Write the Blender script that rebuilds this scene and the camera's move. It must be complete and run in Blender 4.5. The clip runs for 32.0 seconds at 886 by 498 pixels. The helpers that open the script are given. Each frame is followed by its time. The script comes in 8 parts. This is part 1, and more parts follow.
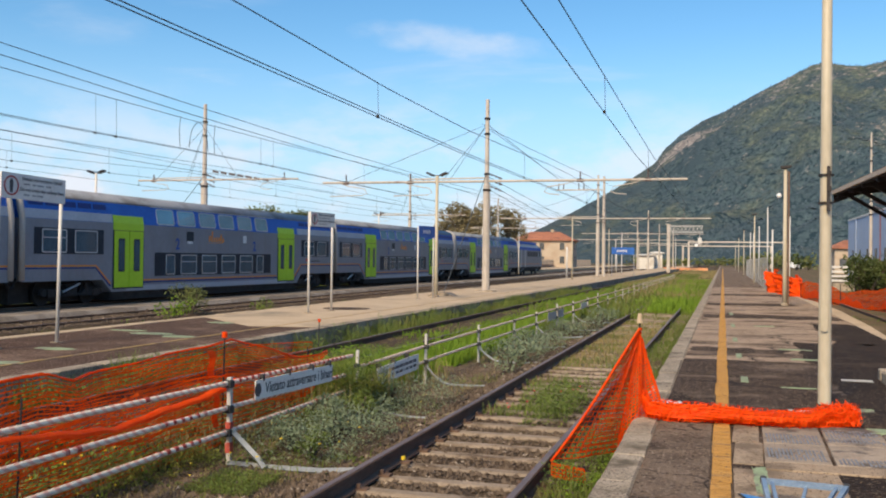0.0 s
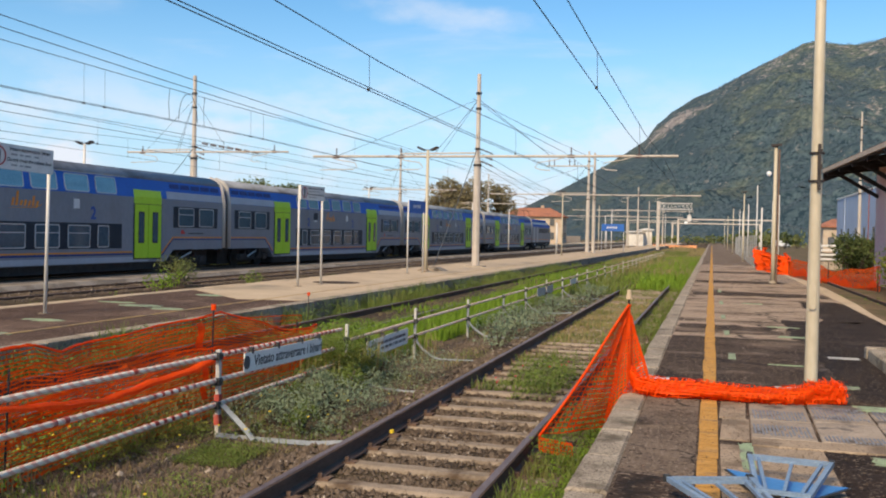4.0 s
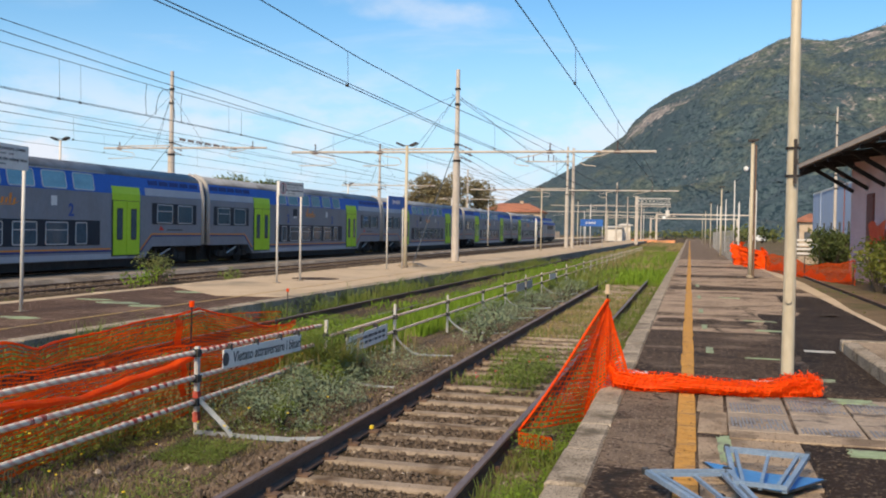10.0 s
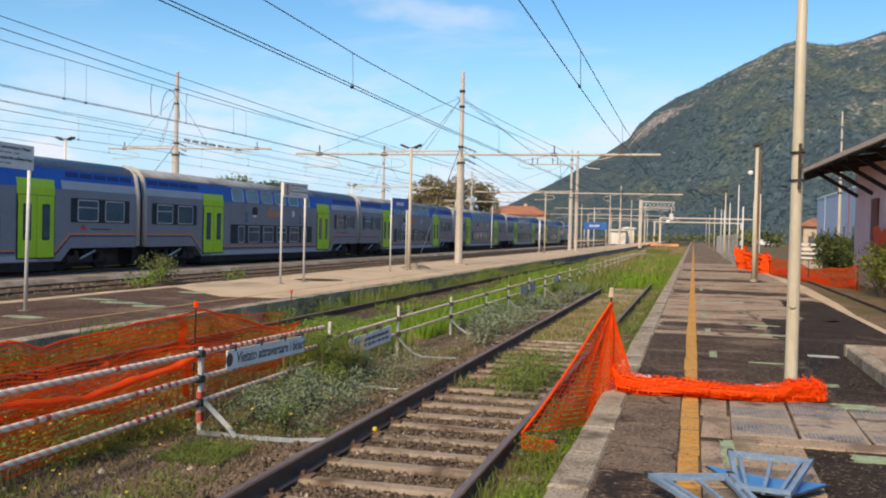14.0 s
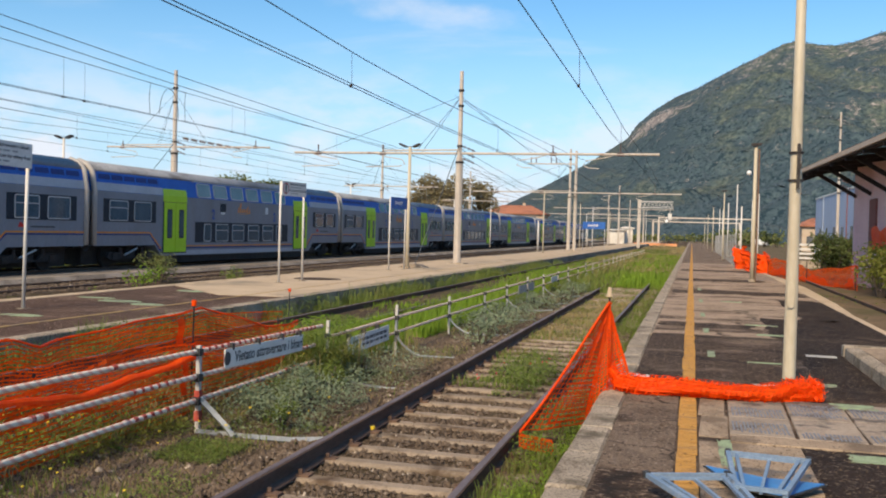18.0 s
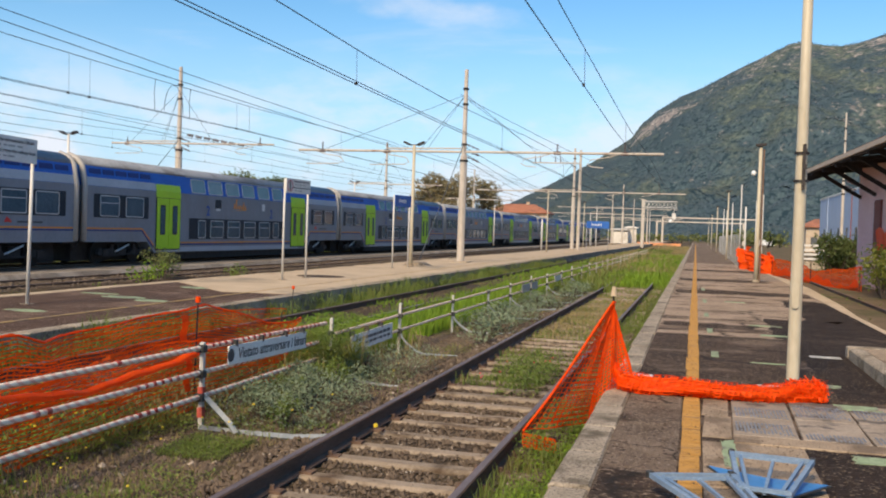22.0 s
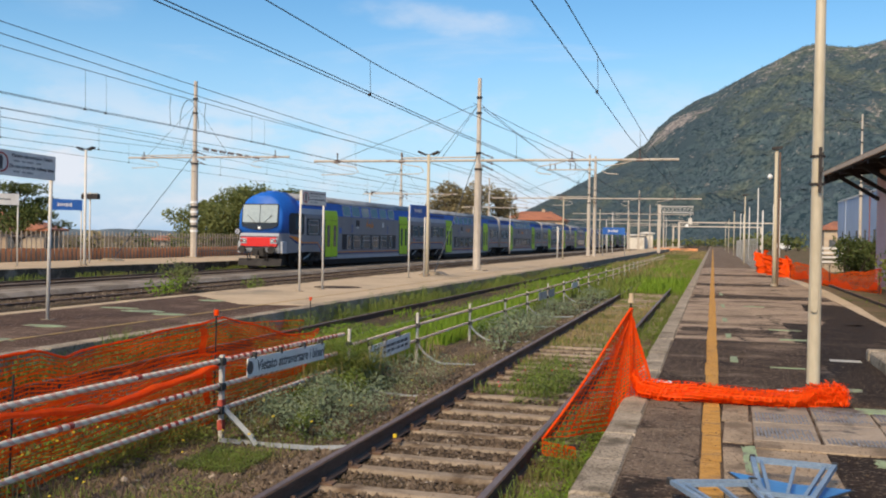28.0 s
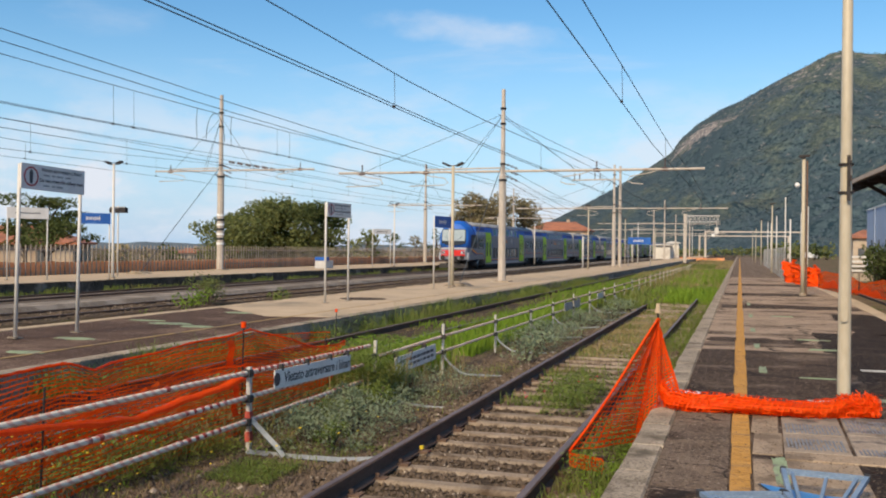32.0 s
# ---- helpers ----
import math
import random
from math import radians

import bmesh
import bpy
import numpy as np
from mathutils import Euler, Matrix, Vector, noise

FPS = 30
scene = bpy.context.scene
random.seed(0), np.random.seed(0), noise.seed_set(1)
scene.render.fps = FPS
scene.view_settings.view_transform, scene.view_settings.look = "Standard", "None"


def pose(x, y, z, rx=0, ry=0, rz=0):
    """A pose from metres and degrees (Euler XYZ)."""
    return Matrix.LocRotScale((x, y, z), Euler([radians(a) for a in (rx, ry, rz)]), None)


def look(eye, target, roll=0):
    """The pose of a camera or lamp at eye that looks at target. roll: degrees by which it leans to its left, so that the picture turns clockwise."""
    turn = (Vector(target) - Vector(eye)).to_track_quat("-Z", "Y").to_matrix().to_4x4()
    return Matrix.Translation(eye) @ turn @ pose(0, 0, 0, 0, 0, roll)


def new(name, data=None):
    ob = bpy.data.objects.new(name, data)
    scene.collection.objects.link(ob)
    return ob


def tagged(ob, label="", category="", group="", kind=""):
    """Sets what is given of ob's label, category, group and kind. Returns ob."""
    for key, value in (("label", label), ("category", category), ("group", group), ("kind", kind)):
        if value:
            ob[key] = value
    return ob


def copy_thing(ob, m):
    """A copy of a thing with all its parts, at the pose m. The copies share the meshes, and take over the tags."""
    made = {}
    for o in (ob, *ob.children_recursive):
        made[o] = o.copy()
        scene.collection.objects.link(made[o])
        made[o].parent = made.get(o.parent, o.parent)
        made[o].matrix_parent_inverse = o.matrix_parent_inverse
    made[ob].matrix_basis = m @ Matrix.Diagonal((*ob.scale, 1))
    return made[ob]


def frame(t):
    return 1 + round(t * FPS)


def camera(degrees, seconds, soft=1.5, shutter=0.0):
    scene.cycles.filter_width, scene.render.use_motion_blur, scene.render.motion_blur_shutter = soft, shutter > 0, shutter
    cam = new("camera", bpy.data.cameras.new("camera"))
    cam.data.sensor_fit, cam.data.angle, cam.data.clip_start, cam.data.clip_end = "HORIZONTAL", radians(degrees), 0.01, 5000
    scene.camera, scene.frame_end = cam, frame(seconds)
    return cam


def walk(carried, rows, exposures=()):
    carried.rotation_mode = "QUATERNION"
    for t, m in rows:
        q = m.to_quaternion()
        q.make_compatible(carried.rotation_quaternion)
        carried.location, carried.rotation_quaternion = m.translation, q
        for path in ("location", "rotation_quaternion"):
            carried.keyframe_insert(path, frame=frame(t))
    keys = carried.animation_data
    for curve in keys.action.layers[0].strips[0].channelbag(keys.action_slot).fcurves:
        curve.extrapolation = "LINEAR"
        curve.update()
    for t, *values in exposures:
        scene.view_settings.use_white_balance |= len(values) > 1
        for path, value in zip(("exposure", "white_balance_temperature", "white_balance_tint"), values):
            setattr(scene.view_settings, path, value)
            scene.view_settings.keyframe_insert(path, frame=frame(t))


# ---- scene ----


def eye_pose(x, y, z, turn, tilt, lean):
    """A level heading, then the tilt, then the lean of the hand-held camera."""
    return pose(x, y, z, 0, 0, turn) @ pose(0, 0, 0, 90 + tilt) @ pose(0, 0, 0, 0, 0, lean)


cam = camera(50.2, 32.0, soft=2.0)
walk(cam, [
    (0, eye_pose(0.004, -0.019, 1.617, 16.491, 0.563, 0.657)),
    (0.5, eye_pose(0.000, -0.017, 1.614, 16.419, 0.319, 0.773)),
    (1, eye_pose(-0.001, -0.009, 1.614, 16.363, 0.028, 0.914)),
    (1.5, eye_pose(-0.003, -0.006, 1.614, 16.284, -0.216, 0.998)),
    (2, eye_pose(-0.004, -0.005, 1.613, 16.184, -0.443, 1.077)),
    (2.5, eye_pose(-0.004, -0.003, 1.615, 16.124, -0.639, 1.127)),
    (3, eye_pose(-0.003, -0.006, 1.616, 16.063, -0.809, 1.170)),
    (3.5, eye_pose(-0.004, -0.002, 1.612, 15.970, -0.891, 1.185)),
    (5.5, eye_pose(-0.005, 0.000, 1.612, 15.535, -1.027, 1.360)),
    (6, eye_pose(-0.002, -0.007, 1.610, 15.453, -1.009, 1.379)),
    (6.5, eye_pose(-0.003, -0.006, 1.612, 15.397, -1.022, 1.354)),
    (7, eye_pose(-0.004, -0.005, 1.609, 15.426, -1.055, 1.306)),
    (7.5, eye_pose(-0.002, 0.007, 1.610, 15.363, -1.144, 1.194)),
    (8, eye_pose(-0.001, 0.013, 1.610, 15.160, -1.161, 1.132)),
    (8.5, eye_pose(-0.002, 0.006, 1.610, 14.993, -1.164, 1.139)),
    (9, eye_pose(-0.000, -0.000, 1.610, 14.868, -1.157, 1.123)),
    (9.5, eye_pose(0.001, -0.000, 1.609, 14.719, -1.173, 1.038)),
    (10, eye_pose(-0.001, -0.003, 1.609, 14.609, -1.175, 1.027)),
    (10.5, eye_pose(-0.003, -0.004, 1.612, 14.594, -1.160, 1.082)),
    (11, eye_pose(-0.004, -0.004, 1.611, 14.573, -1.165, 1.146)),
    (11.5, eye_pose(-0.005, -0.006, 1.612, 14.566, -1.146, 1.224)),
    (12, eye_pose(-0.009, -0.004, 1.612, 14.557, -1.144, 1.262)),
    (12.5, eye_pose(-0.006, -0.010, 1.611, 14.602, -1.139, 1.286)),
    (13, eye_pose(-0.005, -0.008, 1.613, 14.699, -1.089, 1.334)),
    (13.5, eye_pose(-0.005, -0.013, 1.611, 14.804, -1.095, 1.373)),
    (14, eye_pose(-0.006, -0.013, 1.611, 14.819, -1.054, 1.394)),
    (14.5, eye_pose(-0.002, -0.006, 1.610, 14.845, -1.049, 1.321)),
    (16.5, eye_pose(-0.005, -0.003, 1.612, 14.840, -1.091, 1.394)),
    (17, eye_pose(-0.012, -0.006, 1.609, 14.801, -1.107, 1.456)),
    (17.5, eye_pose(-0.007, -0.009, 1.611, 14.777, -1.098, 1.495)),
    (18, eye_pose(-0.005, -0.010, 1.610, 14.731, -1.098, 1.542)),
    (18.5, eye_pose(-0.003, -0.014, 1.611, 14.728, -1.104, 1.538)),
    (19, eye_pose(-0.007, -0.012, 1.612, 14.672, -1.088, 1.641)),
    (19.5, eye_pose(-0.006, -0.014, 1.612, 14.675, -1.089, 1.640)),
    (20, eye_pose(-0.011, -0.012, 1.612, 14.666, -1.078, 1.738)),
    (20.5, eye_pose(-0.008, -0.013, 1.610, 14.713, -1.078, 1.777)),
    (21, eye_pose(-0.009, -0.016, 1.612, 14.744, -1.090, 1.820)),
    (21.5, eye_pose(-0.012, -0.013, 1.609, 14.795, -1.111, 1.865)),
    (22, eye_pose(-0.014, -0.006, 1.608, 14.937, -1.204, 1.927)),
    (22.5, eye_pose(-0.015, -0.015, 1.607, 15.223, -1.301, 1.916)),
    (23, eye_pose(-0.022, -0.009, 1.610, 15.350, -1.368, 1.947)),
    (23.5, eye_pose(-0.019, -0.006, 1.610, 15.560, -1.428, 1.871)),
    (24, eye_pose(-0.016, -0.005, 1.611, 15.607, -1.478, 1.745)),
    (24.5, eye_pose(-0.010, -0.008, 1.612, 15.688, -1.461, 1.573)),
    (25, eye_pose(-0.013, -0.015, 1.613, 15.688, -1.399, 1.478)),
    (25.5, eye_pose(-0.011, -0.013, 1.614, 15.766, -1.333, 1.375)),
    (27.5, eye_pose(-0.014, -0.020, 1.614, 15.814, -0.813, 1.006)),
    (28, eye_pose(-0.011, -0.027, 1.615, 15.917, -0.690, 0.960)),
    (28.5, eye_pose(-0.011, -0.034, 1.615, 15.966, -0.585, 0.972)),
    (29, eye_pose(-0.010, -0.032, 1.615, 16.074, -0.486, 0.974)),
    (29.5, eye_pose(-0.008, -0.038, 1.615, 16.158, -0.421, 0.933)),
    (30, eye_pose(-0.012, -0.039, 1.617, 16.421, -0.316, 0.733)),
    (30.5, eye_pose(-0.014, -0.041, 1.620, 16.762, -0.138, 0.683)),
    (31, eye_pose(-0.013, -0.041, 1.620, 17.001, -0.045, 0.658)),
    (31.5, eye_pose(-0.011, -0.042, 1.617, 17.245, -0.009, 0.583)),
    (32, eye_pose(-0.017, -0.037, 1.617, 17.421, -0.040, 0.604)),
], exposures=((0, 0.48), (24, 0.5), (26, 0.47), (28, 0.38), (32, 0.36)))

# ---- light ----
SUN_TURN, SUN_UP = 192, 40          # compass turn of the sun from +y, clockwise, and its height, in degrees
scene.view_settings.use_white_balance = True
scene.view_settings.white_balance_temperature, scene.view_settings.white_balance_tint = 6900, 10
world = bpy.data.worlds.new("sky")
scene.world = world
world.use_nodes = True
wn, wl = world.node_tree.nodes, world.node_tree.links
sky = wn.new("ShaderNodeTexSky")
sky.sky_type, sky.sun_disc = "NISHITA", False
sky.sun_elevation, sky.sun_rotation = radians(SUN_UP), radians(SUN_TURN)
sky.air_density, sky.dust_density, sky.ozone_density = 1.0, 0.4, 2.6
coord = wn.new("ShaderNodeTexCoord")
split = wn.new("ShaderNodeSeparateXYZ")
wl.new(coord.outputs["Generated"], split.inputs[0])


def sky_math(op, a, b):
    n = wn.new("ShaderNodeMath")
    n.operation, n.use_clamp = op, False
    for i, v in enumerate((a, b)):
        if isinstance(v, (int, float)):
            n.inputs[i].default_value = v
        else:
            wl.new(v, n.inputs[i])
    return n.outputs[0]


def sky_range(v, a, b):
    n = wn.new("ShaderNodeMapRange")
    n.interpolation_type = "SMOOTHSTEP"
    wl.new(v, n.inputs[0])
    n.inputs[1].default_value, n.inputs[2].default_value = a, b
    return n.outputs[0]


# thin clouds on a flat layer overhead: the view direction divided by its height
up = sky_math("MAXIMUM", split.outputs[2], 0.015)
layer = wn.new("ShaderNodeCombineXYZ")
wl.new(sky_math("DIVIDE", split.outputs[0], sky_math("ADD", up, 0.12)), layer.inputs[0])
wl.new(sky_math("DIVIDE", split.outputs[1], sky_math("ADD", up, 0.12)), layer.inputs[1])
wisp = wn.new("ShaderNodeTexNoise")
wisp.inputs["Scale"].default_value, wisp.inputs["Detail"].default_value, wisp.inputs["Roughness"].default_value = 1.1, 7.0, 0.55
wisp.inputs["Distortion"].default_value = 0.4
wmap = wn.new("ShaderNodeMapping")
wmap.inputs["Location"].default_value, wmap.inputs["Scale"].default_value = (4.1, 2.2, 0.0), (1.0, 1.5, 1.0)
wl.new(layer.outputs[0], wmap.inputs[0])
wl.new(wmap.outputs[0], wisp.inputs["Vector"])
thin = sky_range(wisp.outputs[0], 0.54, 0.80)
bank = wn.new("ShaderNodeTexNoise")
bank.inputs["Scale"].default_value, bank.inputs["Detail"].default_value, bank.inputs["Roughness"].default_value = 7.0, 8.0, 0.6
bmap = wn.new("ShaderNodeMapping")
bmap.inputs["Scale"].default_value = (1.0, 1.0, 2.6)
wl.new(coord.outputs["Generated"], bmap.inputs[0])
wl.new(bmap.outputs[0], bank.inputs["Vector"])
low = sky_math("SUBTRACT", 1.0, sky_range(split.outputs[2], 0.09, 0.19))
banks = sky_math("MULTIPLY", sky_range(bank.outputs[0], 0.42, 0.62), low)
# single clouds: a long wisp high over the line and a cumulus low over the plain (azimuth, height, half widths, in radians)
azim = sky_math("ARCTAN2", split.outputs[0], split.outputs[1])
puff = wn.new("ShaderNodeTexNoise")
puff.inputs["Scale"].default_value, puff.inputs["Detail"].default_value, puff.inputs["Roughness"].default_value = 21.0, 7.0, 0.55
pmap = wn.new("ShaderNodeMapping")
pmap.inputs["Scale"].default_value = (1.0, 1.0, 2.2)
wl.new(coord.outputs["Generated"], pmap.inputs[0])
wl.new(pmap.outputs[0], puff.inputs["Vector"])


def cloud(az, el, wa, we, slant, strength, ragged=3.4):
    da = sky_math("DIVIDE", sky_math("SUBTRACT", azim, az), wa)
    de = sky_math("DIVIDE", sky_math("ADD", sky_math("SUBTRACT", split.outputs[2], el), sky_math("MULTIPLY", sky_math("SUBTRACT", azim, az), slant)), we)
    r2 = sky_math("ADD", sky_math("MULTIPLY", da, da), sky_math("MULTIPLY", de, de))
    edge = sky_math("ADD", sky_math("SUBTRACT", 0.9, r2), sky_math("MULTIPLY", sky_math("SUBTRACT", puff.outputs[0], 0.5), ragged))
    return sky_math("MULTIPLY", sky_range(edge, 0.0, 1.2), strength)


singles = sky_math("ADD", cloud(-0.285, 0.224, 0.13, 0.02, 0.09, 0.5, 1.5), cloud(-0.66, 0.064, 0.034, 0.027, 0.0, 1.0))
singles = sky_math("ADD", singles, cloud(-0.742, 0.048, 0.026, 0.03, 0.0, 1.0))
singles = sky_math("ADD", singles, cloud(-0.1, 0.165, 0.06, 0.014, 0.0, 0.16, 1.8))
cover = sky_math("MINIMUM", sky_math("ADD", sky_math("ADD", sky_math("MULTIPLY", thin, 0.4), sky_math("MULTIPLY", banks, 0.62)), singles), 0.92)
blend = wn.new("ShaderNodeMix")
blend.data_type = "RGBA"
wl.new(cover, blend.inputs[0])
tone = wn.new("ShaderNodeHueSaturation")
tone.inputs["Hue"].default_value, tone.inputs["Saturation"].default_value, tone.inputs["Value"].default_value = 0.497, 1.3, 1.15
wl.new(sky.outputs[0], tone.inputs["Color"])
pale = wn.new("ShaderNodeMix")
pale.data_type = "RGBA"
wl.new(sky_math("MULTIPLY", sky_math("SUBTRACT", 1.0, sky_range(split.outputs[2], -0.02, 0.24)), 0.85), pale.inputs[0])
wl.new(tone.outputs[0], pale.inputs[6])
pale.inputs[7].default_value = (2.75, 4.45, 6.9, 1)
wl.new(pale.outputs[2], blend.inputs[6])
blend.inputs[7].default_value = (5.7, 6.15, 7.1, 1)
wl.new(blend.outputs[2], wn["Background"].inputs[0])
wn["Background"].inputs[1].default_value = 0.105

sun = new("sun", bpy.data.lights.new("sun", "SUN"))
sun.data.energy, sun.data.angle, sun.data.color = 3.7, radians(18), (1.0, 0.82, 0.575)
sd = Vector((math.sin(radians(SUN_TURN)) * math.cos(radians(SUN_UP)), math.cos(radians(SUN_TURN)) * math.cos(radians(SUN_UP)), math.sin(radians(SUN_UP))))
sun.matrix_world = look(tuple(sd * 100), (0, 0, 0))

# ---- materials ----
def material(name, dark, light, scale=6.0, rough=0.8, bump=0.15, metal=0.0, fine=9.0, third=None, third_scale=0.6, third_cut=(0.5, 0.62), vary=0.0, cracks=0.0, by_place=False, stretch=(1, 1, 1), spec=0.4, bump_size=0.02, grit=None):
    """Two colours by a coarse and a fine noise, a third in patches, and a bump. by_place: in world metres."""
    m = bpy.data.materials.new(name)
    m.use_nodes = True
    n, l = m.node_tree.nodes, m.node_tree.links
    b = n["Principled BSDF"]
    if by_place and metal == 0.0:
        spec = min(spec, 0.12)
    if by_place:
        src = n.new("ShaderNodeNewGeometry").outputs["Position"]
    else:
        src = n.new("ShaderNodeTexCoord").outputs["Object"]
    mp = n.new("ShaderNodeMapping")
    mp.inputs["Scale"].default_value = stretch
    l.new(src, mp.inputs[0])

    def tex(s, detail=4.0):
        t = n.new("ShaderNodeTexNoise")
        t.inputs["Scale"].default_value, t.inputs["Detail"].default_value, t.inputs["Roughness"].default_value = s, detail, 0.6
        l.new(mp.outputs[0], t.inputs["Vector"])
        return t.outputs[0]

    def mix(f, a, c, kind="MIX"):
        x = n.new("ShaderNodeMix")
        x.data_type, x.blend_type = "RGBA", kind
        for i, v in ((0, f), (6, a), (7, c)):
            if isinstance(v, tuple):
                x.inputs[i].default_value = (*v, 1)
            elif isinstance(v, float):
                x.inputs[i].default_value = v
            else:
                l.new(v, x.inputs[i])
        return x.outputs[2]

    def band(v, a, c):
        r = n.new("ShaderNodeMapRange")
        l.new(v, r.inputs[0])
        r.inputs[1].default_value, r.inputs[2].default_value = a, c
        return r.outputs[0]

    coarse, small = tex(scale), tex(scale * fine)
    add = n.new("ShaderNodeMath")
    add.operation = "ADD"
    l.new(coarse, add.inputs[0])
    l.new(small, add.inputs[1])
    col = mix(band(add.outputs[0], 0.7, 1.3), dark, light)
    if third:
        col = mix(band(tex(third_scale, 6.0), *third_cut), col, third)
    if grit:
        col = mix(band(tex(grit[1], 2.0), grit[2] - 0.03, grit[2] + 0.05), col, grit[0])
        low_ = tuple(q * 0.45 for q in dark)
        col = mix(band(tex(grit[1] * 0.62, 2.0), 0.4, 0.32), col, low_)
    if cracks:
        vo = n.new("ShaderNodeTexVoronoi")
        vo.feature = "DISTANCE_TO_EDGE"
        vo.inputs["Scale"].default_value = cracks
        wv = n.new("ShaderNodeVectorMath")
        wv.operation = "MULTIPLY_ADD"
        tn = n.new("ShaderNodeTexNoise")
        tn.inputs["Scale"].default_value, tn.inputs["Detail"].default_value = 2.2, 5.0
        l.new(mp.outputs[0], tn.inputs["Vector"])
        l.new(tn.outputs["Color"], wv.inputs[0])
        wv.inputs[1].default_value = (0.5, 0.5, 0.5)
        l.new(mp.outputs[0], wv.inputs[2])
        l.new(wv.outputs[0], vo.inputs["Vector"])
        col = mix(band(vo.outputs["Distance"], 0.013, 0.002), col, (0.026, 0.02, 0.016))
    if vary:
        inf = n.new("ShaderNodeObjectInfo")
        hv = n.new("ShaderNodeHueSaturation")
        l.new(band(inf.outputs["Random"], 0.0, 1.0), hv.inputs["Value"])
        r = hv.inputs["Value"].links[0].from_node
        r.inputs[3].default_value, r.inputs[4].default_value = 1 - vary, 1 + vary
        l.new(col, hv.inputs["Color"])
        col = hv.outputs[0]
    l.new(col, b.inputs["Base Color"])
    b.inputs["Roughness"].default_value, b.inputs["Metallic"].default_value = rough, metal
    b.inputs["Specular IOR Level"].default_value = spec
    if bump:
        bp = n.new("ShaderNodeBump")
        bp.inputs["Strength"].default_value, bp.inputs["Distance"].default_value = bump, bump_size
        l.new(add.outputs[0], bp.inputs["Height"])
        l.new(bp.outputs[0], b.inputs["Normal"])
    return m


def leaf_material(name, dark, light, scale=3.0, vary_scale=0.35, through_light=0.25, patch=None):
    m = material(name, dark, light, scale, 0.65, 0.0, by_place=True, fine=4.0, third=patch, third_scale=vary_scale, third_cut=(0.52, 0.66), spec=0.25)
    n, l = m.node_tree.nodes, m.node_tree.links
    b, out = n["Principled BSDF"], n["Material Output"]
    tr = n.new("ShaderNodeBsdfTranslucent")
    l.new(b.inputs["Base Color"].links[0].from_socket, tr.inputs["Color"])
    mx = n.new("ShaderNodeMixShader")
    mx.inputs[0].default_value = through_light
    l.new(b.outputs[0], mx.inputs[1])
    l.new(tr.outputs[0], mx.inputs[2])
    l.new(mx.outputs[0], out.inputs[0])
    return m


M = {}
M["asphalt_pale"] = material("bleached_asphalt", (0.198, 0.1404, 0.0984), (0.444, 0.33, 0.24), 1.4, 0.92, 0.6, fine=18.0, third=(0.096, 0.066, 0.048), third_scale=0.8, third_cut=(0.53, 0.63), by_place=True, stretch=(0.55, 1.0, 1.0), cracks=0.35, grit=((0.48, 0.372, 0.282), 24.0, 0.61))
M["asphalt"] = material("asphalt", (0.026, 0.0175, 0.0128), (0.088, 0.0605, 0.0445), 1.7, 0.9, 0.8, fine=16.0, third=(0.19, 0.137, 0.1), third_scale=0.9, third_cut=(0.53, 0.66), by_place=True, stretch=(0.7, 1.0, 1.0), cracks=0.3, grit=((0.27, 0.2, 0.15), 30.0, 0.61), bump_size=0.03)
M["asphalt_damp"] = material("damp_asphalt", (0.015, 0.01, 0.0075), (0.052, 0.036, 0.027), 1.9, 0.85, 0.9, fine=15.0, third=(0.1, 0.072, 0.053), third_scale=1.2, third_cut=(0.56, 0.68), by_place=True, stretch=(0.8, 1.0, 1.0), cracks=0.35, grit=((0.2, 0.15, 0.112), 34.0, 0.62), bump_size=0.035)
M["asphalt_brown"] = material("brown_asphalt", (0.04392, 0.02562, 0.01769), (0.122, 0.07442, 0.05368), 2.0, 0.92, 0.4, fine=25.0, third=(0.1708, 0.1122, 0.08174), third_scale=0.6, third_cut=(0.52, 0.64), by_place=True, grit=((0.3172, 0.2318, 0.1769), 24.0, 0.62))
M["asphalt_old"] = material("old_asphalt", (0.095, 0.067, 0.048), (0.27, 0.198, 0.146), 2.2, 0.92, 0.9, fine=18.0, third=(0.042, 0.029, 0.0215), third_scale=1.1, third_cut=(0.55, 0.66), by_place=True, cracks=0.9, grit=((0.34, 0.262, 0.2), 32.0, 0.62), bump_size=0.03)
M["concrete"] = material("concrete", (0.2257, 0.1834, 0.139), (0.4871, 0.4071, 0.3155), 2.5, 0.9, 0.45, fine=18.0, third=(0.1188, 0.09745, 0.07057), third_scale=1.6, third_cut=(0.53, 0.66), by_place=True, vary=0.1, grit=((0.1069, 0.08598, 0.06415), 55.0, 0.6))
M["pale_concrete"] = material("pale_concrete", (0.4, 0.304, 0.207), (0.56, 0.4342, 0.3015), 0.8, 0.92, 0.2, fine=25.0, third=(0.27, 0.222, 0.162), third_scale=0.35, third_cut=(0.56, 0.7), by_place=True)
M["sleeper"] = material("sleeper_concrete", (0.2088, 0.1627, 0.1175), (0.3393, 0.2697, 0.2044), 5.0, 0.95, 0.4, fine=9.0, third=(0.0957, 0.06525, 0.0435), third_scale=2.2, third_cut=(0.52, 0.66), by_place=True, vary=0.15)
M["ballast"] = material("ballast_bed", (0.05, 0.0357, 0.0252), (0.145, 0.1042, 0.072), 14.0, 0.95, 0.9, fine=4.0, third=(0.12, 0.09167, 0.054), third_scale=0.5, by_place=True, bump_size=0.05)
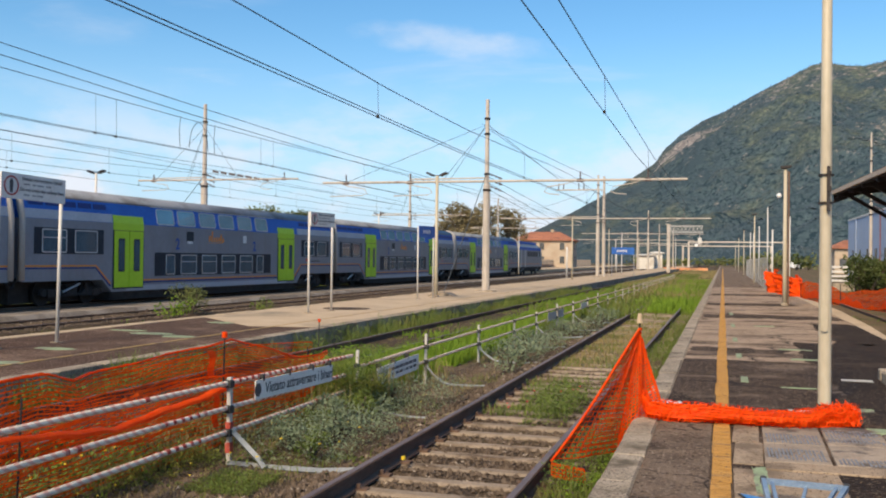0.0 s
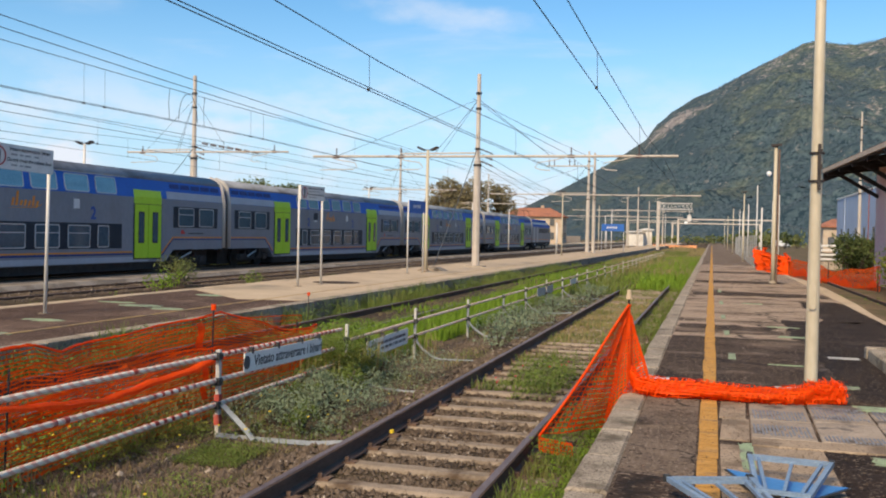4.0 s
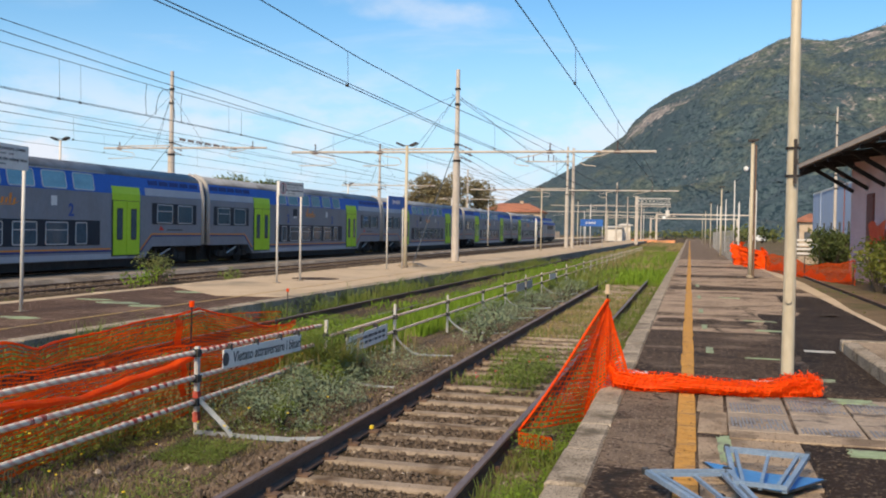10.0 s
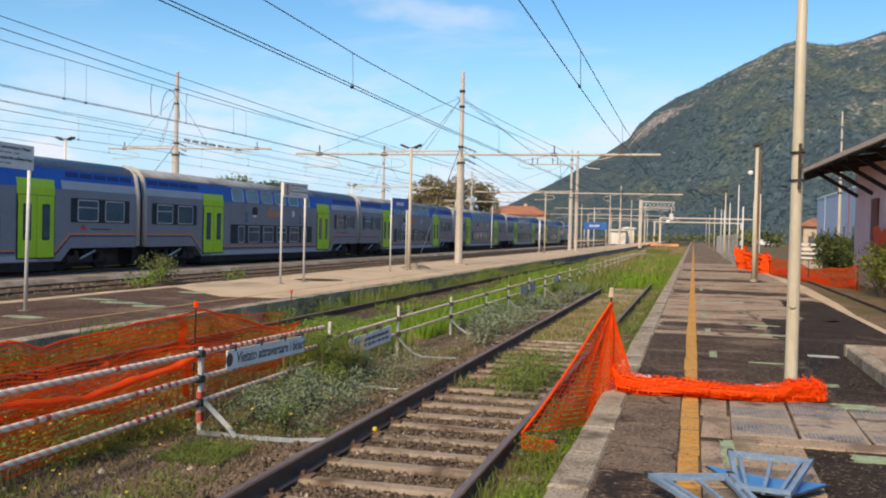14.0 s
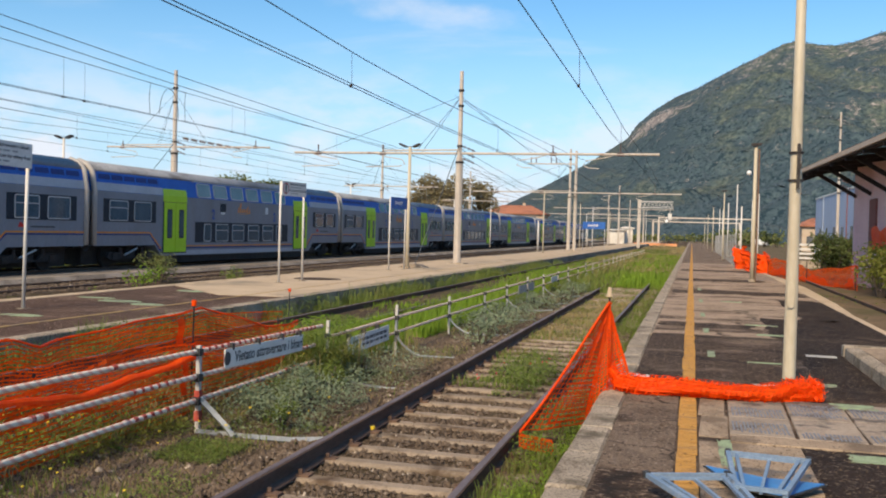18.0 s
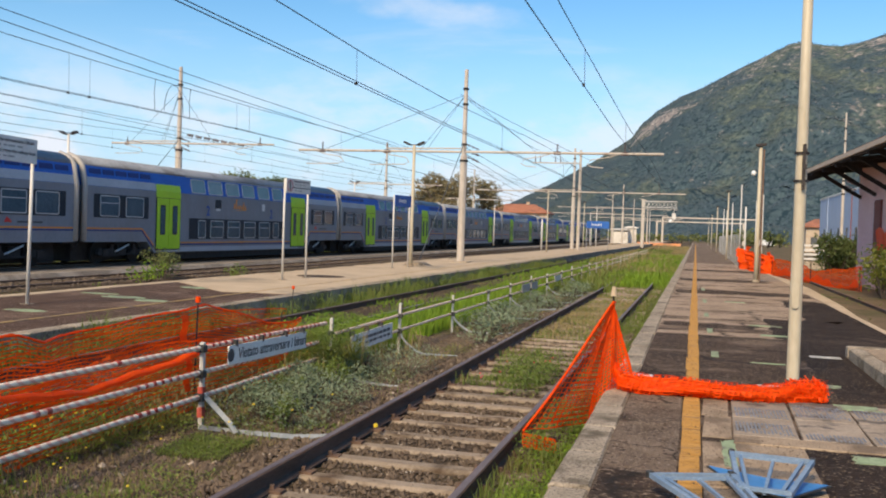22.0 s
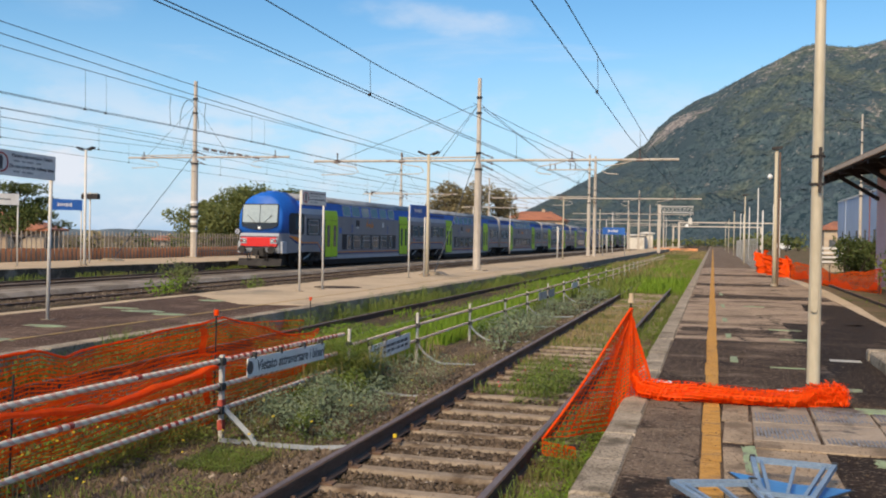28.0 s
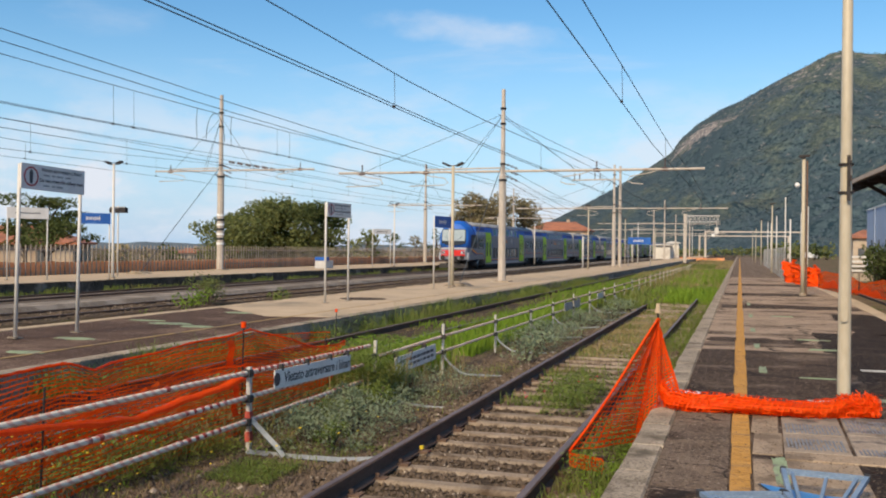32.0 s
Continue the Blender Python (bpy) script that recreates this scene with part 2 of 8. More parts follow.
M["stone"] = material("ballast_stone", (0.06, 0.0444, 0.0333), (0.18, 0.135, 0.101), 9.0, 0.95, 0.3, by_place=True, third=(0.4, 0.34, 0.28), third_scale=7.0, third_cut=(0.6, 0.67))
M["gravel"] = material("grey_gravel", (0.07225, 0.05414, 0.04131), (0.1785, 0.1378, 0.1071), 9.0, 0.95, 0.7, fine=4.0, third=(0.2295, 0.1805, 0.1415), third_scale=0.6, by_place=True, bump_size=0.04)
M["pale_gravel"] = material("pale_gravel", (0.15, 0.122, 0.097), (0.3, 0.252, 0.205), 9.0, 0.95, 0.7, fine=4.0, third=(0.35, 0.3, 0.25), third_scale=0.6, by_place=True, bump_size=0.04)
M["stained_wall"] = material("stained_platform_wall", (0.045, 0.036, 0.028), (0.15, 0.122, 0.095), 1.6, 0.95, 0.4, fine=9.0, third=(0.26, 0.215, 0.17), third_scale=0.9, third_cut=(0.56, 0.66), by_place=True)
M["soil"] = material("dry_soil", (0.085, 0.05983, 0.036), (0.2, 0.1447, 0.09), 1.2, 0.97, 0.5, fine=14.0, third=(0.075, 0.0772, 0.0315), third_scale=0.35, by_place=True)
# the blue-grey holds the haze over the far plain
M["far_field"] = material("hazy_far_fields", (0.08, 0.11, 0.135), (0.15, 0.18, 0.2), 0.02, 0.97, 0.0, fine=7.0, by_place=True)
M["rail_rust"] = material("rusty_rail", (0.1, 0.064, 0.048), (0.19, 0.122, 0.09), 12.0, 0.85, 0.2, metal=0.0, by_place=True, stretch=(1, 0.15, 1), spec=0.15)
M["rail_top"] = material("worn_rail_top", (0.11, 0.08, 0.07), (0.21, 0.155, 0.14), 8.0, 0.55, 0.1, metal=0.2, by_place=True, stretch=(1, 0.1, 1))
M["yellow"] = material("yellow_line_paint", (0.42, 0.2, 0.042), (0.62, 0.34, 0.1), 3.0, 0.88, 0.35, fine=12.0, third=(0.24, 0.165, 0.105), third_scale=2.6, third_cut=(0.54, 0.68), by_place=True, stretch=(0.35, 2.2, 1.0), grit=((0.15, 0.1, 0.07), 60.0, 0.62))
M["yellow_faded"] = material("faded_yellow_line", (0.3, 0.2, 0.09), (0.46, 0.32, 0.15), 3.0, 0.9, 0.2, third=(0.17, 0.135, 0.115), third_scale=1.5, by_place=True)
M["white_line"] = material("worn_white_line", (0.42, 0.4, 0.35), (0.62, 0.6, 0.55), 3.0, 0.85, 0.2, third=(0.2, 0.18, 0.16), third_scale=1.5, by_place=True)
M["green_mark"] = material("pale_green_spray_paint", (0.2, 0.26, 0.15), (0.34, 0.42, 0.27), 7.0, 0.9, 0.2, third=(0.18, 0.17, 0.14), third_scale=5.0, third_cut=(0.5, 0.62), by_place=True)
M["mast"] = material("mast_concrete_paint", (0.4, 0.35, 0.3), (0.56, 0.5, 0.44), 2.0, 0.75, 0.12, fine=8.0, third=(0.3, 0.2, 0.14), third_scale=1.2, third_cut=(0.58, 0.72), stretch=(1, 1, 0.25))
M["pole_cream"] = material("cream_pole_paint", (0.4, 0.343, 0.25), (0.51, 0.452, 0.345), 3.0, 0.5, 0.06, fine=6.0, third=(0.34, 0.255, 0.17), third_scale=2.6, third_cut=(0.64, 0.72), stretch=(1, 1, 0.3))
M["pole_grey"] = material("galvanised_pole", (0.5, 0.48, 0.45), (0.66, 0.64, 0.61), 4.0, 0.5, 0.05, metal=0.0, stretch=(1, 1, 0.3))
M["mesh_grey"] = material("weathered_wire_mesh", (0.22, 0.22, 0.22), (0.36, 0.36, 0.35), 3.0, 0.6, 0.0)
M["dark_iron"] = material("dark_iron", (0.02, 0.018, 0.018), (0.06, 0.05, 0.048), 10.0, 0.6, 0.1, metal=0.4)
M["wire"] = material("overhead_wire", (0.06375, 0.075, 0.09), (0.09375, 0.1087, 0.1275), 4.0, 0.9, 0.0, spec=0.05)
M["insulator"] = material("brown_insulator", (0.06, 0.035, 0.03), (0.13, 0.08, 0.07), 6.0, 0.3, 0.0)
M["fence_white"] = material("worn_white_fence_paint", (0.7, 0.57, 0.45), (0.87, 0.75, 0.62), 6.0, 0.6, 0.1, third=(0.3, 0.25, 0.2), third_scale=4.0, third_cut=(0.6, 0.72), by_place=True)
M["fence_red"] = material("faded_red_fence_paint", (0.36, 0.045, 0.03), (0.5, 0.12, 0.09), 9.0, 0.6, 0.1, third=(0.6, 0.5, 0.45), third_scale=7.0, third_cut=(0.54, 0.66), by_place=True)
# faded pink bands that wind round the barrier's tubes
nd, lk = M["fence_white"].node_tree.nodes, M["fence_white"].node_tree.links
gp = nd.new("ShaderNodeNewGeometry")
wv_ = nd.new("ShaderNodeTexWave")
wv_.wave_type, wv_.bands_direction, wv_.wave_profile = "BANDS", "X", "SIN"
wm2 = nd.new("ShaderNodeVectorMath")
wm2.operation = "DOT_PRODUCT"
wm2.inputs[1].default_value = (1.6, 1.0, 1.6)
lk.new(gp.outputs["Position"], wm2.inputs[0])
cv_ = nd.new("ShaderNodeCombineXYZ")
lk.new(wm2.outputs["Value"], cv_.inputs[0])
lk.new(cv_.outputs[0], wv_.inputs["Vector"])
wv_.inputs["Scale"].default_value = 2.6
mr_ = nd.new("ShaderNodeMapRange")
lk.new(wv_.outputs["Fac"], mr_.inputs[0])
mr_.inputs[1].default_value, mr_.inputs[2].default_value, mr_.inputs[3].default_value, mr_.inputs[4].default_value = 0.5, 0.75, 0.0, 0.6
pk_ = nd.new("ShaderNodeMix")
pk_.data_type = "RGBA"
lk.new(mr_.outputs[0], pk_.inputs[0])
pb_ = nd["Principled BSDF"]
lk.new(pb_.inputs["Base Color"].links[0].from_socket, pk_.inputs[6])
pk_.inputs[7].default_value = (0.62, 0.22, 0.16, 1)
lk.new(pk_.outputs[2], pb_.inputs["Base Color"])
M["brace"] = material("dull_galvanised_strip", (0.17, 0.195, 0.215), (0.29, 0.31, 0.33), 5.0, 0.6, 0.1, metal=0.2, third=(0.25, 0.2, 0.15), third_scale=3.0, third_cut=(0.6, 0.72), by_place=True)
M["post_white"] = material("worn_post_paint", (0.4, 0.38, 0.35), (0.58, 0.55, 0.51), 6.0, 0.6, 0.1, third=(0.28, 0.23, 0.18), third_scale=4.0, third_cut=(0.56, 0.7), by_place=True)
M["clamp"] = material("black_clamp", (0.02, 0.02, 0.02), (0.05, 0.05, 0.05), 8.0, 0.6, 0.0)
M["net"] = material("orange_plastic_net", (0.88, 0.06, 0.003), (1.0, 0.12, 0.012), 4.0, 0.5, 0.0, by_place=True)
M["net_old"] = material("faded_orange_net", (0.74, 0.07, 0.006), (0.95, 0.15, 0.014), 3.0, 0.6, 0.0, by_place=True)
for key in ("net", "net_old"):
    nd, lk = M[key].node_tree.nodes, M[key].node_tree.links
    tl_, ms_ = nd.new("ShaderNodeBsdfTranslucent"), nd.new("ShaderNodeMixShader")
    ms_.inputs[0].default_value = 0.35
    lk.new(nd["Principled BSDF"].inputs["Base Color"].links[0].from_socket, tl_.inputs["Color"])
    lk.new(nd["Principled BSDF"].outputs[0], ms_.inputs[1])
    lk.new(tl_.outputs[0], ms_.inputs[2])
    lk.new(ms_.outputs[0], nd["Material Output"].inputs[0])
M["sign_white"] = material("weathered_sign_face", (0.672, 0.6496, 0.616), (0.8288, 0.8064, 0.7728), 3.0, 0.5, 0.03)
M["sign_text"] = material("dark_sign_print", (0.05, 0.05, 0.055), (0.1, 0.1, 0.11), 9.0, 0.6, 0.0)
M["sign_red"] = material("red_sign_print", (0.4, 0.05, 0.05), (0.5, 0.09, 0.08), 9.0, 0.6, 0.0)
M["sign_blue"] = material("blue_station_sign", (0.025, 0.11, 0.4), (0.04, 0.16, 0.52), 3.0, 0.4, 0.02)
M["plate_white"] = material("sign_lettering_white", (0.66, 0.67, 0.68), (0.78, 0.78, 0.78), 9.0, 0.5, 0.0)
M["frame_steel"] = material("blue_grey_steel_frame", (0.14, 0.21, 0.31), (0.27, 0.36, 0.47), 6.0, 0.45, 0.06, metal=0.15, third=(0.42, 0.46, 0.5), third_scale=5.0, third_cut=(0.56, 0.7))
M["frame_blue"] = material("bright_blue_panel", (0.035, 0.16, 0.42), (0.06, 0.25, 0.58), 3.0, 0.4, 0.04)
M["slab_grey"] = material("grey_paving_slab", (0.23, 0.1833, 0.144), (0.4, 0.3233, 0.252), 2.4, 0.85, 0.4, fine=16.0, third=(0.12, 0.1013, 0.09), third_scale=2.0, third_cut=(0.52, 0.6), by_place=True, vary=0.1)
M["slab_tan"] = material("tan_paving_slab", (0.27, 0.1978, 0.135), (0.43, 0.3281, 0.234), 3.0, 0.85, 0.3, fine=16.0, third=(0.19, 0.1399, 0.099), third_scale=1.8, by_place=True, grit=((0.15, 0.111, 0.081), 60.0, 0.62))
M["slab_blue"] = material("worn_tread_ribs", (0.12, 0.13, 0.16), (0.22, 0.23, 0.26), 5.0, 0.5, 0.1, by_place=True)
# the train
M["t_grey"] = material("train_grey_paint", (0.1914, 0.2094, 0.2501), (0.2494, 0.2689, 0.3123), 0.7, 0.38, 0.02, fine=14.0, third=(0.1972, 0.1999, 0.2196), third_scale=0.9, third_cut=(0.5, 0.75), stretch=(1, 1, 0.5))
M["t_pale"] = material("train_pale_grey_paint", (0.3465, 0.3727, 0.4305), (0.4515, 0.4778, 0.5355), 0.9, 0.4, 0.02)
M["t_blue"] = material("train_blue_paint", (0.008, 0.1, 0.44), (0.013, 0.14, 0.56), 0.8, 0.5, 0.02)
M["t_deep"] = material("train_deep_blue", (0.006, 0.022, 0.15), (0.012, 0.038, 0.22), 1.5, 0.5, 0.05)
M["t_roof"] = material("train_roof_grey", (0.1725, 0.1891, 0.2183), (0.2875, 0.3051, 0.3363), 0.8, 0.6, 0.1, fine=16.0, third=(0.1207, 0.1218, 0.1298), third_scale=0.5, stretch=(1, 0.6, 1))
M["t_green"] = material("door_lime_green", (0.4, 0.66, 0.02), (0.5, 0.76, 0.035), 1.0, 0.4, 0.02)
M["numeral_blue"] = material("numeral_blue", (0.012, 0.06, 0.3), (0.018, 0.085, 0.38), 2.0, 0.4, 0.0)
M["t_black"] = material("train_black_panel", (0.011, 0.02, 0.035), (0.022, 0.036, 0.055), 2.0, 0.45, 0.02, spec=0.2)
M["t_under"] = material("dirty_underframe", (0.012, 0.011, 0.012), (0.045, 0.04, 0.038), 3.0, 0.8, 0.3)
M["t_orange"] = material("train_orange_stripe", (0.75, 0.23, 0.02), (0.86, 0.3, 0.04), 2.0, 0.45, 0.0)
M["t_red"] = material("train_red_front", (0.55, 0.02, 0.02), (0.68, 0.035, 0.03), 2.0, 0.4, 0.0)
M["t_silver"] = material("pale_gangway_rubber", (0.34, 0.315, 0.29), (0.48, 0.45, 0.42), 3.0, 0.6, 0.1, stretch=(1, 8, 1))
M["t_frame"] = material("window_frame_alloy", (0.42, 0.44, 0.46), (0.55, 0.57, 0.59), 5.0, 0.4, 0.0, metal=0.3)
# reflected sky and daylight are put into the colours of these three glasses
M["glass"] = material("dark_train_glass", (0.035, 0.07, 0.1), (0.075, 0.13, 0.17), 1.3, 0.08, 0.0, spec=0.3)
M["glass_up"] = material("sky_toned_train_glass", (0.11, 0.26, 0.34), (0.18, 0.37, 0.45), 1.3, 0.05, 0.0, spec=0.9)
M["screen"] = material("windscreen_glass", (0.3, 0.35, 0.36), (0.4, 0.46, 0.46), 1.0, 0.08, 0.0, spec=0.9)
M["lens"] = material("lamp_lens", (0.7, 0.72, 0.72), (0.85, 0.86, 0.86), 8.0, 0.1, 0.0)
# buildings
M["pink"] = material("faded_pink_plaster", (0.725, 0.4402, 0.405), (0.875, 0.5964, 0.555), 0.6, 0.95, 0.15, fine=12.0, third=(0.625, 0.4118, 0.3825), third_scale=0.3)
M["cream"] = material("cream_plaster", (0.4, 0.32, 0.24), (0.53, 0.43, 0.33), 0.5, 0.95, 0.1, third=(0.42, 0.31, 0.22), third_scale=0.3)
M["white_wall"] = material("white_plaster", (0.6, 0.56, 0.5), (0.74, 0.7, 0.64), 0.5, 0.95, 0.1, third=(0.5, 0.45, 0.39), third_scale=0.3)
M["tile"] = material("red_roof_tile", (0.27, 0.1, 0.055), (0.42, 0.175, 0.1), 1.5, 0.9, 0.2, third=(0.24, 0.1, 0.06), third_scale=0.4, vary=0.15)
# tone raised so that the colour itself shows the sun on the eaves
M["roof_brown"] = material("sunlit_roof_edge", (0.3876, 0.2988, 0.2261), (0.5814, 0.4684, 0.3715), 2.0, 0.9, 0.15)
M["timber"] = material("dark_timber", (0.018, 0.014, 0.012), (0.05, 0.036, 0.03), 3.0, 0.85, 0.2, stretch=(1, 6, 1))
M["shutter"] = material("red_brown_shutter", (0.2, 0.06, 0.045), (0.29, 0.1, 0.075), 3.0, 0.8, 0.1)
M["blue_wall"] = material("pale_blue_cladding", (0.288, 0.36, 0.504), (0.378, 0.45, 0.594), 0.4, 0.6, 0.05, third=(0.324, 0.378, 0.468), third_scale=0.3, stretch=(4, 4, 0.4))
M["house_window"] = material("house_window_glass", (0.06, 0.065, 0.07), (0.13, 0.135, 0.14), 1.0, 0.2, 0.0)
M["dark_window"] = material("dark_window", (0.02, 0.02, 0.022), (0.05, 0.05, 0.055), 1.0, 0.2, 0.0)
M["orange_wall"] = material("orange_barrier_mesh", (0.65, 0.247, 0.104), (0.936, 0.429, 0.208), 0.9, 0.9, 0.1, fine=9.0, third=(0.468, 0.247, 0.143), third_scale=0.3, third_cut=(0.54, 0.68), by_place=True)
M["slat_grey"] = material("grey_fence_slat", (0.2746, 0.2309, 0.1934), (0.4243, 0.3619, 0.3058), 1.5, 0.8, 0.1, vary=0.2, by_place=True)
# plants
# distance haze is mixed into the colour of these far crowns
M["hill_tree"] = material("hazy_hillside_crowns", (0.03952, 0.0636, 0.0851), (0.07696, 0.1081, 0.1288), 0.12, 0.9, 0.0, fine=5.0, third=(0.0728, 0.09116, 0.08625), third_scale=0.011, third_cut=(0.5, 0.62), by_place=True, spec=0.1)
M["grass"] = leaf_material("grass_blades", (0.113, 0.1525, 0.03616), (0.2486, 0.3051, 0.0791), 1.6, 0.5, 0.4, (0.226, 0.2034, 0.0791))
M["grass_bright"] = leaf_material("bright_grass", (0.1356, 0.226, 0.02486), (0.2712, 0.4068, 0.05085), 1.0, 0.3, 0.4, (0.226, 0.2825, 0.0565))
M["grass_dry"] = leaf_material("dry_grass", (0.226, 0.1808, 0.0791), (0.4068, 0.3277, 0.1582), 1.6, 0.5, 0.25)
M["weed"] = leaf_material("grey_green_weed", (0.1582, 0.209, 0.1186), (0.3503, 0.4068, 0.2542), 3.0, 0.8, 0.4)
M["weed_green"] = leaf_material("leafy_weed", (0.113, 0.1582, 0.0339), (0.2486, 0.3164, 0.0791), 3.0, 0.8, 0.4)
M["leaf_dark"] = leaf_material("tree_leaves", (0.045, 0.068, 0.022), (0.14, 0.165, 0.055), 0.7, 0.2, 0.3)
M["leaf_olive"] = leaf_material("olive_tree_leaves", (0.1, 0.13, 0.045), (0.29, 0.305, 0.115), 0.5, 0.16, 0.4, (0.08, 0.105, 0.04))
M["earth_dark"] = material("dark_track_earth", (0.0598, 0.04217, 0.02898), (0.1725, 0.1243, 0.0828), 3.0, 0.97, 0.8, fine=11.0, third=(0.115, 0.1054, 0.04657), third_scale=0.9, third_cut=(0.54, 0.66), by_place=True, grit=((0.322, 0.2497, 0.1811), 34.0, 0.6), bump_size=0.04)
M["leaf_brown"] = leaf_material("tree_leaves_brownish", (0.16, 0.135, 0.075), (0.38, 0.32, 0.18), 0.7, 0.2, 0.3)
M["leaf_yellow"] = leaf_material("yellow_green_shrub", (0.14, 0.16, 0.03), (0.32, 0.33, 0.08), 2.0, 0.6, 0.35)
M["bark"] = material("bark", (0.06, 0.045, 0.035), (0.14, 0.11, 0.085), 4.0, 0.95, 0.4, stretch=(1, 1, 0.2))
M["flower_yellow"] = material("yellow_petals", (0.65, 0.45, 0.02), (0.8, 0.6, 0.05), 9.0, 0.7, 0.0)
M["flower_red"] = material("red_petals", (0.45, 0.03, 0.04), (0.6, 0.08, 0.08), 9.0, 0.7, 0.0)


# ---- mesh tools ----
class Mesh:
    """Gathers faces; one Mesh becomes one object."""

    def __init__(self):
        self.v, self.f = [], []

    def add(self, vs, fs):
        o = len(self.v)
        self.v.extend(tuple(v) for v in vs)
        self.f.extend(tuple(o + i for i in f) for f in fs)
        return self

    def box(self, x0, x1, y0, y1, z0, z1, m=None, ch=0.0):
        """A box, with its upright and upper edges cut by ch."""
        if ch:
            lo = [(x0, y0, z0), (x1, y0, z0), (x1, y1, z0), (x0, y1, z0)]
            mid = [(x0, y0, z1 - ch), (x1, y0, z1 - ch), (x1, y1, z1 - ch), (x0, y1, z1 - ch)]
            top = [(x0 + ch, y0 + ch, z1), (x1 - ch, y0 + ch, z1), (x1 - ch, y1 - ch, z1), (x0 + ch, y1 - ch, z1)]
            vs = lo + mid + top
            fs = [(3, 2, 1, 0), (8, 9, 10, 11)]
            for k in (0, 4):
                fs += [(k + i, k + (i + 1) % 4, k + 4 + (i + 1) % 4, k + 4 + i) for i in range(4)]
        else:
            vs = [(x, y, z) for z in (z0, z1) for x, y in ((x0, y0), (x1, y0), (x1, y1), (x0, y1))]
            fs = [(3, 2, 1, 0), (4, 5, 6, 7)] + [(i, (i + 1) % 4, 4 + (i + 1) % 4, 4 + i) for i in range(4)]
        if m is not None:
            vs = [m @ Vector(v) for v in vs]
        return self.add(vs, fs)

    def tube(self, pts, r, seg=8, caps=True, r1=None):
        """A round bar along a chain of points, tapering to r1."""
        pts = [Vector(p) for p in pts]
        rings = []
        for i, p in enumerate(pts):
            d = (pts[min(i + 1, len(pts) - 1)] - pts[max(i - 1, 0)]).normalized()
            a = d.cross(Vector((0, 0, 1)) if abs(d.z) < 0.9 else Vector((1, 0, 0))).normalized()
            b = a.cross(d)
            k = r if r1 is None else r + (r1 - r) * i / max(1, len(pts) - 1)
            rings.append([p + (a * math.cos(t) + b * math.sin(t)) * k for t in (2 * math.pi * j / seg for j in range(seg))])
        vs = [v for ring in rings for v in ring]
        fs = [(i * seg + j, i * seg + (j + 1) % seg, (i + 1) * seg + (j + 1) % seg, (i + 1) * seg + j) for i in range(len(pts) - 1) for j in range(seg)]
        if caps:
            fs += [tuple(range(seg))[::-1], tuple(range((len(pts) - 1) * seg, len(pts) * seg))]
        return self.add(vs, fs)

    def prism(self, outline, a, b, axis="x"):
        """An outline in the two other axes, drawn out from a to b."""
        n = len(outline)
        put = {"x": lambda k, p: (k, p[0], p[1]), "y": lambda k, p: (p[0], k, p[1]), "z": lambda k, p: (p[0], p[1], k)}[axis]
        vs = [put(a, p) for p in outline] + [put(b, p) for p in outline]
        fs = [tuple(range(n))[::-1], tuple(range(n, 2 * n))] + [(i, (i + 1) % n, n + (i + 1) % n, n + i) for i in range(n)]
        return self.add(vs, fs)

    def loft(self, rings, caps=True):
        n = len(rings[0])
        vs = [p for r in rings for p in r]
        fs = [(i * n + j, i * n + (j + 1) % n, (i + 1) * n + (j + 1) % n, (i + 1) * n + j) for i in range(len(rings) - 1) for j in range(n)]
        if caps:
            fs += [tuple(range(n))[::-1], tuple(range((len(rings) - 1) * n, len(rings) * n))]
        return self.add(vs, fs)

    def data(self, name, mat, smooth=False):
        me = bpy.data.meshes.new(name)
        me.from_pydata(self.v, [], self.f)
        bm = bmesh.new()
        bm.from_mesh(me)
        bmesh.ops.recalc_face_normals(bm, faces=bm.faces) if len(self.f) < 60000 else None
        bm.to_mesh(me)
        bm.free()
        me.materials.append(mat)
        if smooth:
            me.polygons.foreach_set("use_smooth", [True] * len(me.polygons))
        return me


def part(name, mesh, mat, parent=None, label="", smooth=False, at=None):
    """One mesh object, under a thing or a part of it."""
    ob = new(name, mesh.data(name, mat, smooth) if isinstance(mesh, Mesh) else mesh)
    if parent is not None:
        ob.parent = parent
    if at is not None:
        ob.matrix_basis = at
    return tagged(ob, label) if label else ob


def thing(name, label, category, at=None, group="", kind=""):
    ob = new(name)
    if at is not None:
        ob.matrix_basis = at
    return tagged(ob, label, category, group, kind)


def setting(name, mesh, mat, label, category="", smooth=False, kind="structure"):
    return tagged(part(name, mesh, mat, None, "", smooth), label, category or name.split("_")[0], "", kind)


def rounded(w, h, r, n=4):
    """The outline of a rounded rectangle round its centre."""
    pts = []
    for cx, cy, a0 in ((w / 2 - r, h / 2 - r, 0), (-w / 2 + r, h / 2 - r, 90), (-w / 2 + r, -h / 2 + r, 180), (w / 2 - r, -h / 2 + r, 270)):
        pts += [(cx + r * math.cos(radians(a0 + 90 * k / n)), cy + r * math.sin(radians(a0 + 90 * k / n))) for k in range(n + 1)]
    return pts


def blob(rng, c, rx, ry, rz, seg=7):
    """A lumpy closed form for stones and clods."""
    m = Mesh()
    rings = []
    for i in range(1, 4):
        a = math.pi * i / 4
        rings.append([(c[0] + rx * math.sin(a) * math.cos(t) * rng.uniform(0.8, 1.15), c[1] + ry * math.sin(a) * math.sin(t) * rng.uniform(0.8, 1.15), c[2] + rz * math.cos(a) * rng.uniform(0.85, 1.1)) for t in (2 * math.pi * j / seg for j in range(seg))])
    m.loft(rings)
    return m

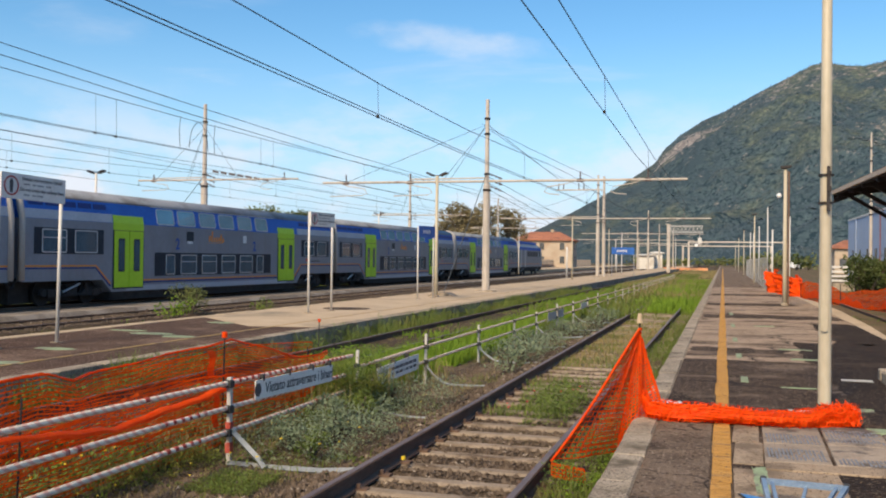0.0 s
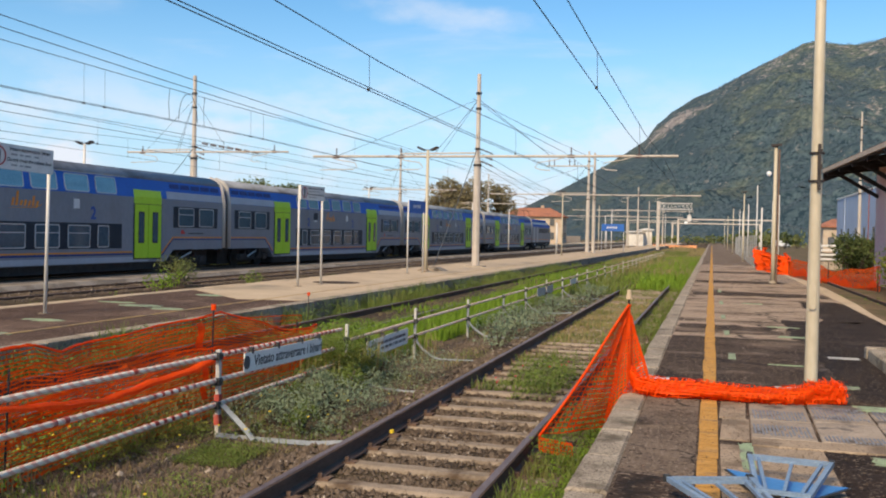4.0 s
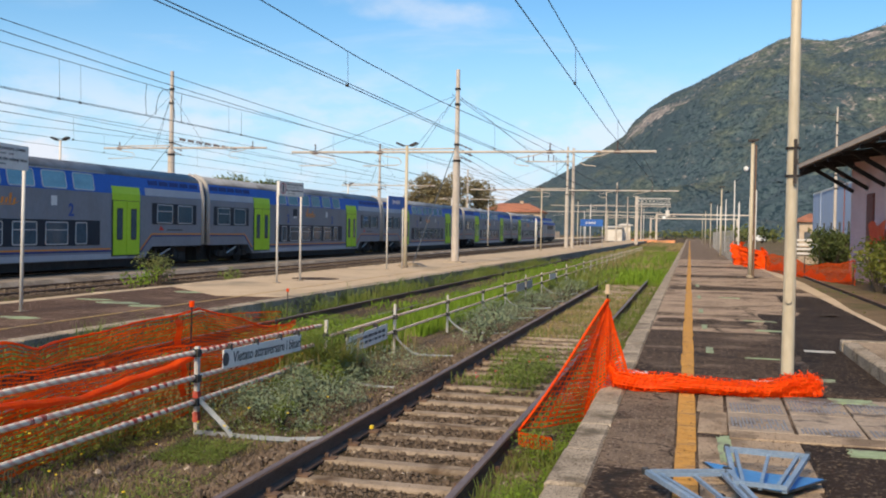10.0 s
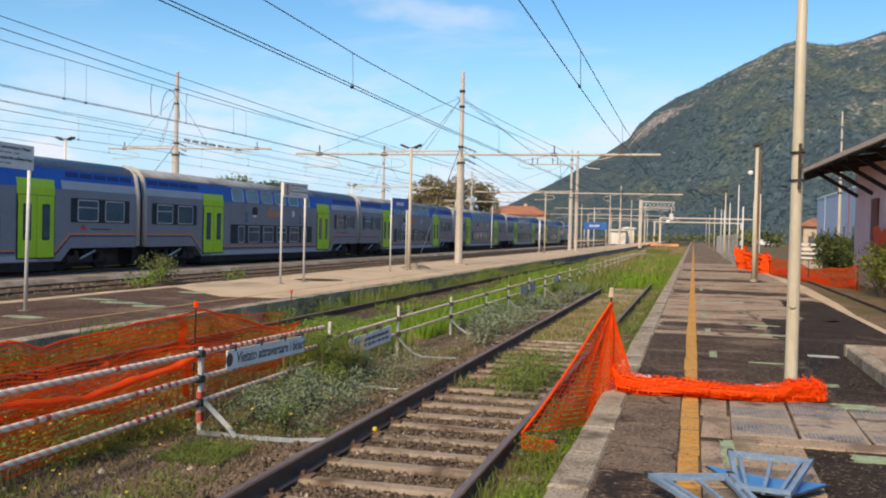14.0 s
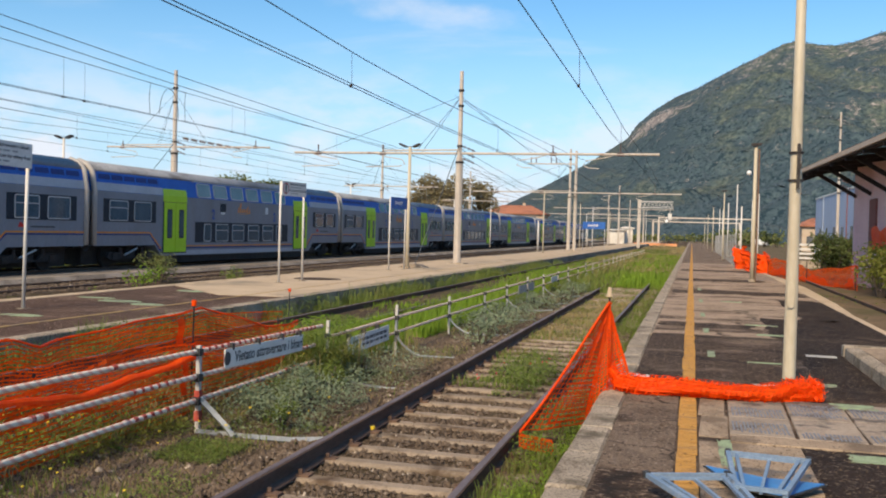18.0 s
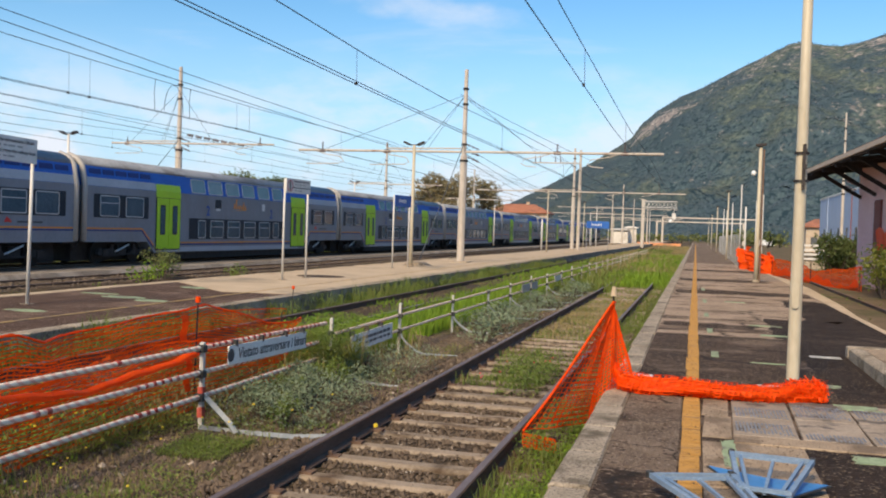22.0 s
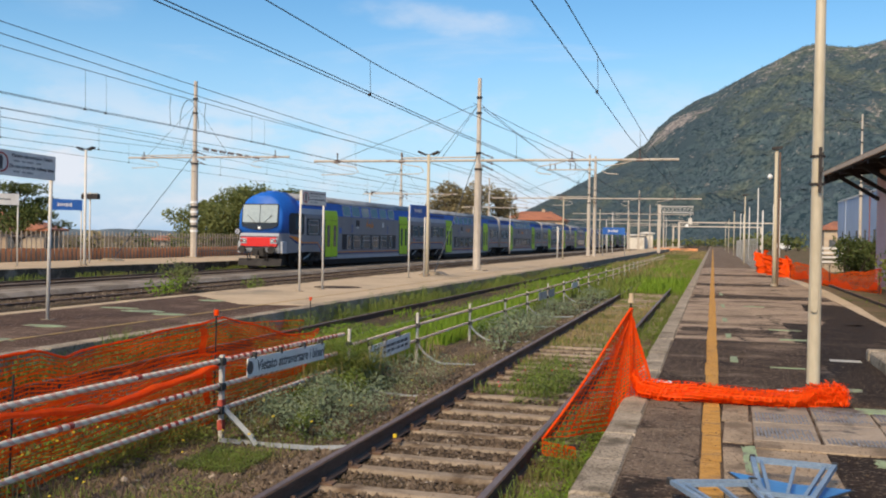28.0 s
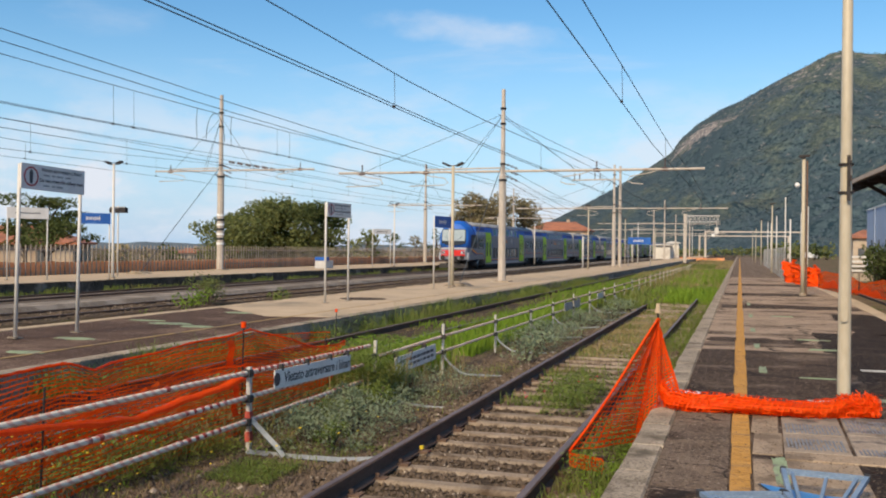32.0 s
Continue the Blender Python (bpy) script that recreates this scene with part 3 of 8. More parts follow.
# ---- the ground, platforms and tracks ----
rng = random.Random(7)
GROUND, RAIL = -0.46, -0.25
g = Mesh()
xs = [-4000, -1500, -600, -250, -120, -60, -36, -28, -20, -14, -9, -5, -1, 3, 8, 20, 60, 150, 400, 1200, 4000]
ys = [-400, -60, -10, 0, 10, 20, 35, 60, 100, 200, 400, 900, 2000, 4500]
vs = [(x, y, GROUND - (0.012 * max(0, -x - 60) if x > -700 else 7.7) * (1 if x < -60 else 0)) for y in ys for x in xs]
fs = [(j * len(xs) + i, j * len(xs) + i + 1, (j + 1) * len(xs) + i + 1, (j + 1) * len(xs) + i) for j in range(len(ys) - 1) for i in range(len(xs) - 1)]
g.add(vs, fs)
setting("ground", g, M["soil"], "flat dry earth with sparse weeds reaching to the plain", "ground")

TRACKS = {"track_1": -2.33, "track_2": -7.2, "track_3": -17.95, "track_4": -24.0}
for name, cx in TRACKS.items():
    b = Mesh()
    y0, y1 = -30, 420
    n = 1
    up = {"track_1": 0.185, "track_2": 0.13}.get(name, 0.07)
    ring = [(-2.0, GROUND - 0.05), (-1.45, RAIL - up), (1.45, RAIL - up), (2.0, GROUND - 0.05)]
    for k in range(n):
        a, c = y0 + (y1 - y0) * k / n, y0 + (y1 - y0) * (k + 1) / n
        b.add([(cx + x, yy, z + 0.0) for yy in (a, c) for x, z in ring], [(i, i + 1, 5 + i, 4 + i) for i in range(3)])
    setting("ballast_bed", b, M["ballast"] if cx > -20 else M["gravel"], "grey-brown stone ballast bed under the rails", "ballast")

RAIL_SHAPE = [(-0.07, -0.165), (0.07, -0.165), (0.07, -0.15), (0.012, -0.125), (0.012, -0.045), (0.034, -0.035), (0.036, -0.006), (0.028, 0.0), (-0.028, 0.0), (-0.036, -0.006), (-0.034, -0.035), (-0.012, -0.045), (-0.012, -0.125), (-0.07, -0.15)]
for name, cx in TRACKS.items():
    track = thing(name, "old rusty railway track on concrete sleepers" if name in ("track_1", "track_2") else "railway track on concrete sleepers", "track", pose(cx, 0, RAIL), kind="structure")
    for side in (-0.7535, 0.7535):
        last = 56 if name == "track_1" else 400
        r = Mesh().prism([(side + x, z) for x, z in RAIL_SHAPE], -25, last, "y")
        rail = part("rail", r, M["rail_rust"], track)
        part("running_surface", Mesh().box(side - 0.028, side + 0.028, -25, last, 0.0006, 0.0035), M["rail_top"], rail)

# ---- platforms ----
near = Mesh()
near.box(-0.6, 3.3, -12, 300, -0.6, 0.0)
setting("platform_near", near, M["asphalt_old"], "worn patchy asphalt station platform", "platform")


def worn_patch(x0, x1, y0, y1, z, key, label, seed, ragged=0.12):
    """A sheet of asphalt with an uneven, crumbled outline."""
    r = random.Random(seed)
    pts = []
    for (ax, ay), (bx, by) in (((x0, y0), (x1, y0)), ((x1, y0), (x1, y1)), ((x1, y1), (x0, y1)), ((x0, y1), (x0, y0))):
        n_ = max(2, int(math.hypot(bx - ax, by - ay) / 0.22))
        for k in range(n_):
            q = k / n_
            w_ = ragged * (0.35 if ax == bx == x0 or (ax == bx == x1 and x1 > 3.0) else 1.0)
            pts.append((ax + (bx - ax) * q + r.uniform(-w_, w_) * (0.4 if ay == by else 1.0), ay + (by - ay) * q + r.uniform(-w_, w_)))
    o = [(max(-0.595, min(3.29, x)), y) for x, y in pts]
    return setting("asphalt_patch", Mesh().prism(o, -0.02, z, "z"), M[key], label, "platform")


DARK = "dark asphalt resurfacing on the platform"
setting("asphalt_patch", Mesh().box(-0.595, 3.29, 16.0, 62, -0.02, 0.002), M["asphalt_pale"], "bleached brownish asphalt on the far platform", "platform")
worn_patch(-0.59, 3.29, 10.22, 16.2, 0.004, "asphalt", DARK, 1, 0.06)
worn_patch(1.35, 3.29, 16.1, 20.3, 0.0044, "asphalt_damp", DARK, 2, 0.16)
worn_patch(2.2, 3.29, 20.2, 26.5, 0.0044, "asphalt_damp", "dark asphalt repair along the platform's back edge", 3, 0.22)
worn_patch(-0.55, 1.1, 17.0, 18.5, 0.0044, "asphalt", DARK, 4, 0.2)
worn_patch(-0.55, 3.25, 28.4, 30.2, 0.0044, "asphalt", DARK, 7, 0.25)
worn_patch(-0.55, 2.6, 36.5, 38.6, 0.0044, "asphalt", DARK, 8, 0.3)
worn_patch(-0.5, 3.2, 47.0, 49.5, 0.0044, "asphalt", DARK, 9, 0.3)
worn_patch(1.45, 3.29, 10.25, 16.25, 0.0064, "asphalt_damp", "dark damp asphalt round the raised block", 12, 0.14)
worn_patch(0.86, 3.29, 2.5, 7.74, 0.0064, "asphalt_damp", "dark damp asphalt beside the paving slabs", 10, 0.035)
worn_patch(-0.59, -0.12, 2.5, 6.55, 0.0088, "asphalt", "dark worn asphalt along the coping", 11, 0.05)
setting("platform_back_edge", Mesh().prism([(3.292, 15.0), (3.42, 15.0), (3.44, 22.0), (3.62, 26.0), (3.78, 34.0), (3.7, 42.0), (3.42, 45.0), (3.42, 62.0), (3.292, 62.0)], -0.4, 0.012, "z"), M["pale_concrete"], "pale concrete edge along the back of the platform", "kerb")
line = thing("yellow_line", "worn yellow safety line along the platform", "line", kind="structure")
yy = -9.0
while yy < 230:
    ln = rng.uniform(0.5, 1.4) if yy < 40 else 8.0
    part("paint_stretch", Mesh().box(-0.068 + rng.uniform(-0.008, 0.008), 0.08 + rng.uniform(-0.01, 0.01), yy, yy + ln - 0.012, 0.0, 0.009), M["yellow"], line)
    yy += ln
white = thing("sprayed_mark", "pale green sprayed survey marks on asphalt", "paint mark", kind="structure")
for x, y, w, h in ((0.29, 7.35, 0.065, 0.55), (0.3, 13.6, 0.06, 0.42), (0.28, 17.0, 0.06, 0.5), (0.26, 20.5, 0.06, 0.6), (0.26, 25.0, 0.06, 0.7), (0.26, 30.5, 0.06, 0.8), (1.48, 11.2, 0.15, 0.13), (1.34, 16.7, 0.3, 0.14), (1.28, 18.5, 0.34, 0.1), (1.38, 7.5, 0.27, 0.16), (1.55, 9.78, 0.24, 0.15), (0.95, 12.9, 0.26, 0.05), (1.0, 25.0, 0.3, 0.12)):
    o = [(x + w * max(-0.8, min(0.8, 1.4 * math.cos(t))) * rng.uniform(0.85, 1.1), y + h * max(-0.8, min(0.8, 1.4 * math.sin(t))) * rng.uniform(0.85, 1.1)) for t in (2 * math.pi * k / 24 for k in range(24))]
    part("paint_patch", Mesh().prism(o, 0.002, 0.0255 if 8.0 < y < 10 else 0.0115, "z"), M["green_mark"], white)

pale = thing("sprayed_mark", "short faded white paint stroke on asphalt", "paint mark", kind="structure")
part("paint_patch", Mesh().box(1.58, 1.98, 13.9, 14.12, 0.002, 0.0095), M["white_line"], pale)
part("paint_patch", Mesh().box(0.7, 1.0, 10.9, 11.0, 0.002, 0.0085), M["white_line"], pale)
isl = setting("platform_island", Mesh().box(-13.0, -9.02, -12, 330, -0.6, -0.004), M["asphalt_brown"], "brown-grey asphalt island platform with pale kerb", "platform")
setting("platform_island_surface", Mesh().prism([(-12.98, 22.0), (-12.98, 330), (-9.04, 330), (-9.04, 20.0), (-10.5, 19.7)], -0.02, 0.004, "z"), M["pale_concrete"], "pale beige concrete part of the island platform", "platform")
setting("island_line", Mesh().box(-9.97, -9.88, -8, 150, -0.003, 0.006), M["yellow_faded"], "faded yellow line on the island platform", "line")
isl_marks = thing("sprayed_mark", "pale green sprayed survey marks on asphalt", "paint mark", kind="structure")
for x, y, w, h in ((-10.9, 13.6, 0.45, 0.2), (-10.2, 11.6, 0.4, 0.2), (-11.3, 17.0, 0.6, 0.25), (-12.2, 17.5, 0.5, 0.15), (-10.4, 16.6, 0.4, 0.25), (-11.6, 20.5, 0.5, 0.3)):
    o = [(x + w * math.cos(t) * rng.uniform(0.7, 1.0), y + h * math.sin(t) * rng.uniform(0.75, 1.0)) for t in (2 * math.pi * k / 18 for k in range(18))]
    part("paint_patch", Mesh().prism(o, -0.02, 0.002, "z"), M["green_mark"], isl_marks)
setting("manhole_patch", Mesh().prism([(-11.3 + 0.75 * math.cos(t), 27.6 + 0.7 * math.sin(t)) for t in (2 * math.pi * k / 20 for k in range(20))], -0.02, 0.012, "z"), M["asphalt"], "dark asphalt patch on pale concrete", "patch")
setting("gravel_walkway", Mesh().prism([(-22.3, -0.5), (-22.1, -0.3), (-20.45, -0.27), (-20.2, -0.5)], -12, 330, "y"), M["pale_gravel"], "grey gravel walkway between two tracks", "walkway")
setting("track_verge", Mesh().prism([(-6.45, -0.52), (-6.3, -0.452), (-4.0, -0.448), (-3.2, -0.44), (-3.1, -0.52)], -25, 40, "y"), M["earth_dark"], "dark stony earth strip between two tracks", "verge")
setting("platform_far", Mesh().box(-34.4, -27.55, -12, 330, -0.6, 0.0), M["pale_concrete"], "pale far platform in front of the fence", "platform")

# low wooded rises at the edge of the plain, haze painted as a bluish colour
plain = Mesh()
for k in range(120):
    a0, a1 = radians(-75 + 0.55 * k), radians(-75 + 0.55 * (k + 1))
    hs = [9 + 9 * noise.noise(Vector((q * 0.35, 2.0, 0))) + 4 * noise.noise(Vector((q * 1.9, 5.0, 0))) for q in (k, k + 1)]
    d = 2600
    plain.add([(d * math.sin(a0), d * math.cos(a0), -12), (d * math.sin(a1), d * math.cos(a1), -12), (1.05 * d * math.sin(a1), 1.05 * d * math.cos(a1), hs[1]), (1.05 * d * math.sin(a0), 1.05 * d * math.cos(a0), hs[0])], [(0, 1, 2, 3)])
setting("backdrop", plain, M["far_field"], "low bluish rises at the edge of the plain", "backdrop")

# ---- the mountain ----
RIDGE = [(-40, 0.02), (-14.2, 0.05), (-12.64, 0.46), (-11.3, 1.51), (-8.95, 2.74), (-7.28, 3.61), (-5.63, 4.63), (-3.9, 5.75), (-3.36, 6.6), (-2.4, 7.44), (-1.13, 8.24), (0.14, 8.76), (1.7, 9.62), (3.23, 10.35), (4.73, 11.06), (5.42, 11.15), (6.53, 10.97), (7.41, 10.87), (8.27, 11.0), (9.91, 11.5), (14, 12.6), (20, 13.5), (32, 12.0), (48, 7.0), (70, 1.0)]
ra, rh = [a for a, _ in RIDGE], [h for _, h in RIDGE]
nA, nD = 420, 130


def hill_point(ang, s):
    """A point of the slope: compass angle from the line, and the way up from the foot (0) over the crest (0.93)."""
    deg = float(np.interp(ang, ra, rh))
    dr = 1500 + 14 * (deg ** 1.1)
    d0 = 520 + 25 * max(0.0, -ang)
    d = d0 + (dr - d0) * s if s < 0.93 else dr + (s - 0.93) * 6000
    x, y = d * math.sin(radians(ang)), d * math.cos(radians(ang))
    k = min(1.0, s / 0.93)
    crest = dr * math.tan(radians(deg)) + 1.61
    h = crest * (d / dr) * (0.25 * k + 0.75 * k * k * (3 - 2 * k)) if s <= 0.93 else crest * (1 - (s - 0.93) * 5)
    p = Vector((x, y, 0))
    rel = min(1.0, 4 * k * (1.0 - k))
    h += rel * crest * 0.17 * (noise.fractal(p * 0.0042, 0.85, 2.1, 5) - 0.3)
    h += 2.0 * noise.fractal(p * 0.03 + Vector((7, 3, 1)), 0.8, 2.2, 4) * (0.35 + 0.65 * rel)
    return x, y, (max(h, -3.0) if s > 0 else -4.0)


grid = []
for j in range(nD + 1):
    for i in range(nA + 1):
        grid.append(hill_point(-15.0 + 65.0 * (i / nA) ** 1.25 if i else -15.0, j / nD))
hill = Mesh()
w = nA + 1
hill.add(grid, [(j * w + i, j * w + i + 1, (j + 1) * w + i + 1, (j + 1) * w + i) for j in range(nD) for i in range(nA)])
mt = bpy.data.materials.new("hazy_wooded_limestone_slope")
mt.use_nodes = True
n, l = mt.node_tree.nodes, mt.node_tree.links
geo = n.new("ShaderNodeNewGeometry")


def hill_noise(s, detail=6.0, rough=0.6):
    t = n.new("ShaderNodeTexNoise")
    t.inputs["Scale"].default_value, t.inputs["Detail"].default_value, t.inputs["Roughness"].default_value = s, detail, rough
    l.new(geo.outputs["Position"], t.inputs["Vector"])
    return t.outputs[0]


def hill_range(v, a, b, lo=0.0, hi=1.0):
    r = n.new("ShaderNodeMapRange")
    l.new(v, r.inputs[0])
    for k, q in enumerate((a, b, lo, hi)):
        r.inputs[1 + k].default_value = q
    return r.outputs[0]


def hill_mix(f, a, b):
    x = n.new("ShaderNodeMix")
    x.data_type = "RGBA"
    for i, v in ((0, f), (6, a), (7, b)):
        if isinstance(v, tuple):
            x.inputs[i].default_value = (*v, 1)
        else:
            l.new(v, x.inputs[i])
    return x.outputs[2]


def hill_math(op, a, b):
    x = n.new("ShaderNodeMath")
    x.operation = op
    for i, v in enumerate((a, b)):
        if isinstance(v, float):
            x.inputs[i].default_value = v
        else:
            l.new(v, x.inputs[i])
    return x.outputs[0]


posz = n.new("ShaderNodeSeparateXYZ")
l.new(geo.outputs["Position"], posz.inputs[0])
# blue-grey in the wood colours stands for the haze of distance
tuft = hill_noise(0.16, 4.0, 0.7)
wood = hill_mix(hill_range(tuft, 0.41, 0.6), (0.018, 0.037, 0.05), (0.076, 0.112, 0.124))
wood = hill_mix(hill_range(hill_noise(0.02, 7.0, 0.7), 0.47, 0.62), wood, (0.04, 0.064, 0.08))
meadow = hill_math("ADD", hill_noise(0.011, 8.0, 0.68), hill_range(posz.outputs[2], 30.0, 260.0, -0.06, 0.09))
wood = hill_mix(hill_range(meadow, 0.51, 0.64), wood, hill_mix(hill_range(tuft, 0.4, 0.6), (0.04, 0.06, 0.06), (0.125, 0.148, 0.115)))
high = hill_range(posz.outputs[2], 60.0, 330.0, -0.12, -0.01)
crag = n.new("ShaderNodeVectorMath")
crag.operation = "DISTANCE"
l.new(geo.outputs["Position"], crag.inputs[0])
crag.inputs[1].default_value = (-62, 1440, 172)
crag_f = hill_range(crag.outputs["Value"], 10.0, 70.0, 0.24, 0.0)
rockf = hill_range(hill_math("ADD", hill_math("ADD", crag_f, hill_math("ADD", hill_noise(0.06, 9.0, 0.8), high)), hill_math("MULTIPLY", hill_noise(0.0045, 3.0), 0.28)), 0.635, 0.72)
rock = hill_mix(hill_range(hill_noise(0.11, 6.0, 0.7), 0.42, 0.6), (0.14, 0.13, 0.128), (0.4, 0.35, 0.325))
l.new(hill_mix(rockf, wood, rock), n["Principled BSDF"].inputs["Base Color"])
n["Principled BSDF"].inputs["Roughness"].default_value = 0.95
n["Principled BSDF"].inputs["Specular IOR Level"].default_value = 0.1
hb = n.new("ShaderNodeBump")
hb.inputs["Strength"].default_value, hb.inputs["Distance"].default_value = 0.6, 2.0
l.new(hill_noise(0.17, 6.0, 0.7), hb.inputs["Height"])
l.new(hb.outputs[0], n["Principled BSDF"].inputs["Normal"])
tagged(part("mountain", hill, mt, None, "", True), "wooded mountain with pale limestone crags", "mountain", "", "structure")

# scattered trees on the slope, as lumpy crowns with bluish haze in their colour
tr_ = random.Random(17)
tv, tf = [], []
for k in range(42000):
    ang, sl_ = -14.5 + 27 * tr_.random(), 0.02 + 0.95 * tr_.random() ** 0.6
    px_, py_, pz_ = hill_point(ang, sl_)
    if pz_ < 1.0 or noise.noise(Vector((px_, py_, 3)) * 0.012) + 0.55 * (0.5 - sl_) < tr_.uniform(-0.8, 0.22):
        continue
    near_crag = math.dist((px_, py_, pz_), (-62, 1440, 172)) < 60
    if (near_crag and tr_.random() < 0.75) or (sl_ > 0.8 and tr_.random() < 0.2):
        continue
    r_ = tr_.uniform(0.8, 1.9) * (1.0 if sl_ < 0.8 else 0.8)
    qx_, qy_, qz_ = hill_point(ang, sl_ + 0.004)
    run_ = math.dist((px_, py_), (qx_, qy_))
    grad_, ox_, oy_ = (qz_ - pz_) / run_, (qx_ - px_) / run_, (qy_ - py_) / run_
    o_ = len(tv)
    for q in range(5):
        t_ = 2 * math.pi * q / 5 + tr_.uniform(-0.3, 0.3)
        cx_, cy_ = r_ * math.cos(t_) * tr_.uniform(0.8, 1.2), r_ * math.sin(t_) * tr_.uniform(0.8, 1.2)
        tv.append((px_ + cx_, py_ + cy_, pz_ + grad_ * (cx_ * ox_ + cy_ * oy_) - r_ * tr_.uniform(0.2, 0.4)))
    tv += [(px_ + tr_.uniform(-1, 1), py_, pz_ + r_ * tr_.uniform(0.7, 1.15))]
    for q in range(5):
        tf.append((o_ + q, o_ + (q + 1) % 5, o_ + 5))
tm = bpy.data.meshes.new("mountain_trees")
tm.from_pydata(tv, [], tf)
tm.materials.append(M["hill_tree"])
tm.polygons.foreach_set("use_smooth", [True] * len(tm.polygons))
tagged(new("mountain_trees", tm), "scattered trees on the mountain slope, coloured hazy blue-green", "trees", "", "stuff")

# ---- the train ----
CAR, TRAIN_X = 26.95, -24.0
HALF = 1.37


def side_pose(y, z, tilt=0.0, x=HALF):
    """A frame on the coach's near side: local x along the coach, local y up, local z outwards."""
    return Matrix.Translation((x, y, z)) @ Matrix(((0, 0, 1, 0), (1, 0, 0, 0), (0, 1, 0, 0), (0, 0, 0, 1))) @ pose(0, 0, 0, -tilt)


def shift(mesh, m):
    mesh.v = [tuple(m @ Vector(v)) for v in mesh.v]
    return mesh


def slab(outline, thick, m, lift=0.0):
    return shift(Mesh().prism(outline, lift, lift + thick, "z"), m)


def ring_frame(w, h, r, t, depth, m):
    """A rounded frame of bar width t."""
    outer, inner = rounded(w, h, r), rounded(w - 2 * t, h - 2 * t, max(0.02, r - t))
    k = len(outer)
    mesh = Mesh()
    vs = [(*p, 0) for p in outer] + [(*p, depth) for p in outer] + [(*p, depth) for p in inner] + [(*p, 0) for p in inner]
    fs = []
    for a, b in ((0, 1), (1, 2), (2, 3)):
        fs += [(a * k + i, a * k + (i + 1) % k, b * k + (i + 1) % k, b * k + i) for i in range(k)]
    mesh.add([m @ Vector(v) for v in vs], fs)
    return mesh


def rect(w, h):
    return [(-w / 2, -h / 2), (w / 2, -h / 2), (w / 2, h / 2), (-w / 2, h / 2)]


TILT = math.degrees(math.atan2(0.14, 0.76))


def add_window(car, y, z, w, h, tilt=0.0, x=HALF, bar=True, glass="glass", r=0.09):
    m = side_pose(y, z, tilt, x)
    win = part("window", ring_frame(w, h, r, 0.045, 0.022, m), M["t_frame"], car)
    part("pane", slab(rounded(w - 0.08, h - 0.08, max(0.03, r - 0.04)), 0.008, m, 0.004), M[glass], win)
    if bar:
        part("glazing_bar", slab(rect(w - 0.08, 0.035), 0.016, m @ Matrix.Translation((0, h * 0.14, 0)), 0.002), M["t_frame"], win)
    return win


def add_door(car, y, w=1.92):
    zc, h = 1.69, 2.22
    frame_mesh = slab(rect(w + 0.1, h + 0.1), 0.006, side_pose(y, zc), 0.0)
    door = part("door", frame_mesh, M["t_black"], car, "double-leaf lime green door with dark windows")
    for s in (-1, 1):
        lm = side_pose(y + s * w / 4, zc)
        leaf = part("door_leaf", slab(rounded(w / 2 - 0.03, h, 0.03, 2), 0.03, lm, 0.002), M["t_green"], door)
        part("door_window", slab(rounded(0.42, 1.3, 0.06), 0.006, lm @ Matrix.Translation((0.02 * s, 0.16, 0)), 0.029), M["t_black"], door)
        part("door_pane", slab(rounded(0.32, 1.16, 0.04), 0.006, lm @ Matrix.Translation((0.02 * s, 0.16, 0)), 0.036), M["glass"], door)
    hm = side_pose(y, 3.09, 0.0)
    part("door_header", Mesh().add([Vector((HALF + 0.012, y - w / 2 - 0.03, 2.82)), Vector((HALF + 0.012, y + w / 2 + 0.03, 2.82)), Vector((HALF + 0.006, y + w / 2 + 0.03, 3.1)), Vector((HALF + 0.006, y - w / 2 - 0.03, 3.1)), Vector((HALF - 0.045, y + w / 2 + 0.03, 3.4)), Vector((HALF - 0.045, y - w / 2 - 0.03, 3.4)), Vector((HALF - 0.1, y - w / 2 - 0.03, 2.82)), Vector((HALF - 0.1, y + w / 2 + 0.03, 2.82)), Vector((HALF - 0.15, y + w / 2 + 0.03, 3.4)), Vector((HALF - 0.15, y - w / 2 - 0.03, 3.4))],
         [(0, 1, 2, 3), (3, 2, 4, 5), (5, 4, 8, 9), (0, 3, 5, 9, 6), (1, 7, 8, 4, 2), (0, 6, 7, 1)]), M["t_green"], door)


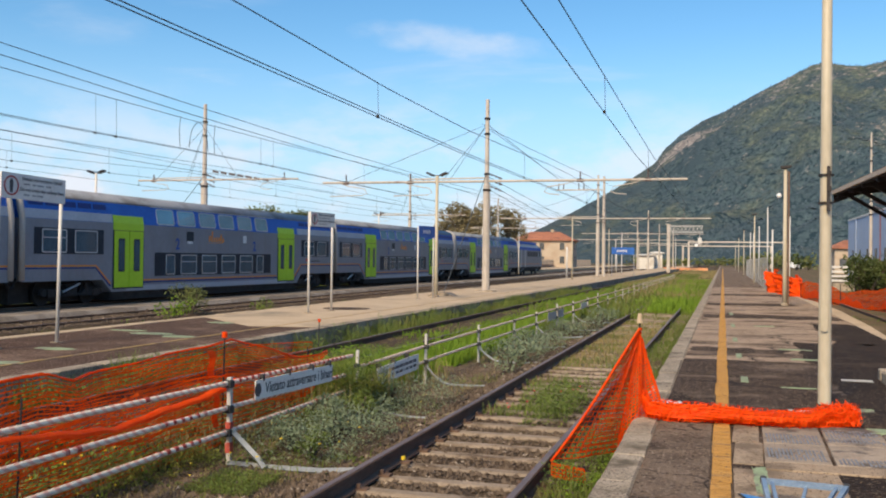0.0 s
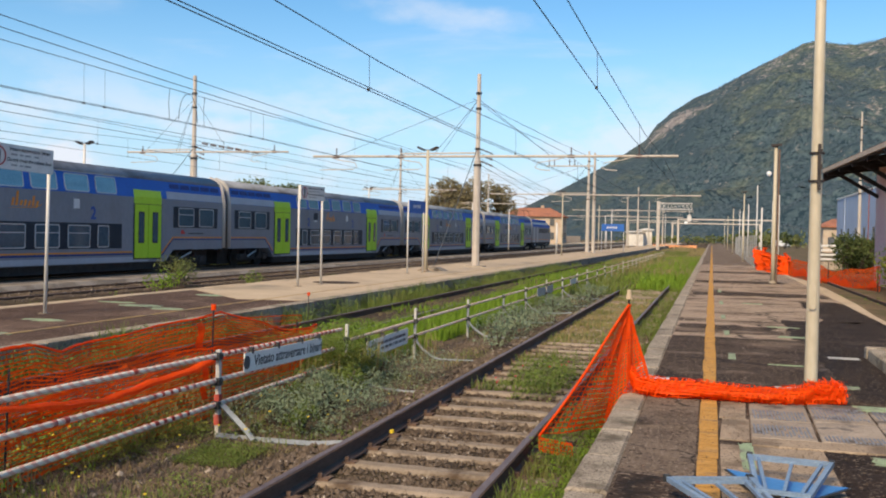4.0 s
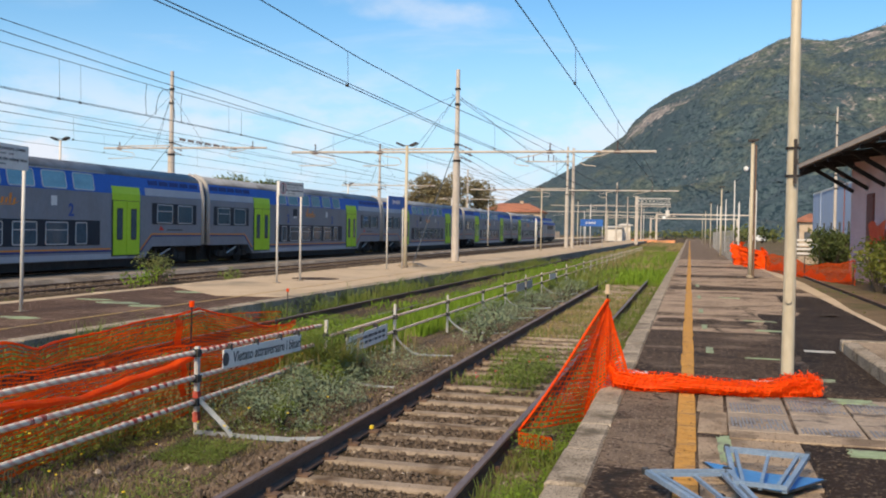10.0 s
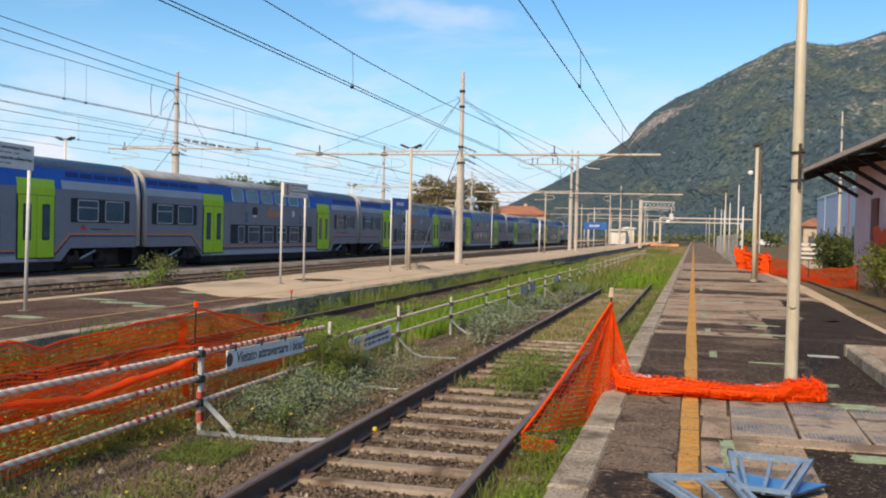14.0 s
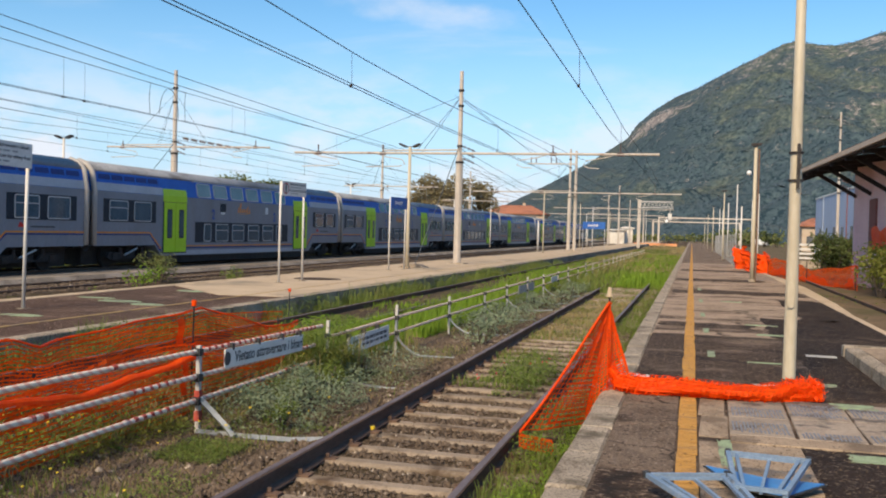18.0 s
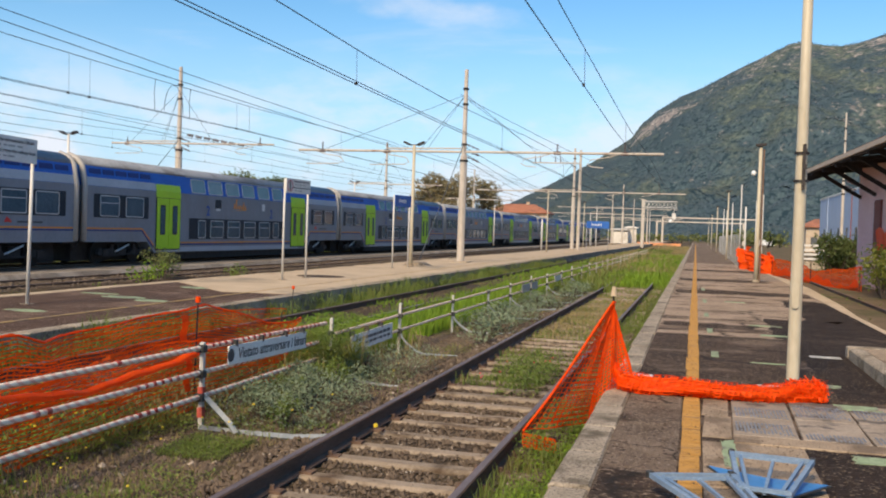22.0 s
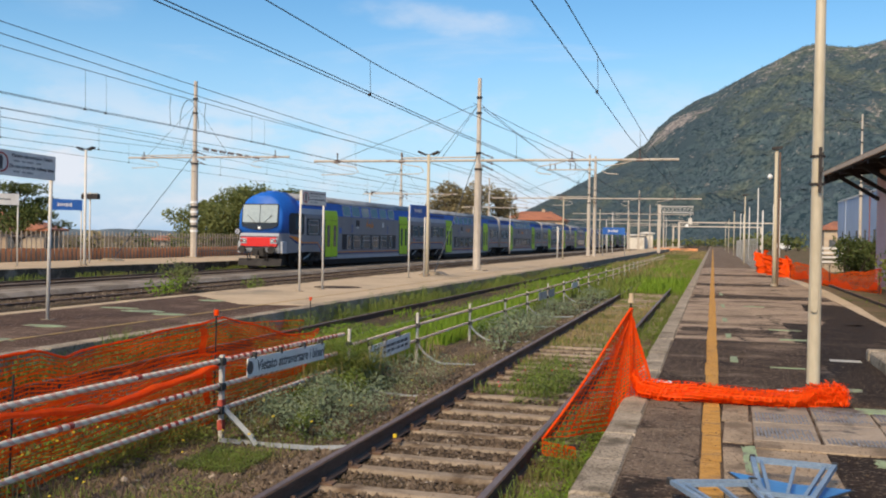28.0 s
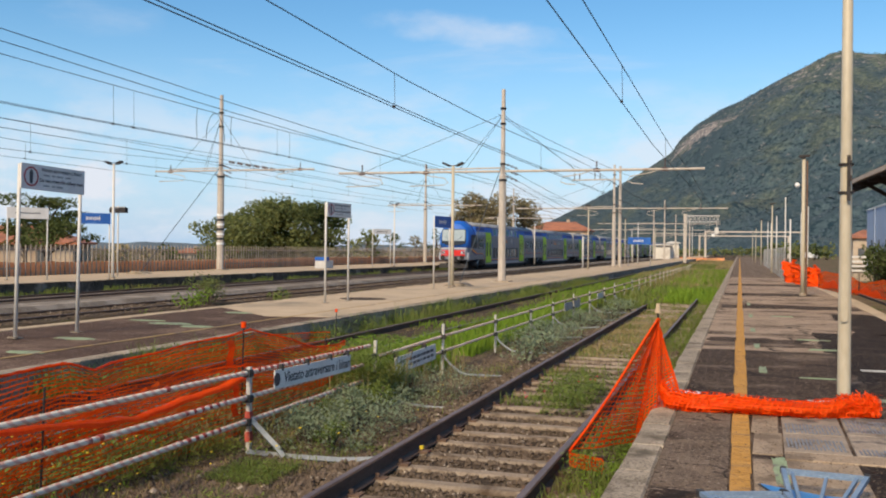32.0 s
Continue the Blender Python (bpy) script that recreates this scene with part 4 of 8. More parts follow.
def add_bogie(car, y):
    b = Mesh()
    for s in (-1, 1):
        b.prism([(y - 1.75, 0.42), (y - 1.6, 0.62), (y - 0.7, 0.62), (y - 0.45, 0.42), (y + 0.45, 0.42), (y + 0.7, 0.62), (y + 1.6, 0.62), (y + 1.75, 0.42), (y + 1.55, 0.34), (y - 1.55, 0.34)], s * 1.02, s * 1.16)
    b.box(-1.1, 1.1, y - 0.3, y + 0.3, 0.4, 0.75)
    bogie = part("bogie", b, M["t_under"], car)
    for dy in (-1.25, 1.25):
        wm = Mesh()
        for s in (-1, 1):
            for a, c, r in ((0.72, 0.8, 0.46), (0.69, 0.72, 0.49)):
                wm.tube([(s * a, y + dy, 0.46), (s * c, y + dy, 0.46)], r, 20)
        wm.tube([(-0.8, y + dy, 0.46), (0.8, y + dy, 0.46)], 0.08, 8)
        part("wheelset", wm, M["t_under"], bogie)
        part("axle_box", Mesh().box(1.0, 1.2, y + dy - 0.17, y + dy + 0.17, 0.32, 0.62, ch=0.04), M["dark_iron"], bogie)
        part("spring", Mesh().tube([(1.1, y + dy * 0.62, 0.42), (1.1, y + dy * 0.62, 0.8)], 0.09, 10), M["dark_iron"], bogie)
    part("damper", Mesh().tube([(1.2, y - 0.6, 0.5), (1.2, y + 0.3, 0.78)], 0.04, 8), M["t_frame"], bogie)


def shell(y0, y1, prof):
    rings = [[(x, y, z) for x, z in prof] + [(-x, y, z) for x, z in reversed(prof)] for y in (y0, y1)]
    return Mesh().loft(rings)


BAND = [(1.362, 3.09), (1.355, 3.14), (1.225, 3.85)]
ROOF = [(1.225, 3.851), (1.17, 3.98), (1.0, 4.13), (0.7, 4.25), (0.3, 4.3)]


def build_coach(cab):
    car = thing("driving_coach" if cab else "double_deck_coach", "blue and grey double-deck driving coach with red front" if cab else "grey and blue double-deck coach with lime green doors", "train", group="train vehicles")
    e0, e1 = (1.9, CAR - 0.3) if cab else (0.3, CAR - 0.3)
    side = [(e0, 0.9), (4.62, 0.9), (5.2, 0.42), (21.75, 0.42), (22.33, 0.9), (e1, 0.9), (e1, 3.09), (e0, 3.09)]
    body = Mesh().prism(side, -HALF + 0.012, HALF - 0.012)
    part("lower_body", body, M["t_grey"], car)
    part("upper_band", shell(e0, e1, BAND), M["t_blue"], car, "bright blue upper band")
    part("roof", shell(e0, e1, ROOF), M["t_roof"], car, "weathered grey roof", True)
    # the raised edge between band and roof, and roof fittings
    part("roof_edge", Mesh().box(1.19, 1.255, 7.9, 19.0, 3.84, 3.875), M["t_frame"], car)
    for y0, y1, m2 in ((e0, 5.2, "a"), (21.75, e1, "b")):
        k = [(0.0, 3.1), (1, 3.1), (1, 3.42), (0, 3.42)]
        pm = Mesh().add([(1.366, y0 + 0.02, 3.1), (1.366, y1, 3.1), (1.312, y1, 3.42), (1.312, y0 + 0.02, 3.42), (1.3, y0 + 0.02, 3.1), (1.3, y1, 3.1), (1.24, y1, 3.42), (1.24, y0 + 0.02, 3.42)], [(0, 1, 2, 3), (4, 5, 1, 0), (3, 2, 6, 7), (0, 3, 7, 4), (1, 5, 6, 2)])
        part("pale_panel", pm, M["t_pale"], car)
        for v in range(5):
            w5 = (y1 - y0) / 5.6
            c = y0 + (v + 0.8) * w5
            part("vent", slab(rounded(w5 * 0.86, 0.2, 0.03, 2), 0.012, side_pose(c, 3.66, TILT, 1.262), 0.0), M["t_deep"], car)
    for y in ((6.24, 20.35)):
        add_door(car, y)
    part("window_strip", slab(rect(10.5, 0.97), 0.006, side_pose(13.3, 1.485), -0.004), M["t_black"], car)
    for yc, w in ((9.2, 0.7), (10.65, 1.3), (12.39, 1.3), (14.15, 1.3), (15.9, 1.3), (17.35, 0.72)):
        add_window(car, yc, 1.47, w, 0.86, bar=w > 1)
    for k, yc in enumerate((8.86, 10.5, 12.27, 14.0, 15.8, 17.55)):
        add_window(car, yc, 3.46, 1.4 if 0 < k < 5 else 1.3, 0.68, TILT, 1.297, False, "glass_up", 0.12)
    ends = ((24.2, 3.8),) if cab else ((24.2, 3.8), (2.75, 3.8))
    for yc, wd in ends:
        part("window_strip", slab(rect(wd, 0.92), 0.006, side_pose(yc, 2.33), -0.004), M["t_black"], car)
        for s in (-0.87, 0.87):
            add_window(car, yc + s, 2.33, 1.3, 0.84, bar=(s < 0))
    # stripes
    for z, hgt, key in ((0.845, 0.055, "t_orange"), (0.765, 0.07, "t_deep")):
        part("stripe", slab(rect(12.0, hgt), 0.004, side_pose(13.28, z), -0.008), M[key], car)
        off = 0.845 - z
        for sgn, (ya, yb, yc) in ((1, (21.45, 22.3, e1)), (-1, (5.05, 4.2, e0))):
            if cab and sgn < 0:
                yc = 2.0
            o = [(ya, 0.72 - off), (yb, 1.41 - off), (yc, 1.41 - off), (yc, 1.465 - off), (yb - 0.03 * sgn, 1.465 - off), (ya - 0.09 * sgn, 0.76 - off)]
            part("stripe", Mesh().prism(o, HALF - 0.02, HALF - 0.004), M[key], car)
    part("skirt", slab(rect(14.3, 0.2), 0.004, side_pose(13.28, 0.55), -0.008), M["t_pale"], car)
    # class numerals, plates and the scripted mark as a plain orange swash
    for y in (9.78, 16.75):
        cu = bpy.data.curves.new("numeral", "FONT")
        cu.body, cu.size, cu.align_x, cu.align_y, cu.extrude = "2", 0.66, "CENTER", "CENTER", 0.002
        cu.offset = 0.018
        tmp = bpy.data.objects.new("numeral", cu)
        scene.collection.objects.link(tmp)
        me = bpy.data.meshes.new_from_object(tmp.evaluated_get(bpy.context.evaluated_depsgraph_get()))
        bpy.data.objects.remove(tmp)
        me.materials.clear()
        me.materials.append(M["numeral_blue"])
        num = part("class_numeral", me, None, car, at=side_pose(y, 2.33, 0, HALF - 0.009))
    for k in range(7):
        y = 12.35 + k * 0.2
        hh = (0.28, 0.5, 0.2, 0.22, 0.2, 0.36, 0.2)[k]
        part("swash_stroke", Mesh().prism([(y, 2.5), (y + 0.12, 2.5 + 0.02), (y + 0.17, 2.5 + hh), (y + 0.06, 2.5 + hh)], HALF - 0.02, HALF - 0.006), M["t_orange"], car)
    part("swash_line", Mesh().prism([(12.2, 2.42), (13.6, 2.5), (13.95, 2.62), (13.6, 2.46)], HALF - 0.02, HALF - 0.006), M["t_orange"], car)
    part("display", slab(rounded(0.55, 0.42, 0.04, 2), 0.02, side_pose(10.75, 2.7), -0.008), M["t_black"], car)
    part("notice", slab(rect(0.34, 0.36), 0.004, side_pose(15.75, 2.68), -0.008), M["plate_white"], car)
    part("notice", slab(rect(0.42, 0.24), 0.004, side_pose(10.75, 2.5), -0.008), M["plate_white"], car)
    part("marking", Mesh().prism([(22.9, 1.6), (23.3, 1.6), (23.15, 1.72), (23.0, 1.8)], HALF - 0.02, HALF - 0.007), M["t_red"], car)
    part("marking_bar", slab(rect(1.3, 0.06), 0.004, side_pose(24.2, 1.62), -0.008), M["sign_text"], car)
    # under the floor: underframe deepened and inner blocks added for the black shade
    part("underframe", Mesh().box(-1.2, 1.2, 5.3, 21.6, 0.1, 0.42), M["t_under"], car)
    for ya, yb in ((0.5, 5.3), (21.6, CAR - 0.5)):
        part("end_frame", Mesh().box(-0.62, 0.62, ya, yb, 0.12, 0.95), M["t_under"], car)
    for y in (3.2, 23.75):
        add_bogie(car, y)
    part("underbox", Mesh().box(-1.25, 1.25, 5.35, 6.9, 0.2, 0.42), M["t_under"], car)
    # gangway and corner posts
    for y in ((CAR,) if cab else (0.0, CAR)):
        s = 1 if y else -1
        part("gangway", Mesh().loft([[(x, yy, z) for x, z in rounded(1.9, 2.6, 0.2)] for yy in (y - s * 0.32, y + s * 0.0)]), M["t_under"], car, at=Matrix.Translation((0, 0, 2.1)))
        arch = [(1.36, 0.95), (1.36, 3.1), (1.22, 3.86), (1.0, 4.1), (0.6, 4.24)]
        part("end_seal", Mesh().tube([(x, y - s * 0.26, z) for x, z in arch], 0.115, 8), M["t_silver"], car, "pale grey end seal", True)
        part("coupler", Mesh().box(-0.3, 0.3, min(y, y - s * 0.9), max(y, y - s * 0.9), 0.75, 1.15), M["t_under"], car)
        part("cable", Mesh().tube([(1.1, y - s * 0.3, 1.0), (1.15, y - s * 0.12, 0.72), (1.1, y, 0.68)], 0.05, 6), M["t_under"], car)
    if cab:
        build_nose(car)
    return car


def section(y, hw, z0, z1, rtop):
    """A body section of half width hw with rounded shoulders."""
    pts = [(hw, z0), (hw, z0 + 0.3 * (z1 - z0)), (hw, z1 - rtop * 1.5), (hw - 0.16 * rtop, z1 - rtop), (hw - 0.5 * rtop, z1 - 0.42 * rtop), (hw - rtop, z1 - 0.1 * rtop), (0.3 * hw, z1)]
    return [(x, y, z) for x, z in pts] + [(-x, y, z) for x, z in reversed(pts)]


def build_nose(car):
    # blue upper cab, lofted towards the front at -y
    rings = [section(1.9, 1.362, 1.95, 4.3, 0.85), section(0.9, 1.362, 1.95, 4.29, 0.83), section(0.1, 1.355, 1.95, 4.24, 0.8), section(-0.3, 1.33, 1.95, 4.14, 0.76), section(-0.55, 1.3, 1.95, 4.06, 0.7), section(-0.64, 1.26, 1.95, 3.99, 0.66)]
    rings = [[(x, y + (0.32 * (z - 1.95) * (0.6 if i > 1 else 0) * 0.55), z) for x, y, z in r] for i, r in enumerate(rings)]
    part("cab_shell", Mesh().loft(rings), M["t_blue"], car, "bright blue rounded cab", True)
    low = [section(1.9, 1.362, 0.9, 1.96, 0.01), section(0.2, 1.355, 0.85, 1.96, 0.01), section(-0.5, 1.26, 0.85, 1.96, 0.01), section(-0.66, 1.18, 0.85, 1.96, 0.01)]
    part("cab_apron", Mesh().loft(low), M["t_grey"], car)
    part("roof_cap", Mesh().box(-0.22, 0.22, 0.5, 1.4, 4.2, 4.34, ch=0.05), M["t_blue"], car)
    fm = lambda x, z: Vector((x, -0.69 + 0.1056 * (z - 1.95), z))

    def face(outline, d0, d1):
        vs = [fm(x, z) + Vector((0, -d0, 0)) for x, z in outline] + [fm(x, z) + Vector((0, -d1, 0)) for x, z in outline]
        k = len(outline)
        return Mesh().add(vs, [tuple(range(k)), tuple(range(k, 2 * k))[::-1]] + [(i, (i + 1) % k, k + (i + 1) % k, k + i) for i in range(k)])

    part("windscreen_surround", face([(x, z + 2.93) for x, z in rounded(2.2, 1.28, 0.14)], -0.1, 0.02), M["t_black"], car)
    for s in (-1, 1):
        part("windscreen", face([(x + s * 0.53, z + 3.02) for x, z in rounded(1.02, 0.98, 0.06)], 0.02, 0.032), M["screen"], car, "pale reflecting windscreen")
        part("wiper", Mesh().tube([fm(s * 0.25, 2.5) + Vector((0, -0.05, 0)), fm(s * 0.75, 2.95) + Vector((0, -0.06, 0))], 0.015, 6), M["clamp"], car)
    part("chevron", face([(-1.0, 2.34), (1.0, 2.34), (0.8, 2.22), (0, 2.1), (-0.8, 2.22)], -0.05, 0.022), M["t_black"], car)
    part("headlight", face([(x, z + 2.24) for x, z in rounded(0.15, 0.15, 0.07)], 0.02, 0.05), M["lens"], car)
    part("white_band", Mesh().box(-1.2, 1.2, -0.72, -0.2, 1.78, 1.93, ch=0.03), M["t_pale"], car)
    part("red_band", Mesh().box(-1.08, 1.08, -0.76, -0.3, 1.22, 1.72, ch=0.05), M["t_red"], car, "bright red front panel")
    for s in (-1, 1):
        lamp = part("lamp_cluster", Mesh().box(min(s * 0.72, s * 1.14), max(s * 0.72, s * 1.14), -0.79, -0.35, 1.38, 1.66, ch=0.04), M["t_pale"], car)
        for k in (0.83, 1.02):
            part("lamp_ring", Mesh().tube([(s * k, -0.8, 1.52), (s * k, -0.77, 1.52)], 0.092, 14), M["t_black"], lamp)
            part("lamp", Mesh().tube([(s * k, -0.815, 1.52), (s * k, -0.79, 1.52)], 0.05, 12), M["lens" if k < 1 else "t_red"], lamp)
        part("buffer", Mesh().tube([(s * 0.88, -0.4, 1.05), (s * 0.88, -0.95, 1.05)], 0.09, 12).tube([(s * 0.88, -0.95, 1.05), (s * 0.88, -1.02, 1.05)], 0.21, 16), M["t_under"], car)
        part("side_post", Mesh().box(min(s * 1.2, s * 1.34), max(s * 1.2, s * 1.34), -0.55, 0.0, 0.85, 1.5, ch=0.03), M["t_pale"], car)
        part("marker_disc", Mesh().tube([(s * 1.28, -0.72, 2.02), (s * 1.28, -0.76, 2.02)], 0.19, 18), M["t_under"], car) if s < 0 else None
    part("marker_lamp", Mesh().tube([(-1.28, -0.765, 2.02), (-1.28, -0.79, 2.02)], 0.14, 16), M["t_pale"], car, "pale round marker with dark bars")
    for z in (1.97, 2.07):
        part("marker_bar", Mesh().box(-1.35, -1.21, -0.796, -0.785, z - 0.022, z + 0.022), M["t_under"], car)
    part("coupling_gear", Mesh().box(-0.35, 0.35, -0.85, 0.2, 0.7, 1.15, ch=0.05).tube([(0, -0.9, 1.0), (0, -1.0, 0.6)], 0.07, 8), M["t_under"], car)
    for x in (-0.6, -0.45, 0.45, 0.6):
        part("brake_hose", Mesh().tube([(x, -0.7, 0.95), (x, -0.92, 0.8), (x * 0.95, -0.85, 0.45)], 0.035, 6), M["t_under"], car)
    part("snow_plough", Mesh().loft([[(x, -0.55 - 0.35 * (1 - abs(x) / 1.3) - k, z) for x in (-1.3, -0.65, 0, 0.65, 1.3)] + [(x, -0.35, z) for x in (1.3, -1.3)] for k, z in ((0.12, 0.16), (0.0, 0.55))]), M["t_under"], car)
    # cab side: dark window, door outline and the swept stripes
    part("cab_window", slab(rounded(2.1, 1.2, 0.3), 0.006, side_pose(1.25, 2.5, 0, HALF - 0.008), 0.0), M["t_black"], car)
    part("cab_pane", slab(rounded(0.95, 0.72, 0.08), 0.006, side_pose(1.55, 2.55, 0, HALF - 0.002), 0.0), M["glass"], car)
    part("grab_rail", Mesh().tube([(HALF + 0.05, 2.2, 1.9), (HALF + 0.05, 2.2, 2.9)], 0.02, 6), M["t_frame"], car)
    part("window_strip", slab(rounded(1.9, 0.98, 0.03, 2), 0.006, side_pose(3.55, 2.36), -0.004), M["t_black"], car)
    add_window(car, 3.55, 2.36, 1.4, 0.84)
    for off, key in ((0.0, "t_orange"), (-0.13, "t_deep")):
        o = [(0.2, 1.82 + off * 0.4), (1.2, 1.78 + off), (2.05, 1.5 + off), (2.05, 1.4 + off), (1.3, 1.5 + off), (0.9, 1.62 + off)]
        part("swept_stripe", Mesh().prism(o, HALF - 0.03, HALF - (0.002 if off == 0 else 0.006)), M[key], car)
    for y in (4.95, 7.75):
        part("pictogram", slab(rect(0.36, 0.36), 0.005, side_pose(y, 2.2), -0.008), M["sign_blue"], car)


def build_loco():
    loco = thing("locomotive", "blue and grey electric locomotive at the head", "train", group="train vehicles")
    L = 15.7
    rings = [[(x, y, z) for x, _, z in section(0, hw, 0.95, zt, 0.5)] for y, hw, zt in ((0.35, 1.38, 3.75), (13.6, 1.38, 3.75), (14.6, 1.36, 3.6), (15.4, 1.25, 2.6), (15.6, 1.2, 1.9))]
    part("body", Mesh().loft(rings), M["t_grey"], loco)
    part("upper_band", Mesh().box(-1.385, 1.385, 0.5, 13.8, 2.95, 3.3), M["t_blue"], loco)
    part("roof_housing", Mesh().prism([(0.6, 3.7), (13.2, 3.7), (12.8, 4.0), (1.0, 4.0)], -0.95, 0.95), M["t_blue"], loco)
    for y in (1.6, 4.0):
        part("side_door", slab(rounded(0.75, 2.1, 0.05), 0.01, side_pose(y, 1.95, 0, 1.382), 0.0), M["t_frame"], loco)
    part("side_window", slab(rounded(0.9, 0.7, 0.08), 0.01, side_pose(13.1, 2.55, 0, 1.382), 0.0), M["glass"], loco)
    for k in range(4):
        part("grille", slab(rounded(1.4, 0.6, 0.03), 0.012, side_pose(6.0 + k * 1.7, 2.5, 0, 1.382), 0.0), M["t_black"], loco)
    part("windscreen", Mesh().add([(-1.1, 14.75, 3.45), (1.1, 14.75, 3.45), (1.15, 15.42, 2.6), (-1.15, 15.42, 2.6)], [(0, 1, 2, 3)]), M["glass"], loco)
    part("stripe", slab(rect(13.0, 0.07), 0.004, side_pose(7.0, 1.3, 0, 1.382), 0.0), M["t_orange"], loco)
    for y in (3.2, 12.4):
        add_bogie(loco, y)
    part("underframe", Mesh().box(-1.2, 1.2, 0.4, 15.4, 0.55, 0.96), M["t_under"], loco)
    pan = Mesh()
    for s in (-0.5, 0.5):
        pan.tube([(s, 2.0, 4.0), (s * 0.7, 3.6, 4.6), (s * 0.5, 2.2, 5.1)], 0.03, 6)
    pan.tube([(-0.8, 2.2, 5.12), (0.8, 2.2, 5.12)], 0.03, 6)
    part("pantograph", pan, M["dark_iron"], loco)
    return loco


TRAIN = []
START = 26.22
first = build_coach(False)
TRAIN.append((first, START))
for k in (1, 2, -1, -2, -3, -4):
    TRAIN.append((copy_thing(first, pose(TRAIN_X, START + k * CAR, RAIL)), START + k * CAR))
TRAIN.append((build_coach(True), START - 5 * CAR))
TRAIN.append((build_loco(), START + 3 * CAR))


def travelled(t):
    """Metres that the train has run since the start: it gathers speed evenly."""
    return 3.4264 * t + 0.07714 * t * t


def motions():
    """Everything that moves: the train draws away along its track."""
    for vehicle, y in TRAIN:
        walk(vehicle, [(t, pose(TRAIN_X, y + travelled(t), RAIL)) for t in range(0, 33)])

# ---- overhead line: masts, arms and wires ----
def octagon(r, z, lean=(0, 0)):
    return [(lean[0] + r * math.cos(radians(22.5 + 45 * k)), lean[1] + r * math.sin(radians(22.5 + 45 * k)), z) for k in range(8)]


def insulator(mesh, a, b, r=0.07, n=4):
    a, b = Vector(a), Vector(b)
    for k in range(n):
        c = a.lerp(b, (k + 0.5) / n)
        d = (b - a).normalized()
        mesh.tube([c - d * 0.02, c + d * 0.02], r, 8)
    mesh.tube([a, b], 0.025, 6)


def cantilever(mast, z, x_tip, x_root, sgn):
    """The bent steady arm that hangs under a cross beam."""
    m = Mesh()
    m.tube([(x_root, 0, z - 0.05), (x_root + sgn * 0.5, 0, z - 0.2), (x_root + sgn * 1.3, 0, z - 0.32), (x_root + sgn * 1.45, 0, z - 0.55), (x_root + sgn * 1.2, 0, z - 0.66), (x_tip, 0, z - 0.7)], 0.025, 6)
    part("steady_arm", m, M["mast"], mast)


def build_mast(x, y, h, beam_z, x0, x1, label, drops, r=0.19, twin=False, group="overhead masts"):
    mast = thing("catenary_mast", label, "mast", pose(x, y, 0), group)
    part("shaft", Mesh().loft([octagon(r * 1.15, -0.3), octagon(r, 0.0), octagon(r * 0.92, h * 0.55), octagon(r * 0.62, h * 0.56), octagon(r * 0.5, h)]), M["mast"], mast)
    part("foot", Mesh().box(-0.45, 0.45, -0.45, 0.45, -0.3, 0.06, ch=0.03), M["concrete"], mast)
    if twin:
        part("twin_shaft", Mesh().loft([octagon(r * 0.95, -0.3, (0.5, 0.6)), octagon(r * 0.85, 5.0, (0.5, 0.6)), octagon(r * 0.6, h * 0.99, (0.5, 0.6))]), M["mast"], mast)
    for z in (beam_z - 0.45, beam_z + 0.35, h * 0.82, h * 0.9):
        part("clamp_band", Mesh().tube([(0, 0, z - 0.05), (0, 0, z + 0.05)], r * (1.12 if z < h * 0.55 else 0.78), 8), M["dark_iron"], mast)
    if x1 > x0:
        beam = Mesh().tube([(x0 - x, 0, beam_z), (x1 - x, 0, beam_z - 0.02)], 0.06, 8)
        part("cross_beam", beam, M["mast"], mast)
        part("upper_tie", Mesh().tube([(-4.0, 0, beam_z + 0.13), (-0.1, 0, beam_z + 0.16)], 0.04, 6), M["mast"], mast)
        stay = Mesh()
        for xe in (x0 - x + 1.4, (x0 - x) * 0.26, (x0 - x) * 0.22, (x1 - x) * 0.37):
            stay.tube([(0, 0, h * 0.87), (xe, 0, beam_z + 0.05)], 0.012, 5)
        part("stay_wire", stay, M["wire"], mast)
        for s in drops:
            ins = Mesh()
            insulator(ins, (s - x, 0, beam_z + 0.02), (s - x, 0, beam_z + 0.42), 0.05, 3)
            ins.box(s - x - 0.16, s - x + 0.16, -0.05, 0.05, beam_z - 0.1, beam_z + 0.06)
            part("insulator", ins, M["insulator"], mast)
        for s in drops:
            cantilever(mast, beam_z, s - x + (-0.9 if s < x else -1.0), s - x - 0.3, 1 if s < x else -1)
    for k in range(3):
        side_ins = Mesh()
        insulator(side_ins, (0.15, 0, beam_z + 0.15 + 0.3 * k - 0.4), (0.75, 0.1, beam_z - 0.1 + 0.3 * k - 0.4), 0.07, 3)
        part("insulator", side_ins, M["insulator"], mast)
    return mast


MASTS = [45.4, 88.0, 134.9, 154.0, 205.0, 262.0]
LAB = "tall pale overhead line mast with a long cross beam"
build_mast(-11.22, 45.4, 9.5, 5.46, -20.0, -1.6, LAB, (-18.7, -15.2, -6.6, -3.4))
mT = build_mast(-11.75, 93.0, 9.95, 5.7, -21.5, -1.1, "pair of pale overhead line masts with a cross beam", (-19.0, -14.5, -6.9, -3.6), twin=True)
part("upper_arm", Mesh().tube([(0.4, 0, 8.5), (-4.2, 0, 8.5)], 0.07, 6), M["mast"], mT)
for k in (-3.9, -3.4, -1.9, -1.4):
    part("hanger", Mesh().tube([(k, 0, 8.5), (k, 0, 9.15)], 0.05, 6), M["insulator"], mT)
